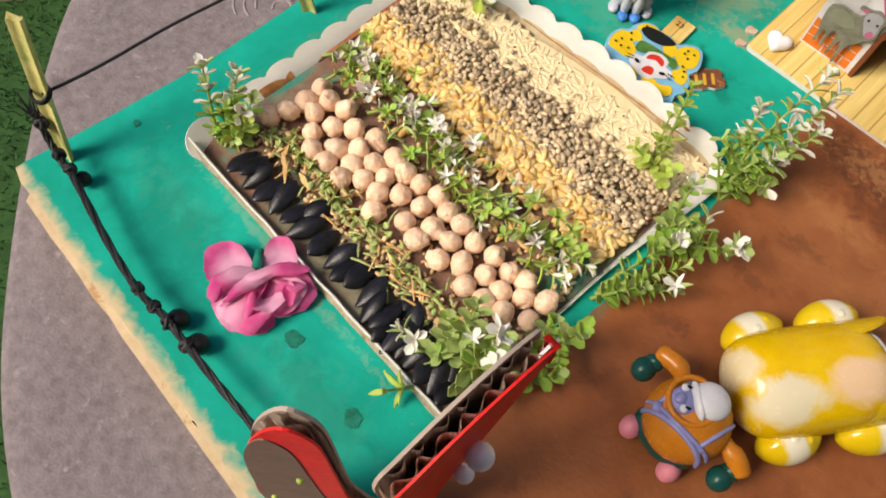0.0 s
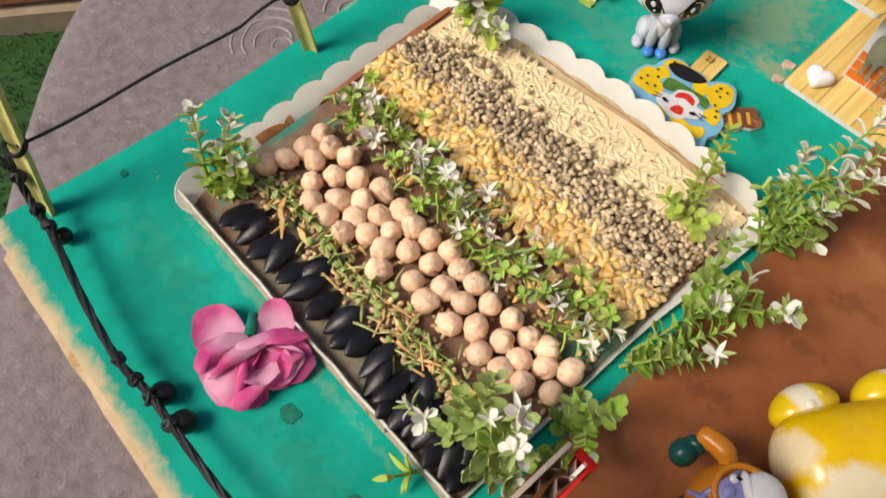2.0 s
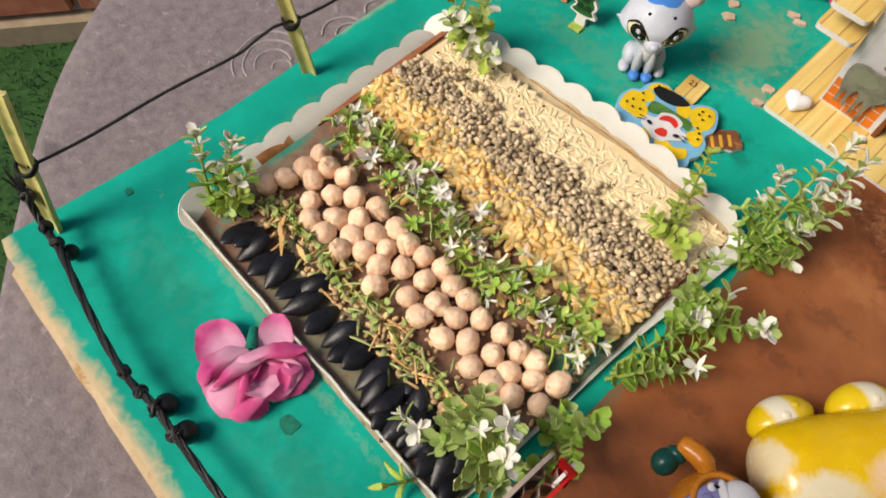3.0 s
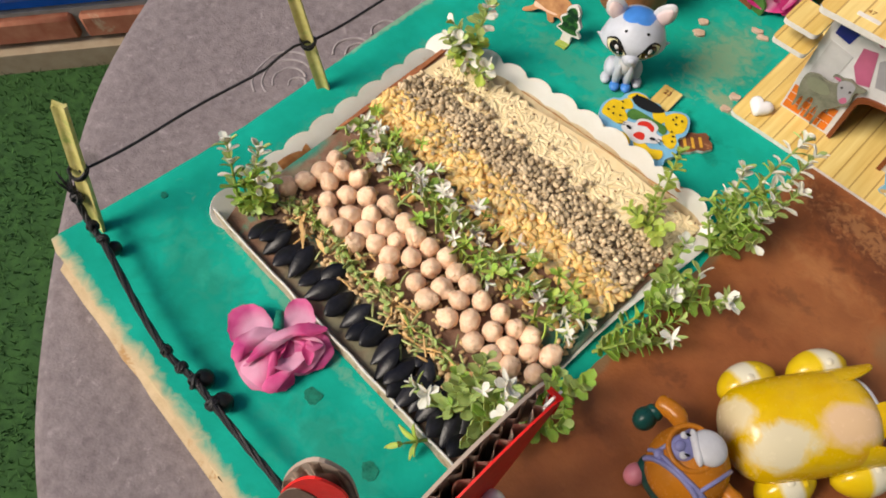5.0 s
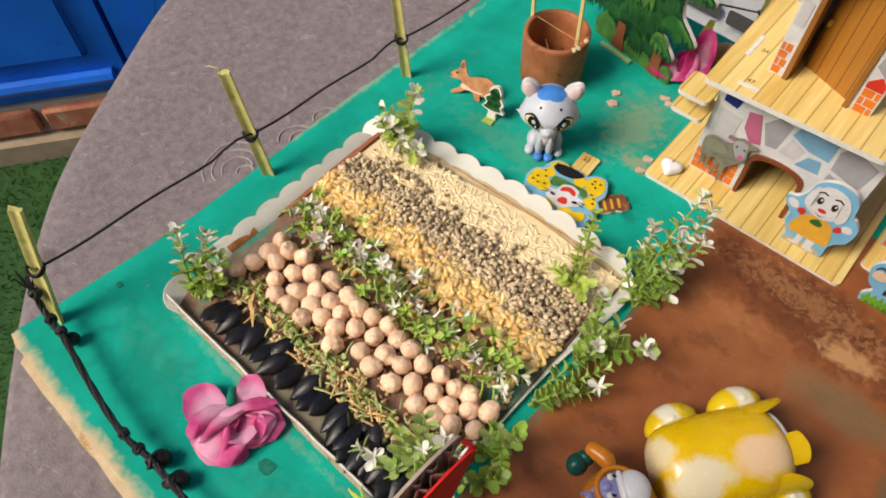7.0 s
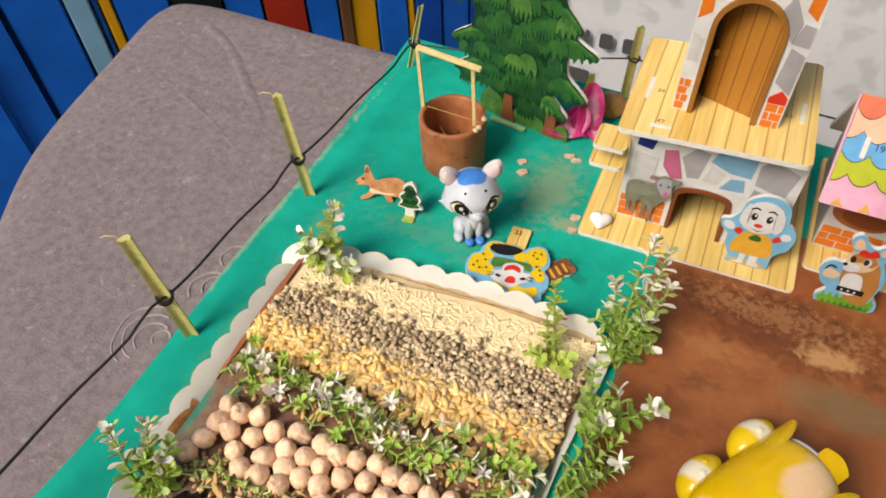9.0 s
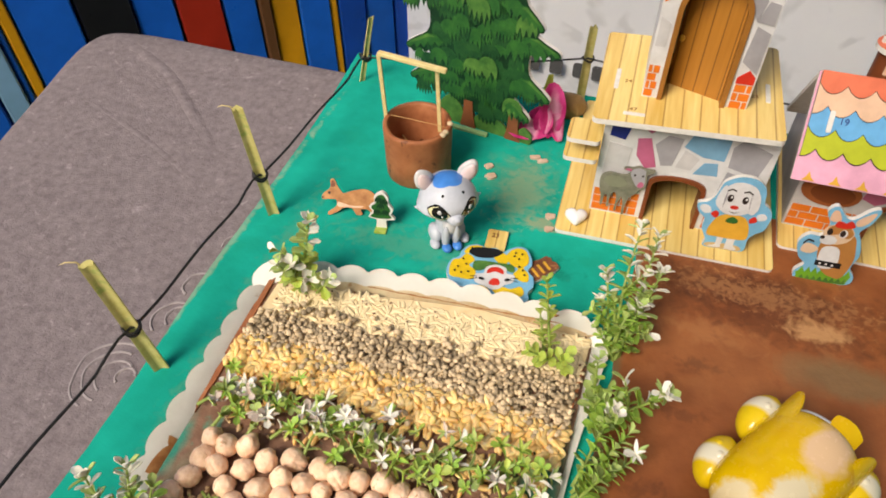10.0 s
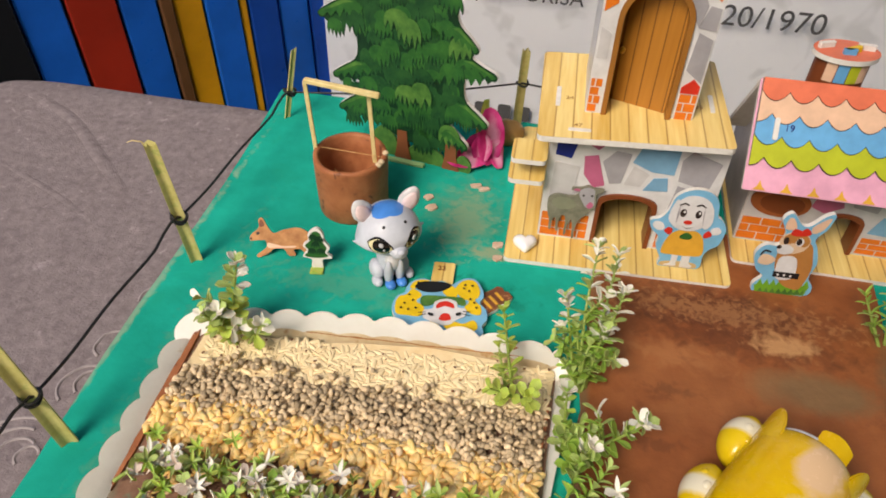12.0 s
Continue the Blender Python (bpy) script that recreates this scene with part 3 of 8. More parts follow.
for pts, r, hgt in (([(-0.200, 0.410), (-0.150, 0.387), (-0.111, 0.356), (-0.088, 0.336), (-0.066, 0.318)], 0.0100, 0.0008), ([(-0.212, 0.346), (-0.152, 0.326), (-0.104, 0.307), (-0.062, 0.286)], 0.0070, 0.0004)):
    # a soft ridge in the cloth, fading out at both ends
    bm = bmesh.new()
    q = smooth_line([Vector((*p, 0)) for p in pts], 10)
    grid = []
    for k, v in enumerate(q):
        f = k / (len(q) - 1)
        d = (q[min(k + 1, len(q) - 1)] - q[max(k - 1, 0)]).normalized()
        sidev = Vector((-d.y, d.x, 0))
        lift = hgt * math.sin(math.pi * f) ** 0.8
        grid.append([bm.verts.new(v + sidev * r * s + Vector((0, 0, TOPZ - 0.0008 + lift * math.exp(-(s * 2.4) ** 2) + 0.0008 * math.exp(-(s * 1.6) ** 2)))) for s in (-1, -0.75, -0.5, -0.3, -0.12, 0.05, 0.2, 0.4, 0.7, 1)])
    for a, c in zip(grid, grid[1:]):
        for k in range(9):
            bm.faces.new((a[k], c[k], c[k + 1], a[k + 1]))
    bmesh.ops.recalc_face_normals(bm, faces=bm.faces[:])
    part("wrinkle", bm, "cloth", tablecloth, angle=80)

board = thing("model_board", Matrix(), "thick cardboard base painted teal green, edges bare and worn", "board")
bm = bmesh.new()
side = [(p.x, p.y) for p in smooth_line([(-0.0100, 0.433, 0), (-0.0068, 0.397, 0), (-0.0020, 0.330, 0), (0.0000, 0.262, 0), (0.0004, 0.210, 0), (0.0046, 0.140, 0), (0.0058, 0.100, 0), (0.0040, 0.050, 0), (0.0002, 0.0, 0)], 7)]
edge = [(0.0005 + 0.008 * i, -0.0012 + 0.0014 * noise.noise(Vector((i * 1.3, 0, 0)))) for i in range(1, 68)] + [(0.55, 0.0), (0.55, 0.432)] + [(x + 0.0005 * noise.noise(Vector((0, i * 1.7, 5))), y) for i, (x, y) in enumerate(side)]
slab(bm, edge, -0.007, 0.0, top=0, side=1)
bmesh.ops.bevel(bm, geom=[e for e in bm.edges if all(abs(v.co.z) < 1e-6 for v in e.verts)], offset=0.0008, segments=2, affect="EDGES")
part("top_layer", bm, ["green", "tan"], board, "teal green painted top")
bm = bmesh.new()
low = [(0.012, -0.0055)] + [(0.012 + 0.012 * i, -0.0055 + 0.001 * noise.noise(Vector((i * 0.9, 4, 0)))) for i in range(1, 45)] + [(0.55, -0.005), (0.553, 0.43), (-0.006, 0.43), (-0.003, 0.38), (0.002, 0.30), (0.0035, 0.21), (0.0080, 0.12), (0.0075, 0.06), (0.005, 0.004)]
slab(bm, low, TOPZ + 0.0012, -0.0074)
bmesh.ops.bevel(bm, geom=[e for e in bm.edges if all(v.co.z > -0.0076 for v in e.verts)], offset=0.0012, segments=2, affect="EDGES")
part("lower_layer", bm, "tan", board, "bare tan cardboard lower layer")


def blotch(cx, cy, rx, ry, n=26, rough=0.35, turn=0.0, seed=0.0):
    c, s = math.cos(radians(turn)), math.sin(radians(turn))
    out = []
    for i in range(n):
        a = 2 * math.pi * i / n
        k = 1 + rough * (noise.noise(Vector((math.cos(a) * 1.6, math.sin(a) * 1.6, seed))) + 0.5 * noise.noise(Vector((math.cos(a) * 5, math.sin(a) * 5, seed + 7))))
        x, y = rx * k * math.cos(a), ry * k * math.sin(a)
        out.append((cx + c * x - s * y, cy + s * x + c * y))
    return out


# dark glue spots and scuffs
for x, y, r in ((0.0151, 0.0526, 0.0020), (0.1436, 0.0465, 0.0042), (0.1835, 0.045, 0.0042), (0.012, 0.0165, 0.0022)):
    bm = bmesh.new()
    slab(bm, blotch(x, y, r, r * 0.8, seed=x * 90), 0.0, 0.0004)
    part("glue_spot", bm, "greendark", board, "dark green dried glue spot")
M["scrap"] = mat("pinkish_paper", (0.46, 0.31, 0.22), (0.60, 0.45, 0.35), 200, 0.8, 0.2)
for x, y, r in ((0.1176, 0.340, 0.0032), (0.1212, 0.3315, 0.0036), (0.142, 0.357, 0.003), (0.147, 0.355, 0.003), (0.1625, 0.309, 0.0032), (0.164, 0.299, 0.0028)):
    bm = bmesh.new()
    slab(bm, blotch(x, y, r, r * 0.6, 14, 0.5, 20, x * 50), 0.0, 0.0014)
    solid("paper_scrap", bm, "scrap", "small torn pinkish paper scrap on the green board", "paper scrap", group="paper scraps on the board")

# brown earth yard painted on the board
bm = bmesh.new()
left = [(0.2135 + 0.0018 * noise.noise(Vector((i * 0.5, 2, 0))), 0.012 + 0.29 * i / 50) for i in range(51)]
right = [(0.352 + 0.006 * noise.noise(Vector((i * 0.35, 8, 0))), 0.300 - 0.288 * i / 40) for i in range(41)]
slab(bm, left + [(0.24, 0.318), (0.262, 0.345), (0.300, 0.348), (0.353, 0.330)] + right, 0.0, 0.0013)
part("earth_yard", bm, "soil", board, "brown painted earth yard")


# ---- fence of split bamboo and black cord ----
def bamboo_post(base, top, w=0.0042, hue=0, fray=True):
    base, top = Vector(base), Vector(top)
    d = (top - base)
    L = d.length
    zax = d.normalized()
    xax = Vector((0.62, -0.78, 0.0))
    xax = (xax - zax * xax.dot(zax)).normalized()
    at = Matrix.Translation(base) @ Matrix((xax, zax.cross(xax), zax)).transposed().to_4x4()
    root = thing("bamboo_post", at @ pose(0, 0, 0, 0, 0, random.uniform(160, 200)), "split dry yellow-green bamboo fence post with frayed top", "fence post", "bamboo fence posts along the board")
    bm = bmesh.new()
    rings = []
    for j in range(9):
        z = -0.004 + (L + 0.004) * j / 8
        k = w * (1.0 - 0.10 * j / 8)
        ring = []
        for i in range(7):
            a = radians(-105 + 210 * i / 6)
            ring.append((math.cos(a) * k * 0.62, math.sin(a) * k * 0.75))
        for i in range(5):
            a = radians(80 - 160 * i / 4)
            ring.append((math.cos(a) * k * 0.22 - k * 0.12, math.sin(a) * k * 0.42))
        rings.append([bm.verts.new((x, y, z + (random.uniform(-0.0016, 0.0016) if j == 8 else 0))) for x, y in ring])
    for a, b in zip(rings, rings[1:]):
        for i in range(12):
            bm.faces.new((a[i], a[(i + 1) % 12], b[(i + 1) % 12], b[i]))
    bm.faces.new(rings[0][::-1]), bm.faces.new(rings[-1])
    bmesh.ops.recalc_face_normals(bm, faces=bm.faces[:])
    part("cane", bm, "bamboo", root)
    if fray:
        bm = bmesh.new()
        tube(bm, [(0.001, 0.0015, L - 0.003), (0.0012, 0.003, L + 0.002), (0.0008, 0.0065, L + 0.004), (0.001, 0.009, L + 0.0035)], [0.0005, 0.0004, 0.0003, 0.0001], 5)
        part("splinter", bm, "splint", root, "thin torn splinter")
    return root


POSTS = [((0.0108, 0.0190, 0), (0.0096, 0.0374, 0.0735), 0.0052), ((0.0132, 0.1512, 0), (0.0035, 0.1500, 0.0715), 0.0046), ((0.0132, 0.2612, 0), (0.0078, 0.2605, 0.0715), 0.0042), ((0.0075, 0.3995, 0), (0.0155, 0.4060, 0.046), 0.0027), ((0.1552, 0.4275, 0), (0.1567, 0.4300, 0.052), 0.0040)]
for k, (b, t_, w) in enumerate(POSTS):
    bamboo_post(b, t_, w, fray=k in (1, 2))


def on_post(k, h):
    b, t_, _ = POSTS[k]
    return Vector(b) + (Vector(t_) - Vector(b)) * (h / t_[2])


def loop_round(bm, c, r, n=16, wire=0.0007, tilt=(0, 0, 0)):
    rot = Euler([radians(v) for v in tilt]).to_matrix()
    pts = [Vector(c) + rot @ Vector((r * math.cos(2 * math.pi * i / n), r * math.sin(2 * math.pi * i / n), 0.0008 * math.sin(4 * math.pi * i / n))) for i in range(n + 1)]
    tube(bm, pts, wire, 6)


cord = thing("fence_cord", Matrix(), "thin black cord tied from post to post", "cord")
ties = [on_post(0, 0.038), on_post(1, 0.0308), on_post(2, 0.0290), on_post(3, 0.018)]
for a, b in zip(ties, ties[1:]):
    bm = bmesh.new()
    sag = 0.10 * (b - a).length
    q = [a.lerp(b, i / 14) + Vector((0.0008 * math.sin(i * 0.7), 0, -sag * 0.10 * math.sin(math.pi * i / 14) + 0.0035 * math.exp(-((i / 14 - 0.90) / 0.07) ** 2))) for i in range(15)]
    tube(bm, q, 0.00075, 6)
    part("strand", bm, "cord", cord)
for k, c in enumerate(ties):
    for j in range(2):
        bm = bmesh.new()
        loop_round(bm, c + Vector((0, 0, 0.0012 * j)), 0.0038, tilt=(jitter(14), 10 + jitter(14), 0))
        part("knot", bm, "cord", cord)
bm = bmesh.new()
c5, c4 = on_post(4, 0.030), ties[3]
tube(bm, [c4.lerp(c5, i / 16) + Vector((0, 0, -0.004 * math.sin(math.pi * i / 16))) for i in range(17)], 0.0006, 6)
tube(bm, [c5.lerp(Vector((0.44, 0.43, 0.03)), i / 10) + Vector((0, 0, -0.008 * math.sin(math.pi * i / 10))) for i in range(11)], 0.0006, 6)
loop_round(bm, c5, 0.0036)
part("strand", bm, "cord", cord)

rope = thing("front_cord", Matrix(), "thick bundle of twisted black cord with knots along the front edge", "cord")
line = smooth_line([Vector(p) for p in ((0.0075, 0.0215, 0.026), (0.0115, 0.0190, 0.015), (0.0190, 0.0180, 0.011), (0.0316, 0.0175, 0.011), (0.0644, 0.0133, 0.0105), (0.0913, 0.0115, 0.010), (0.1074, 0.0135, 0.0095), (0.1205, 0.0137, 0.0095), (0.1464, 0.0145, 0.011), (0.1682, 0.0156, 0.012), (0.22, 0.0165, 0.012), (0.40, 0.018, 0.012))], 10)
for s in range(4):
    bm = bmesh.new()
    q = []
    for i, p in enumerate(line):
        a = i * 0.35 + s * math.pi / 2
        q.append(p + Vector((0.0003 * math.cos(a), 0.00085 * math.cos(a), 0.00085 * math.sin(a))))
    tube(bm, q, 0.0008, 6)
    part("strand", bm, "cord", rope)


def knot(c, r):
    bm = bmesh.new()
    for j in range(5):
        loop_round(bm, Vector(c), r * random.uniform(0.75, 1.0), 14, 0.0009, (jitter(60), 90 + jitter(50), jitter(40)))
    part("knot", bm, "cord", rope, "tight black cord knot")


for c, r in (((0.0085, 0.0210, 0.023), 0.0026), ((0.0170, 0.0185, 0.0115), 0.0024), ((0.0905, 0.0118, 0.010), 0.0022), ((0.101, 0.0125, 0.0095), 0.0022), ((0.1095, 0.0135, 0.0085), 0.0030), ((0.122, 0.0138, 0.0080), 0.0032), ((0.026, 0.0185, 0.011), 0.0026)):
    knot(c, r)
M["bead"] = mat("black_glass_bead", (0.006, 0.007, 0.007), (0.012, 0.014, 0.013), 300, 0.38, 0.3)
for c, r in (((0.1095, 0.0165, 0.0050), 0.0046), ((0.1230, 0.0168, 0.0050), 0.0046), ((0.0285, 0.0198, 0.0044), 0.0036)):
    bm = bmesh.new()
    ball(bm, (0, 0, 0), (r, r, r), u=20, v=14)
    part("bead", bm, "bead", rope, "round shiny black bead", at=pose(*c))
bm = bmesh.new()
for j in range(7):
    a, b = jitter(0.006), jitter(0.006)
    tube(bm, [(0.0080, 0.0212, 0.025), (0.0068 - abs(a) * 0.6, 0.0225 + b * 0.5, 0.028 + jitter(0.002)), (0.0045 - abs(a), 0.0240 + b, 0.030 + jitter(0.004))], [0.0007, 0.0006, 0.0003], 5)
part("loose_end", bm, "cord", rope, "frayed loose cord ends")

# ---- scalloped paper tray ----
TL, TF, TR, TB = Vector((0.0440, 0.0668)), Vector((0.2050, 0.0722)), Vector((0.2020, 0.2310)), Vector((0.0385, 0.2165))
tray = thing("paper_tray", Matrix(), "white scalloped paper tray, stained with mud, filled with seeds and grains", "tray")
bm = bmesh.new()
slab(bm, [TL, TF, TR, Vector((0.145, 0.2310)), Vector((0.115, 0.2265)), Vector((0.090, 0.2215)), TB], 0.0, 0.0016)
part("bottom", bm, "mud", tray, "tray bottom smeared with dried brown mud")


def tray_side(name, a, b, h0, amp, pitch, lean, s0=0.0, s1=1.0, wav=0.0, label="", phase=0.0, h_end=None, m="paper", m2=None, bow=0.0, lean_end=None):
    """A paper side from a to b on the tray's edge; lean: degrees outwards from upright."""
    d = (b - a)
    L = d.length
    u = d.normalized()
    out = Vector((u.y, -u.x))
    n = max(24, int(L / pitch * 12) if amp else 24)
    bm = bmesh.new()
    grid = []
    for i in range(n + 1):
        s = s0 + (s1 - s0) * i / n
        h = h0 + (amp * abs(math.sin(math.pi * (s * L / pitch + phase))) ** 0.55 if amp else 0)
        if h_end is not None:
            h *= 1 + (h_end - 1) * s * s
        ang = radians(lean + (0 if lean_end is None else (lean_end - lean) * s) + wav * math.sin(s * 9))
        col = []
        for j in range(9):
            r = h * j / 8
            k = ang * (0.72 + 0.28 * r / (h0 + amp + 1e-9))
            p = a + u * (s * L) + out * (bow * math.sin(math.pi * s ** 0.8) ** 1.5 + r * math.sin(k))
            col.append(bm.verts.new((p.x, p.y, 0.0002 + r * math.cos(k))))
        grid.append(col)
    for i in range(n):
        for j in range(8):
            f = bm.faces.new((grid[i][j], grid[i + 1][j], grid[i + 1][j + 1], grid[i][j + 1]))
            f.material_index = int(bool(m2) and j < 3)
    bmesh.ops.solidify(bm, geom=bm.faces[:], thickness=0.0005)
    return part(name, bm, [m, m2] if m2 else m, tray, label, angle=60)


# front side: a low ridge with its stained outer face sloping down to the board
bm = bmesh.new()
ridge, foot, inner_f = [], [], []
for i in range(41):
    f = i / 40
    p = TL.lerp(TF, f)
    h = 0.0052 + 0.0010 * noise.noise(Vector((f * 9, 3, 0))) + 0.004 * max(0, 0.08 - f) / 0.08
    ridge.append(bm.verts.new((p.x, p.y - 0.0016 + 0.0006 * noise.noise(Vector((f * 14, 7, 0))), h)))
    foot.append(bm.verts.new((p.x - 0.001, p.y - 0.0034 + 0.0006 * noise.noise(Vector((f * 20, 1, 0))), 0.0003)))
    inner_f.append(bm.verts.new((p.x, p.y + 0.0002, 0.0010)))
for i in range(40):
    bm.faces.new((foot[i], foot[i + 1], ridge[i + 1], ridge[i]))
    bm.faces.new((ridge[i], ridge[i + 1], inner_f[i + 1], inner_f[i]))
bmesh.ops.solidify(bm, geom=bm.faces[:], thickness=0.0003)
M["stained"] = mat("stained_paper", (0.60, 0.50, 0.34), (0.74, 0.67, 0.53), 90, 0.65, 0.2, 500, c3=(0.44, 0.30, 0.14), spot=0.56, sscale=120, soft=0.1)
part("side", bm, "stained", tray, "stained sloping front side", angle=30)
bm = bmesh.new()
tube(bm, [v for v in [(TL.lerp(TF, i / 40).x, TL.lerp(TF, i / 40).y - 0.0016 + 0.0006 * noise.noise(Vector((i / 40 * 14, 7, 0))), 0.0054 + 0.0010 * noise.noise(Vector((i / 40 * 9, 3, 0))) + 0.004 * max(0, 0.08 - i / 40) / 0.08) for i in range(41)]], 0.00055, 6)
part("rim", bm, "white", tray, "white cut paper rim")
tray_side("side", TF, TR, 0.0028, 0, 0.02, 32, wav=8, h_end=3.4, label="bent thin side")
M["foxed"] = mat("rust_stained_paper", (0.72, 0.54, 0.31), (0.84, 0.72, 0.50), 130, 0.7, 0.2, 500, c3=(0.52, 0.25, 0.08), spot=0.60, sscale=110, soft=0.14)
tray_side("side", TR, TB, 0.0105, 0.0040, 0.0163, 24, phase=0.83, label="bright scalloped side", m2="foxed", bow=0.0045, lean_end=66)
tray_side("side", TB, TL, 0.0084, 0.0040, 0.0163, 74, 0.0, 0.80, wav=3, label="grey-white scalloped side", m="dullpaper", phase=0.546, lean_end=82)
bm = bmesh.new()
tube(bm, [(q.x, q.y + 0.0040 + 0.0007 * noise.noise(Vector((k * 0.2, 3, 0))), 0.0056) for k, q in ((k, TB.lerp(TR, 0.30 + 0.62 * k / 50)) for k in range(51))], [0.0002 + 0.0003 * abs(noise.noise(Vector((k * 0.3, 8, 0)))) for k in range(51)], 5)
part("rust_line", bm, "rust", tray, "thin rusty line along the fold")
tray_side("rust_stain", TB + Vector((0.0006, 0)), TL + Vector((0.0006, 0)), 0.0030, 0.0030, 0.021, 64, 0.63, 0.75, phase=0.3, label="rusty smear on the paper side", m="rust")
for c, yaw, tilt, r in ((Vector((0.0465, 0.0725)), 205, 46, 0.0110), (TB + Vector((0.002, -0.002)), 140, 58, 0.012), (TR + Vector((-0.002, -0.002)), 45, 50, 0.0085)):
    bm = bmesh.new()
    pts = [(-r * 0.9, 0)] + [(r * 0.95 * math.cos(radians(180 - 180 * i / 12)), r * 0.35 + r * 0.75 * math.sin(radians(180 - 180 * i / 12))) for i in range(13)] + [(r * 0.9, 0)]
    slab(bm, pts, 0, 0.0005)
    part("corner_flap", bm, "paper", tray, "rounded corner flap", at=Matrix.Translation((c.x, c.y, 0.0004)) @ pose(0, 0, 0, 0, 0, yaw - 90) @ pose(0, 0, 0, 90 - tilt))
for x, y, rx, ry, a, z, m_ in ((0.0385, 0.190, 0.026, 0.0016, 93, 0.0030, "clay"), (0.0405, 0.156, 0.018, 0.0012, 93, 0.0028, "clay"), (0.1835, 0.2365, 0.005, 0.0016, 12, 0.0092, "rust"), (0.200, 0.2040, 0.014, 0.0014, 92, 0.0040, "clay")):
    bm = bmesh.new()
    slab(bm, blotch(x, y, rx, ry, 26, 0.5, a, x * 300), z - 0.0012, z)
    part("mud_smear", bm, m_, tray, "rusty mud smear")


# ---- grains ----
M["paste"] = mat("dried_rice_paste", (0.72, 0.54, 0.29), (0.83, 0.69, 0.43), 90, 0.45, 0.15, 500, c3=(0.66, 0.46, 0.22), spot=0.62, sscale=60, soft=0.15)
def grain_shape(kind):
    """A unit grain along x as vertices and faces: rings round a pointed or blunt spindle."""
    prof = {"wheat": ((-1, 0), (-0.78, 0.62), (-0.3, 0.98), (0.3, 1.0), (0.75, 0.7), (1, 0)), "hemp": ((-1, 0), (-0.7, 0.74), (0.0, 1.0), (0.6, 0.75), (1, 0.0)), "rice": ((-1, 0), (-0.75, 0.75), (0, 1.0), (0.7, 0.8), (1, 0))}[kind]
    seg, vs, fs = 6, [(prof[0][0], 0, 0)], []
    for x, r in prof[1:-1]:
        for k in range(seg):
            a = 2 * math.pi * k / seg
            dip = 0.72 if kind == "wheat" and k == 1 else 1
            vs.append((x, r * math.cos(a), r * math.sin(a) * dip))
    vs.append((prof[-1][0], 0, 0))
    rings = len(prof) - 2
    for k in range(seg):
        fs.append((0, 1 + (k + 1) % seg, 1 + k))
        fs.append((len(vs) - 1, 1 + (rings - 1) * seg + k, 1 + (rings - 1) * seg + (k + 1) % seg))
    for r in range(rings - 1):
        for k in range(seg):
            a, b = 1 + r * seg + k, 1 + r * seg + (k + 1) % seg
            fs.append((a, b, b + seg, a + seg))
    return np.array(vs), fs


def heap(name, kind, spots, size, mat_name, label, category, tip=14, spin=180):
    """Many loose grains as one mesh: spots are x, y, z; size: half length, half width, half height."""
    v0, f0 = grain_shape(kind)
    vs, fs = [], []
    for x, y, z in spots:
        k = random.uniform(0.85, 1.15)
        e = Euler((radians(random.uniform(-spin, spin)), radians(jitter(tip)), radians(random.uniform(0, 360)))).to_matrix()
        sz = np.array(size) * k * np.array((random.uniform(0.92, 1.1), random.uniform(0.9, 1.1), random.uniform(0.9, 1.1)))
        pts = (v0 * sz) @ np.array(e).T + np.array((x, y, z))
        fs += [tuple(i + len(vs) for i in f) for f in f0]
        vs += [tuple(p) for p in pts]
    me = bpy.data.meshes.new(name)
    me.from_pydata(vs, [], fs)
    me.materials.append(M[mat_name])
    me.shade_smooth()
    return solid(name, me, None, label, category, kind="stuff")


def strewn(n, y_low, y_high, x0=0.0415, x1=0.2005, z0=0.0032, dz=0.0045, pile=1.0):
    out = []
    cols = int(math.sqrt(n * (x1 - x0) / 0.025))
    rws = max(1, n // cols)
    for i in range(cols):
        for j in range(rws):
            u, v = (i + random.random()) / cols, (j + random.random()) / rws
            x = x0 + (x1 - x0) * u
            lo, hi = y_low(x), y_high(x)
            y = lo + (hi - lo) * v
            out.append((x, y, z0 + dz * random.random() * (math.sin(math.pi * min(max(v, 0.12), 0.88)) ** 0.6) * pile))
    return out


def wob(base, slope, amp, seed):
    return lambda x: base + slope * (x - 0.05) + amp * noise.noise(Vector((x * 60, seed, 0))) + amp * 0.6 * noise.noise(Vector((x * 210, seed, 4)))


w_lo, w_hi = wob(0.1605, 0.0, 0.006, 1), wob(0.1805, 0.0, 0.005, 2)
h_lo, h_hi = wob(0.1775, 0.0, 0.005, 3), wob(0.1955, 0.072, 0.004, 4)
r_lo, r_hi = wob(0.1965, 0.062, 0.003, 5), wob(0.2175, 0.085, 0.001, 6)
heap("wheat_grains", "wheat", strewn(860, w_lo, w_hi, z0=0.0030, dz=0.0036), (0.0032, 0.00180, 0.00130), "wheat", "golden wheat grains heaped in a band in the tray", "wheat grains")
heap("wheat_grains", "wheat", [(random.uniform(0.05, 0.2), random.gauss(0.152, 0.007), 0.0036) for i in range(170)], (0.0031, 0.00150, 0.00115), "wheat", "loose golden wheat grains scattered among the greens", "wheat grains")
heap("hemp_seeds", "hemp", strewn(1750, h_lo, h_hi, z0=0.0024, dz=0.0052), (0.00178, 0.00128, 0.00108), "hemp", "round grey-brown hemp seeds heaped in a band", "hemp seeds", tip=40)
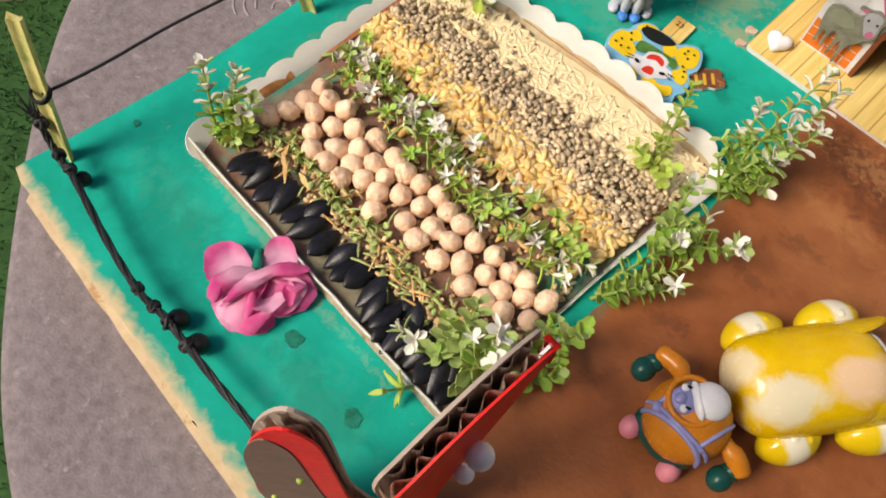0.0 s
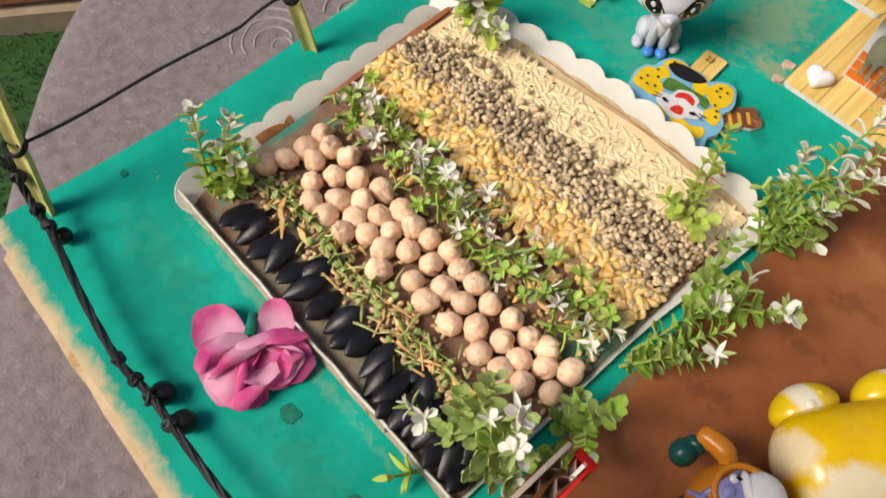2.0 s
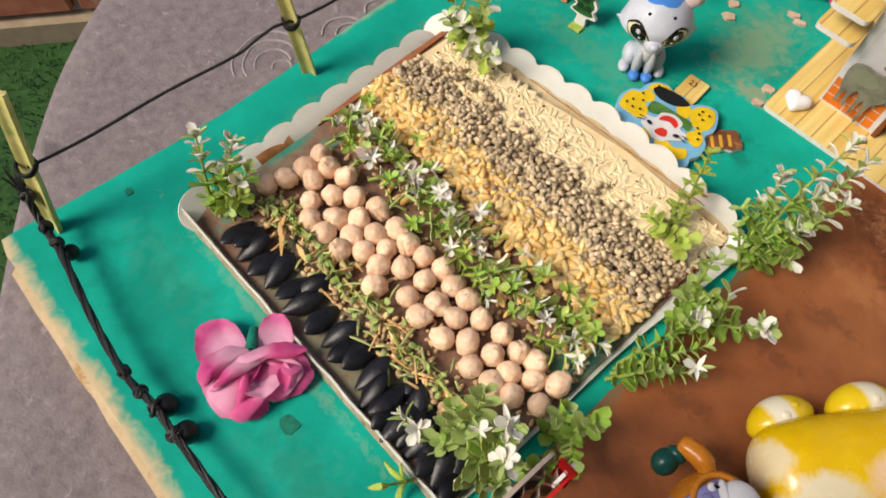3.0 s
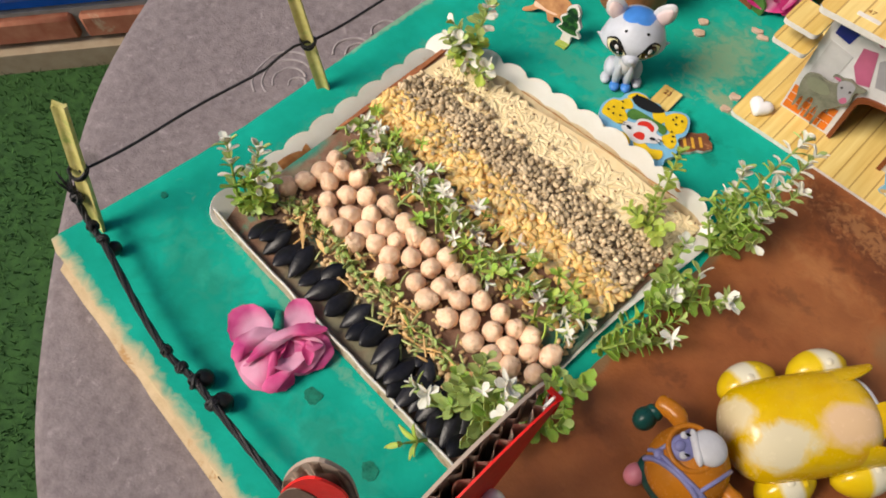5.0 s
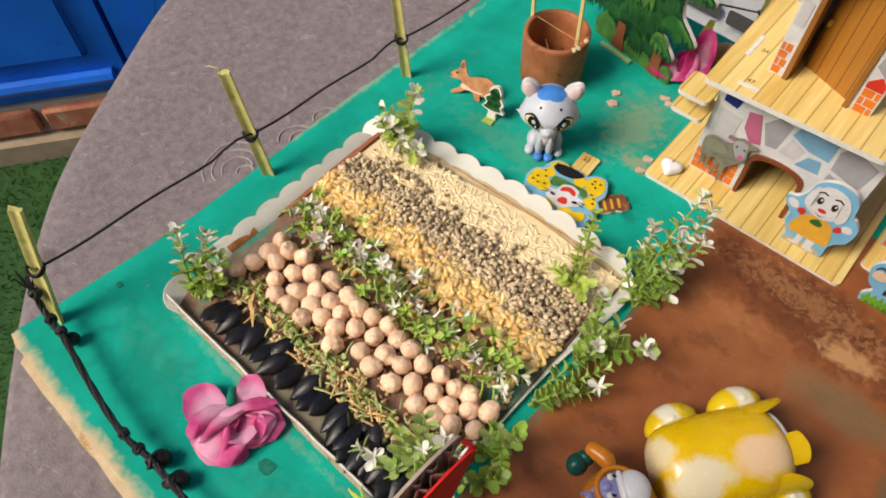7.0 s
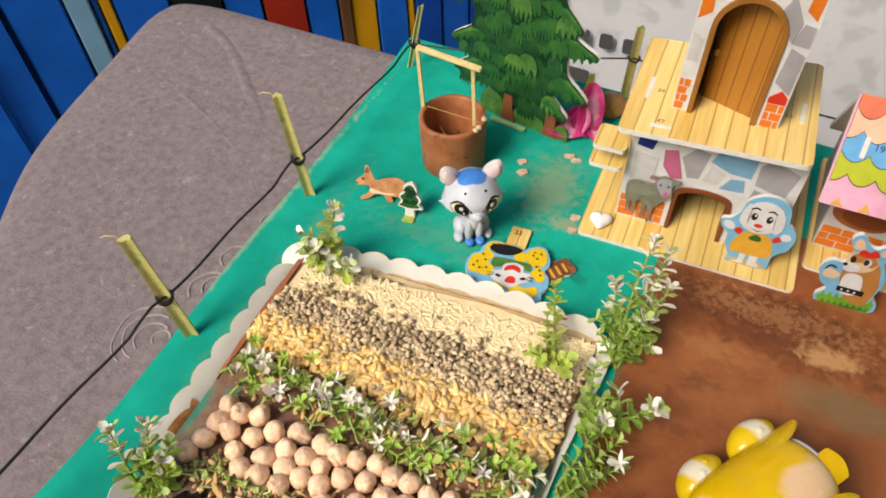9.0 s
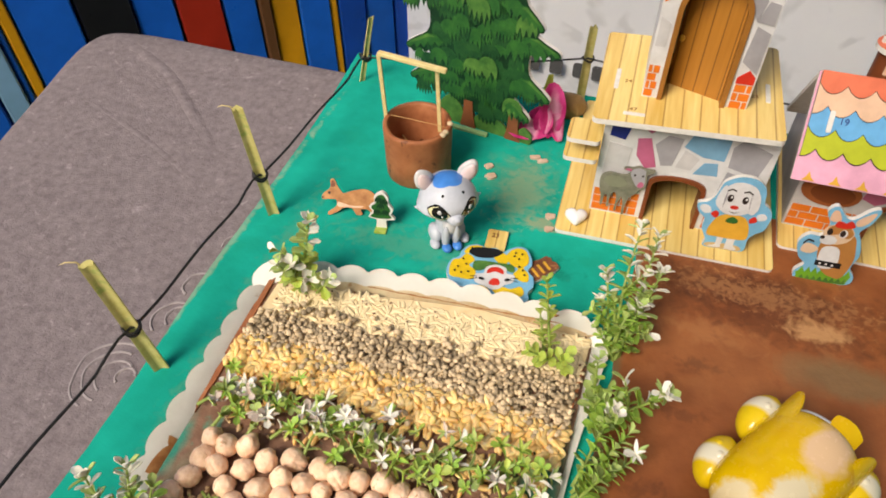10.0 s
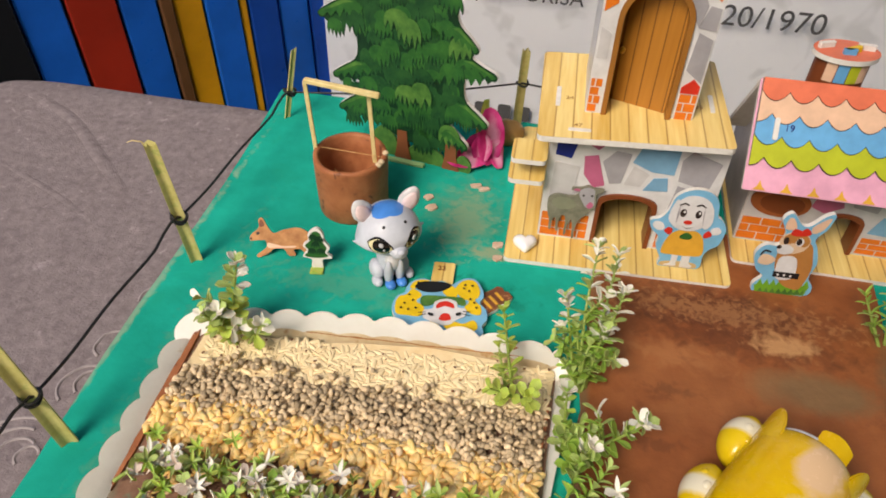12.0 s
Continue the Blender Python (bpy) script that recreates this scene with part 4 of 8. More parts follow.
heap("hemp_seeds", "hemp", [(random.uniform(0.052, 0.2), random.choice((random.gauss(0.174, 0.005), random.gauss(0.2010, 0.003))), 0.0062) for i in range(190)], (0.0016, 0.00132, 0.00115), "hemp", "stray hemp seeds among the wheat and rice", "hemp seeds", tip=40)
bm = bmesh.new()
slab(bm, [(0.042, 0.1930), (0.12, 0.2025), (0.2005, 0.2060), (0.2012, 0.2300), (0.145, 0.2304), (0.115, 0.2258), (0.090, 0.2208), (0.042, 0.2160)], 0.0014, 0.0038)
part("glue_bed", bm, "paste", tray, "dried cream-coloured glue under the rice")
heap("rice_grains", "rice", strewn(560, r_lo, r_hi, x0=0.046, z0=0.0037, dz=0.0002), (0.0033, 0.00105, 0.00042), "rice", "pale cream rice grains stuck in a band", "rice grains", tip=3, spin=25)
heap("millet_grains", "hemp", [(random.uniform(0.055, 0.203), random.choice((random.gauss(0.0955, 0.005), random.gauss(0.141, 0.006), random.gauss(0.118, 0.010))), 0.0026) for i in range(520)], (0.00135, 0.0009, 0.0009), "millet", "tiny tan millet grains strewn on the tray bottom", "millet grains", tip=20)
heap("millet_grains", "hemp", [(x, y, z + 0.0006) for x, y, z in strewn(75, h_hi, r_hi)], (0.0007, 0.00045, 0.0004), "soildark", "dark specks among the rice", "specks", tip=20)

# chickpeas, laid in a band three to four wide
PEA_ROWS = (
    (58.4, 125.5, 59.2, 116.3, 58.4, 107.5, 66.0, 124.3, 66.6, 115.4, 74.5, 127.0, 54.6, 99.2, 77.9, 117.3, 74.3, 108.3, 85.1, 123.7, 88.4, 111.7, 81.3, 102.9, 90.2, 103.7, 94.7, 118.5, 95.5, 127.9, 98.8, 111.4),
    (104.5, 119.5, 108.6, 127.7, 101.0, 103.8, 107.7, 110.7, 112.8, 118.6, 117.3, 126.5, 125.6, 127.8, 116.6, 111.8, 124.0, 118.3, 122.6, 104.2, 134.8, 130.1, 134.0, 121.2, 143.3, 128.1, 134.8, 111.3, 144.7, 118.4, 151.4, 129.0),
    (144.0, 109.7, 154.1, 120.3, 161.1, 127.2, 157.0, 110.9, 164.3, 117.2, 170.8, 129.4, 174.6, 120.9, 180.2, 129.2, 172.5, 111.3, 187.3, 131.3, 183.7, 120.6, 191.8, 126.1, 182.3, 113.1, 198.9, 131.2, 190.7, 115.4, 200.1, 120.8),
)


def chickpea(seed):
    bm = bmesh.new()

    def shape(p):
        beak = max(0, p.dot(Vector((0.93, 0, 0.36))) - 0.78) / 0.22
        k = 1 + 0.34 * beak ** 1.5
        seam = math.exp(-(p.y / 0.13) ** 2) * max(0, p.x * 0.6 + p.z * 0.5 + 0.1)
        k -= 0.26 * seam
        k += 0.10 * noise.noise(p * 1.7 + Vector((seed, 0, 0))) + 0.06 * noise.noise(p * 4.0 + Vector((0, seed, 0))) - 0.075 * abs(noise.noise(p * 5.0 + Vector((0, 0, seed))))
        return p * k

    ball(bm, (0, 0, 0), (0.00515, 0.0049, 0.0047), u=30, v=20, shape=shape)
    return mesh_of("chickpea", bm, "pea", angle=75)


pea_meshes = [chickpea(s) for s in (1.0, 5.3, 9.1, 14.7, 21.2)]
k = 0
for row in PEA_ROWS:
    for x, y in zip(row[::2], row[1::2]):
        s = random.uniform(0.93, 1.07)
        turn = Euler([radians(random.uniform(0, 360)) for _ in range(3)]).to_matrix().to_4x4()
        solid("chickpea", pea_meshes[k % 5], None, "whole dried beige chickpea with a small beak", "chickpea", Matrix.Translation((x / 1000, y / 1000, 0.0061 + jitter(0.0004))) @ turn @ Matrix.Scale(s, 4), "chickpeas in the tray")
        k += 1

# sunflower seeds, side by side along the front
SEEDS = (71.5, 80.5, 92, 106.5, 84.5, 80, 141.5, 83.5, 90, 155.5, 77.5, 100, 165.5, 77.0, 96, 175.0, 79.5, 104, 184.8, 83.0, 95, 193.8, 79.5, 108, 65.8, 76.9, 100, 76.4, 77.4, 85, 84.9, 78.5, 95, 91.7, 79.8, 104, 101.6, 80.0, 90, 109.6, 78.2, 72, 119.8, 80.4, 96, 129.2, 81.5, 80, 136.0, 80.0, 83, 149.8, 81.6, 93, 161.4, 80.6, 89, 171.1, 77.5, 94, 162.7, 91.6, 110, 170.8, 86.1, 127, 177.1, 86.1, 106, 181.2, 78.9, 91, 188.5, 78.9, 99, 190.7, 86.1, 120, 199.6, 79.3, 103, 196.1, 86.4, 117)


def sunflower_seed(seed):
    bm = bmesh.new()

    def shape(p):
        t_ = (p.x + 1) / 2
        w = (0.12 + 0.88 * math.sin(math.pi * min(1, 0.04 + 0.93 * t_ ** 0.85)) ** 0.48) * (1.0 - 0.28 * t_)
        z = p.z * (0.75 + 0.25 * (1 - abs(p.y)))
        return Vector((p.x, p.y * w * 1.25, z * w * 1.1 * (1 + 0.06 * noise.noise(p * 3 + Vector((seed, 0, 0))))))

    ball(bm, (0, 0, 0), (0.0092, 0.0042, 0.0023), u=16, v=12, turn=(0, 0, 0), shape=lambda p: shape(Vector((p.z, p.y, p.x))))
    return mesh_of("sunflower_seed", bm, "seed", angle=60)


seed_meshes = [sunflower_seed(s) for s in (2.0, 7.0, 13.0)]
for i in range(0, len(SEEDS), 3):
    x, y, a = SEEDS[i:i + 3]
    s = random.uniform(0.92, 1.08) * (0.72 if i in (60, 66) else 1)
    solid("sunflower_seed", seed_meshes[(i // 3) % 3], None, "glossy black sunflower seed with its hull", "sunflower seed", Matrix.Translation((x / 1000, y / 1000, 0.0052 + jitter(0.0006))) @ pose(0, 0, 0, jitter(22), 10 + jitter(8), a + 180 * (i % 2)) @ Matrix.Scale(s, 4), "black sunflower seeds in the tray")
bm = bmesh.new()
ball(bm, (0, 0, 0), (0.003, 0.0026, 0.0024), u=14, v=10)
solid("black_berry", bm, "bead", "small shiny black seed under the sprig", "seed", pose(0.0585, 0.0835, 0.005))
bm = bmesh.new()
ball(bm, (0, 0, 0), (0.0012, 0.0012, 0.001), u=8, v=6)
solid("white_bead", bm, "pearl", "tiny white bead on a sunflower seed", "bead", pose(0.2005, 0.0795, 0.0072))

# straw and cut grass between seeds and chickpeas
bm = bmesh.new()
bm2 = bmesh.new()
for i in range(120):
    x, y = random.uniform(0.062, 0.196), random.gauss(0.0958, 0.0046)
    a, L = radians(random.gauss(-10, 60)), random.uniform(0.002, 0.0058)
    z = random.uniform(0.003, 0.0075)
    p = Vector((x, y, z))
    d = Vector((math.cos(a), math.sin(a), jitter(0.25))) * L
    tube(bm if i % 5 < 3 else bm2, [p - d, p + Vector((0, 0, 0.0012)), p + d], [0.00045, 0.0006, 0.0003], 5)
solid("cut_grass", bm, "haygreen", "thin dry green grass stalks strewn between seeds and chickpeas", "grass stalks", kind="stuff")
solid("straw", bm2, "straw", "tan straw bits among the grass stalks", "straw", kind="stuff")
random.seed(23)
heap("millet_grains", "hemp", [(random.uniform(0.060, 0.198), random.gauss(0.0952, 0.0040), random.uniform(0.0028, 0.0060)) for i in range(330)], (0.0017, 0.00125, 0.0009), "millet", "cream millet grains and husks between seeds and chickpeas", "millet grains", tip=35)
bm = bmesh.new()
for i in range(52):
    ball(bm, (random.uniform(0.062, 0.198), random.gauss(0.0945, 0.0040), random.uniform(0.0050, 0.0082)), (random.uniform(0.0012, 0.0022), random.uniform(0.0010, 0.0017), 0.0005), u=10, v=6, turn=(jitter(40), jitter(40), random.uniform(0, 180)))
solid("seed_leaves", bm, "leafgrey", "small pale green round seed leaves among the straw", "seed leaves", kind="stuff")
bm = bmesh.new()
for x, y, a, L in ((0.078, 0.0905, -28, 0.0075), (0.082, 0.0885, -38, 0.008), (0.075, 0.094, -50, 0.006), (0.092, 0.091, -10, 0.005), (0.181, 0.095, -20, 0.008), (0.178, 0.099, 10, 0.006)):
    d = Vector((math.cos(radians(a)), math.sin(radians(a)), 0.1)) * L
    tube(bm, [Vector((x, y, 0.0065)) - d, Vector((x, y, 0.0075)), Vector((x, y, 0.006)) + d], [0.0004, 0.0017, 0.0003], 7, flat=0.45)
solid("husk", bm, "straw", "orange-tan dry husks among the grass", "husks", kind="stuff")


# ---- sprigs ----
def leaf_mesh(kind, mat_name):
    """A small thick leaf along x, one unit long."""
    bm = bmesh.new()
    n = 6
    width = {"spoon": lambda t_: 0.05 + 0.23 * math.sin(math.pi * min(1, t_ ** 1.8 * 0.93)) ** 0.75, "lance": lambda t_: 0.03 + 0.115 * math.sin(math.pi * min(1, t_ ** 0.9)), "round": lambda t_: 0.05 + 0.29 * math.sin(math.pi * min(1, t_ ** 1.5 * 0.97)) ** 0.7}[kind]
    tops, bots = [], []
    for i in range(n + 1):
        t_ = i / n
        w = width(t_) if i < n else 0.02
        z = 0.10 * math.sin(t_ * 2.2) - 0.10 * t_ * t_
        tops.append([bm.verts.new((t_, s * w, z + 0.07 * abs(s) * (1 - t_ * 0.5) + (0.012 if s == 0 else 0.02))) for s in (-1, -0.5, 0, 0.5, 1)])
        bots.append([bm.verts.new((t_, s * w * 0.9, z + 0.07 * abs(s) * (1 - t_ * 0.5) - 0.03)) for s in (-1, 0, 1)])
    for i in range(n):
        a, b, c, d = tops[i], tops[i + 1], bots[i], bots[i + 1]
        for j in range(4):
            bm.faces.new((a[j], b[j], b[j + 1], a[j + 1]))
        for j in range(2):
            bm.faces.new((c[j + 1], d[j + 1], d[j], c[j]))
        bm.faces.new((a[0], c[0], d[0], b[0])), bm.faces.new((a[4], b[4], d[2], c[2]))
    bmesh.ops.recalc_face_normals(bm, faces=bm.faces[:])
    return mesh_of("leaf", bm, mat_name, angle=60)


LEAF = {(k, m_): leaf_mesh(k, m_) for k in ("spoon", "lance", "round") for m_ in ("leaf", "leafy", "leafpale", "leafgrey", "dryleaf")}


def sprig(base, tip, nodes, leaf_len, kind="spoon", low="leaf", high="leafpale", pale_from=0.6, bow=(0, 0, 0), label="", spread=66, group="cut green sprigs", side=(), twin=True, gap=0.0056):
    base, tip = Vector(base), Vector(tip)
    if twin and tip.z > 0.02:
        # a shorter shoot from the same foot
        foot = base + Vector((jitter(0.003), jitter(0.003), 0))
        sprig(foot, foot + (tip - base) * random.uniform(0.5, 0.68) + Vector((jitter(0.008), jitter(0.008), 0)), max(3, int(nodes * 0.6)), leaf_len, kind, low, high, pale_from + 0.15, bow, label, spread, group, (), False)
    leaf_len = leaf_len * (0.96 if kind == "round" else 1.06)
    nodes = max(2, round((tip - base).length / gap))
    root = thing("leafy_sprig", Matrix.Translation(base), label or "green leafy sprig with pale dusty tips", "sprig", group)
    mid = (base + tip) / 2 + Vector(bow)
    path = [q - base for q in smooth_line([base, mid, tip], 8)]
    bm = bmesh.new()
    r0 = 0.0009 if leaf_len > 0.005 else 0.0007
    tube(bm, path, [r0 * (1 - 0.55 * i / (len(path) - 1)) for i in range(len(path))], 6)
    part("stem", bm, "stem", root)

    def place(p, d, roll, t_, L):
        d = d.normalized()
        sidev = d.orthogonal().normalized()
        sidev = Matrix.Rotation(roll, 3, d) @ sidev
        for q in (sidev, -sidev):
            open_ = radians(spread + jitter(14) - 22 * max(0, t_ - 0.75) * 4)
            x = (d * math.cos(open_) + q * math.sin(open_)).normalized()
            y = d.cross(q).normalized()
            z = x.cross(y)
            mname = high if t_ + jitter(0.12) > pale_from + 0.10 else low
            if mname == "leafpale" and random.random() < 0.45:
                mname = "leafgrey"
            if mname == "leaf" and random.random() < 0.3:
                mname = "leafgrey"
            m4 = Matrix.Translation(p) @ Matrix((x, y, z)).transposed().to_4x4() @ Matrix.Scale(L * random.uniform(0.8, 1.15), 4)
            part("leaf", LEAF[(kind, mname)], None, root, at=m4)

    roll = random.uniform(0, 3)
    for i in range(nodes):
        t_ = 0.16 + 0.84 * (i + 0.35) / (nodes - 0.65)
        f = min(1, t_) * (len(path) - 1)
        a = min(int(f), len(path) - 2)
        p = path[a].lerp(path[a + 1], f - a)
        d = path[a + 1] - path[a]
        for turn_ in (0.0, math.pi / 2):
            if turn_ == 0.0 or random.random() < 0.62:
                place(p + d * random.uniform(0, 0.5), d, roll + turn_ + jitter(0.3), t_, leaf_len * random.uniform(0.85, 1.15) * (0.8 + 0.35 * math.sin(math.pi * min(1, t_ + 0.1))))
        roll += math.pi / 4 + jitter(0.3)
    if high == "leafpale" and pale_from < 0.95:
        # the shoot's end opens into a pale star
        d = (path[-1] - path[-2]).normalized()
        e = d.orthogonal().normalized()
        for k in range(5):
            q = Matrix.Rotation(k * 2 * math.pi / 5 + jitter(0.2), 3, d) @ e
            op_ = radians((72 if k % 2 else 40) + jitter(10))
            x = (d * math.cos(op_) + q * math.sin(op_)).normalized()
            y = d.cross(q).normalized()
            part("leaf", LEAF[("lance" if kind == "lance" or k % 2 else "spoon", "leafpale" if k % 3 else "leafgrey")], None, root, at=Matrix.Translation(path[-1]) @ Matrix((x, y, x.cross(y))).transposed().to_4x4() @ Matrix.Scale(leaf_len * random.uniform(0.8, 1.05), 4))
    for f, off, n2 in side:
        a = int(f * (len(path) - 1))
        p, q = path[a], path[a] + Vector(off)
        bm = bmesh.new()
        tube(bm, [p, p.lerp(q, 0.5) + Vector((0, 0, 0.001)), q], [r0 * 0.8, r0 * 0.7, r0 * 0.4], 5)
        part("stem", bm, "stem", root)
        n2 = int(n2 * 1.7)
        for i in range(n2):
            t_ = (i + 0.9) / n2
            place(p.lerp(q, min(1, t_)), q - p, roll, t_, leaf_len * 0.9)
            roll += math.pi / 2
    return root


random.seed(11)
# by the tray's front-left corner
sprig((0.0505, 0.0745, 0.004), (0.0375, 0.0850, 0.0340), 5, 0.0066, pale_from=0.45)
sprig((0.0535, 0.0765, 0.004), (0.0475, 0.0940, 0.0310), 5, 0.0066, pale_from=0.45, side=((0.4, (0.006, 0.004, 0.008), 2),))
sprig((0.0560, 0.0775, 0.004), (0.0570, 0.0925, 0.0240), 4, 0.0066, pale_from=0.8, low="leaf", high="leaf")
sprig((0.0600, 0.0790, 0.004), (0.0510, 0.0830, 0.0200), 4, 0.0058, kind="round", pale_from=1.2, side=((0.5, (0.007, -0.003, 0.006), 2),))
sprig((0.0530, 0.0790, 0.004), (0.0440, 0.0830, 0.0160), 3, 0.0060, low="leafy", high="leafy", pale_from=2, twin=False)
sprig((0.0560, 0.0800, 0.004), (0.0600, 0.0860, 0.0170), 3, 0.0060, low="leafy", high="leaf", pale_from=2, twin=False)
sprig((0.0520, 0.0770, 0.004), (0.0480, 0.0900, 0.0230), 4, 0.0058, low="leafy", pale_from=0.8, twin=False)
# back-left corner
sprig((0.0540, 0.2170, 0.004), (0.0617, 0.2225, 0.0450), 5, 0.0066, low="leafy", pale_from=0.40, side=((0.4, (-0.011, -0.004, 0.009), 3),))
sprig((0.0590, 0.2120, 0.004), (0.0500, 0.2080, 0.0260), 4, 0.0062, low="leafy", pale_from=0.4, side=((0.5, (0.010, -0.002, 0.006), 2),))
sprig((0.0640, 0.2140, 0.004), (0.0740, 0.2110, 0.0220), 3, 0.0060, low="leafy", pale_from=0.3)
# right corner of the tray
sprig((0.1850, 0.2130, 0.004), (0.1762, 0.2310, 0.0350), 5, 0.0058, low="leafy", high="leaf", pale_from=0.95)
sprig((0.1880, 0.2120, 0.004), (0.1760, 0.2050, 0.0170), 3, 0.0064, kind="round", low="leafy", high="leafy", pale_from=2)
sprig((0.1900, 0.2110, 0.004), (0.1920, 0.2050, 0.0180), 3, 0.0066, low="leafy", high="leafy", pale_from=2)
# tall clump at the yard's corner
sprig((0.2125, 0.2245, 0.0), (0.2108, 0.2640, 0.0490), 8, 0.0066, pale_from=0.55, bow=(-0.002, -0.004, 0.006), side=((0.5, (0.006, 0.003, 0.010), 3),))
sprig((0.2110, 0.2250, 0.0), (0.2011, 0.2440, 0.0360), 6, 0.0064, pale_from=0.62, side=((0.45, (-0.008, -0.002, 0.008), 2),))
sprig((0.2140, 0.2250, 0.0), (0.2240, 0.2480, 0.0400), 6, 0.0066, pale_from=0.5, side=((0.4, (0.007, -0.004, 0.006), 3),))
sprig((0.2150, 0.2260, 0.0), (0.2190, 0.2560, 0.0540), 7, 0.0062, pale_from=0.5)
sprig((0.2135, 0.2265, 0.0), (0.2075, 0.2370, 0.0250), 4, 0.0056, pale_from=1.2)
# beside the tray's edge, next to the brown yard
sprig((0.2110, 0.1890, 0.0), (0.2347, 0.1913, 0.0305), 5, 0.0066, pale_from=0.75, side=((0.5, (-0.004, 0.007, 0.010), 3),))
sprig((0.2090, 0.1920, 0.0), (0.2060, 0.2000, 0.0300), 4, 0.0066, kind="round", pale_from=0.85, side=((0.5, (0.008, -0.003, 0.006), 2),))
sprig((0.2100, 0.1840, 0.0), (0.2180, 0.1810, 0.0250), 4, 0.0060, pale_from=0.7)
for x0, y0, x1, y1, z1 in ((0.2080, 0.1530, 0.2250, 0.1800, 0.0140), (0.2085, 0.1510, 0.2290, 0.1690, 0.0150), (0.2080, 0.1560, 0.2150, 0.1780, 0.0200), (0.2090, 0.1480, 0.2200, 0.1580, 0.0200)):
    sprig((x0, y0, 0.002), (x1, y1, z1), 6, 0.0060, kind="spoon", low="leaf", high="leafgrey", pale_from=0.85, label="dense green sprig leaning beside the tray", spread=62, gap=0.0036)
sprig((0.2110, 0.1160, 0.0), (0.2190, 0.1240, 0.0320), 4, 0.0072, kind="round", pale_from=1.1, side=((0.5, (0.006, -0.007, 0.004), 3),))
sprig((0.2140, 0.1050, 0.0), (0.2230, 0.1090, 0.0200), 4, 0.0066, kind="round", pale_from=1.1, side=((0.5, (-0.004, -0.008, 0.004), 2),))
# bush over the tray's front corner
sprig((0.1930, 0.0880, 0.003), (0.1880, 0.1020, 0.0330), 6, 0.0074, kind="round", low="leafgrey", high="leafgrey", pale_from=0.9, side=((0.4, (0.010, 0.004, 0.010), 3),))
sprig((0.1950, 0.0900, 0.003), (0.2030, 0.1000, 0.0330), 5, 0.0074, kind="round", low="leaf", high="leafpale", pale_from=0.72)
sprig((0.1960, 0.0860, 0.003), (0.2080, 0.0930, 0.0250), 4, 0.0072, low="leafgrey", high="leafpale", pale_from=0.7)
sprig((0.1960, 0.0840, 0.004), (0.1740, 0.0790, 0.0150), 5, 0.0066, kind="lance", low="leafgrey", pale_from=0.7, spread=40)
sprig((0.1900, 0.0860, 0.004), (0.1840, 0.0930, 0.0220), 4, 0.0066, kind="round", low="leafgrey", high="leaf", pale_from=0.8)
sprig((0.1905, 0.0700, 0.0050), (0.1865, 0.0610, 0.0110), 1, 0.0090, kind="lance", low="leafy", high="leafy", pale_from=2, label="yellow-green shoot with thin leaves lying on the board", spread=62)
# cut sprigs lying across the tray between chickpeas and wheat
for x, y, a, L, kind, lo, hi, pf in ((0.050, 0.143, 30, 0.018, "spoon", "leafgrey", "leafpale", 0.6), (0.060, 0.139, 55, 0.020, "round", "leaf", "leafpale", 0.7), (0.066, 0.150, 10, 0.018, "spoon", "leaf", "leafpale", 0.85), (0.074, 0.138, 70, 0.020, "spoon", "leaf", "leafpale", 0.6), (0.080, 0.150, -5, 0.022, "lance", "leaf", "leafpale", 0.85),
                             (0.088, 0.140, 40, 0.018, "lance", "leafpale", "leafpale", 0.2), (0.094, 0.147, 65, 0.018, "lance", "leafpale", "leafpale", 0.2), (0.100, 0.136, 80, 0.016, "lance", "leafgrey", "leafpale", 0.4), (0.110, 0.145, 20, 0.020, "spoon", "leaf", "leafpale", 0.6), (0.117, 0.138, 35, 0.020, "spoon", "leaf", "leafpale", 0.75), (0.124, 0.146, 0, 0.018, "spoon", "leafgrey", "leafpale", 0.6),
                             (0.136, 0.137, -8, 0.040, "lance", "leafy", "leafpale", 0.8), (0.145, 0.146, 25, 0.016, "lance", "leafpale", "leafpale", 0.3), (0.154, 0.149, 50, 0.017, "spoon", "leafgrey", "leafpale", 0.5), (0.166, 0.145, 12, 0.018, "lance", "leafgrey", "leafpale", 0.4), (0.176, 0.148, -10, 0.020, "spoon", "leafgrey", "leafpale", 0.5), (0.187, 0.139, 15, 0.020, "lance", "leafy", "leafpale", 0.85), (0.192, 0.149, 40, 0.016, "lance", "leafgrey", "leafpale", 0.4)):
    r = radians(a)
    b = Vector((x - math.cos(r) * L / 2, y - math.sin(r) * L / 2, 0.0045))
    t_ = Vector((x + math.cos(r) * L / 2, y + math.sin(r) * L / 2, 0.010 + jitter(0.003)))
    sprig(b, t_, max(2, int(L / 0.0075)), 0.0060, kind, lo, hi, pf, (0, 0, 0.003), "cut sprig with pale dusty leaves lying in the tray", 62, "cut sprigs lying in the tray")


def star(x, y, z, n, L, mats, tilt):
    """A cut shoot tip: a whorl of narrow leaves opened to a star."""
    root = thing("shoot_tip", pose(x, y, z, jitter(tilt), jitter(tilt), random.uniform(0, 360)), "small cut shoot tip opened into a pale star of narrow leaves", "shoot tip", "cut shoot tips in the tray")
    for k in range(n):
        up = 12 + 30 * (k % 2) + jitter(8)
        part("leaf", LEAF[(random.choice(("lance", "lance", "lance", "spoon")), random.choice(mats))], None, root, at=pose(0, 0, 0, 0, 0, k * 360 / n + jitter(12)) @ pose(0, 0, 0, 0, -up, 0) @ Matrix.Scale(L * random.uniform(0.75, 1.15), 4))
    return root


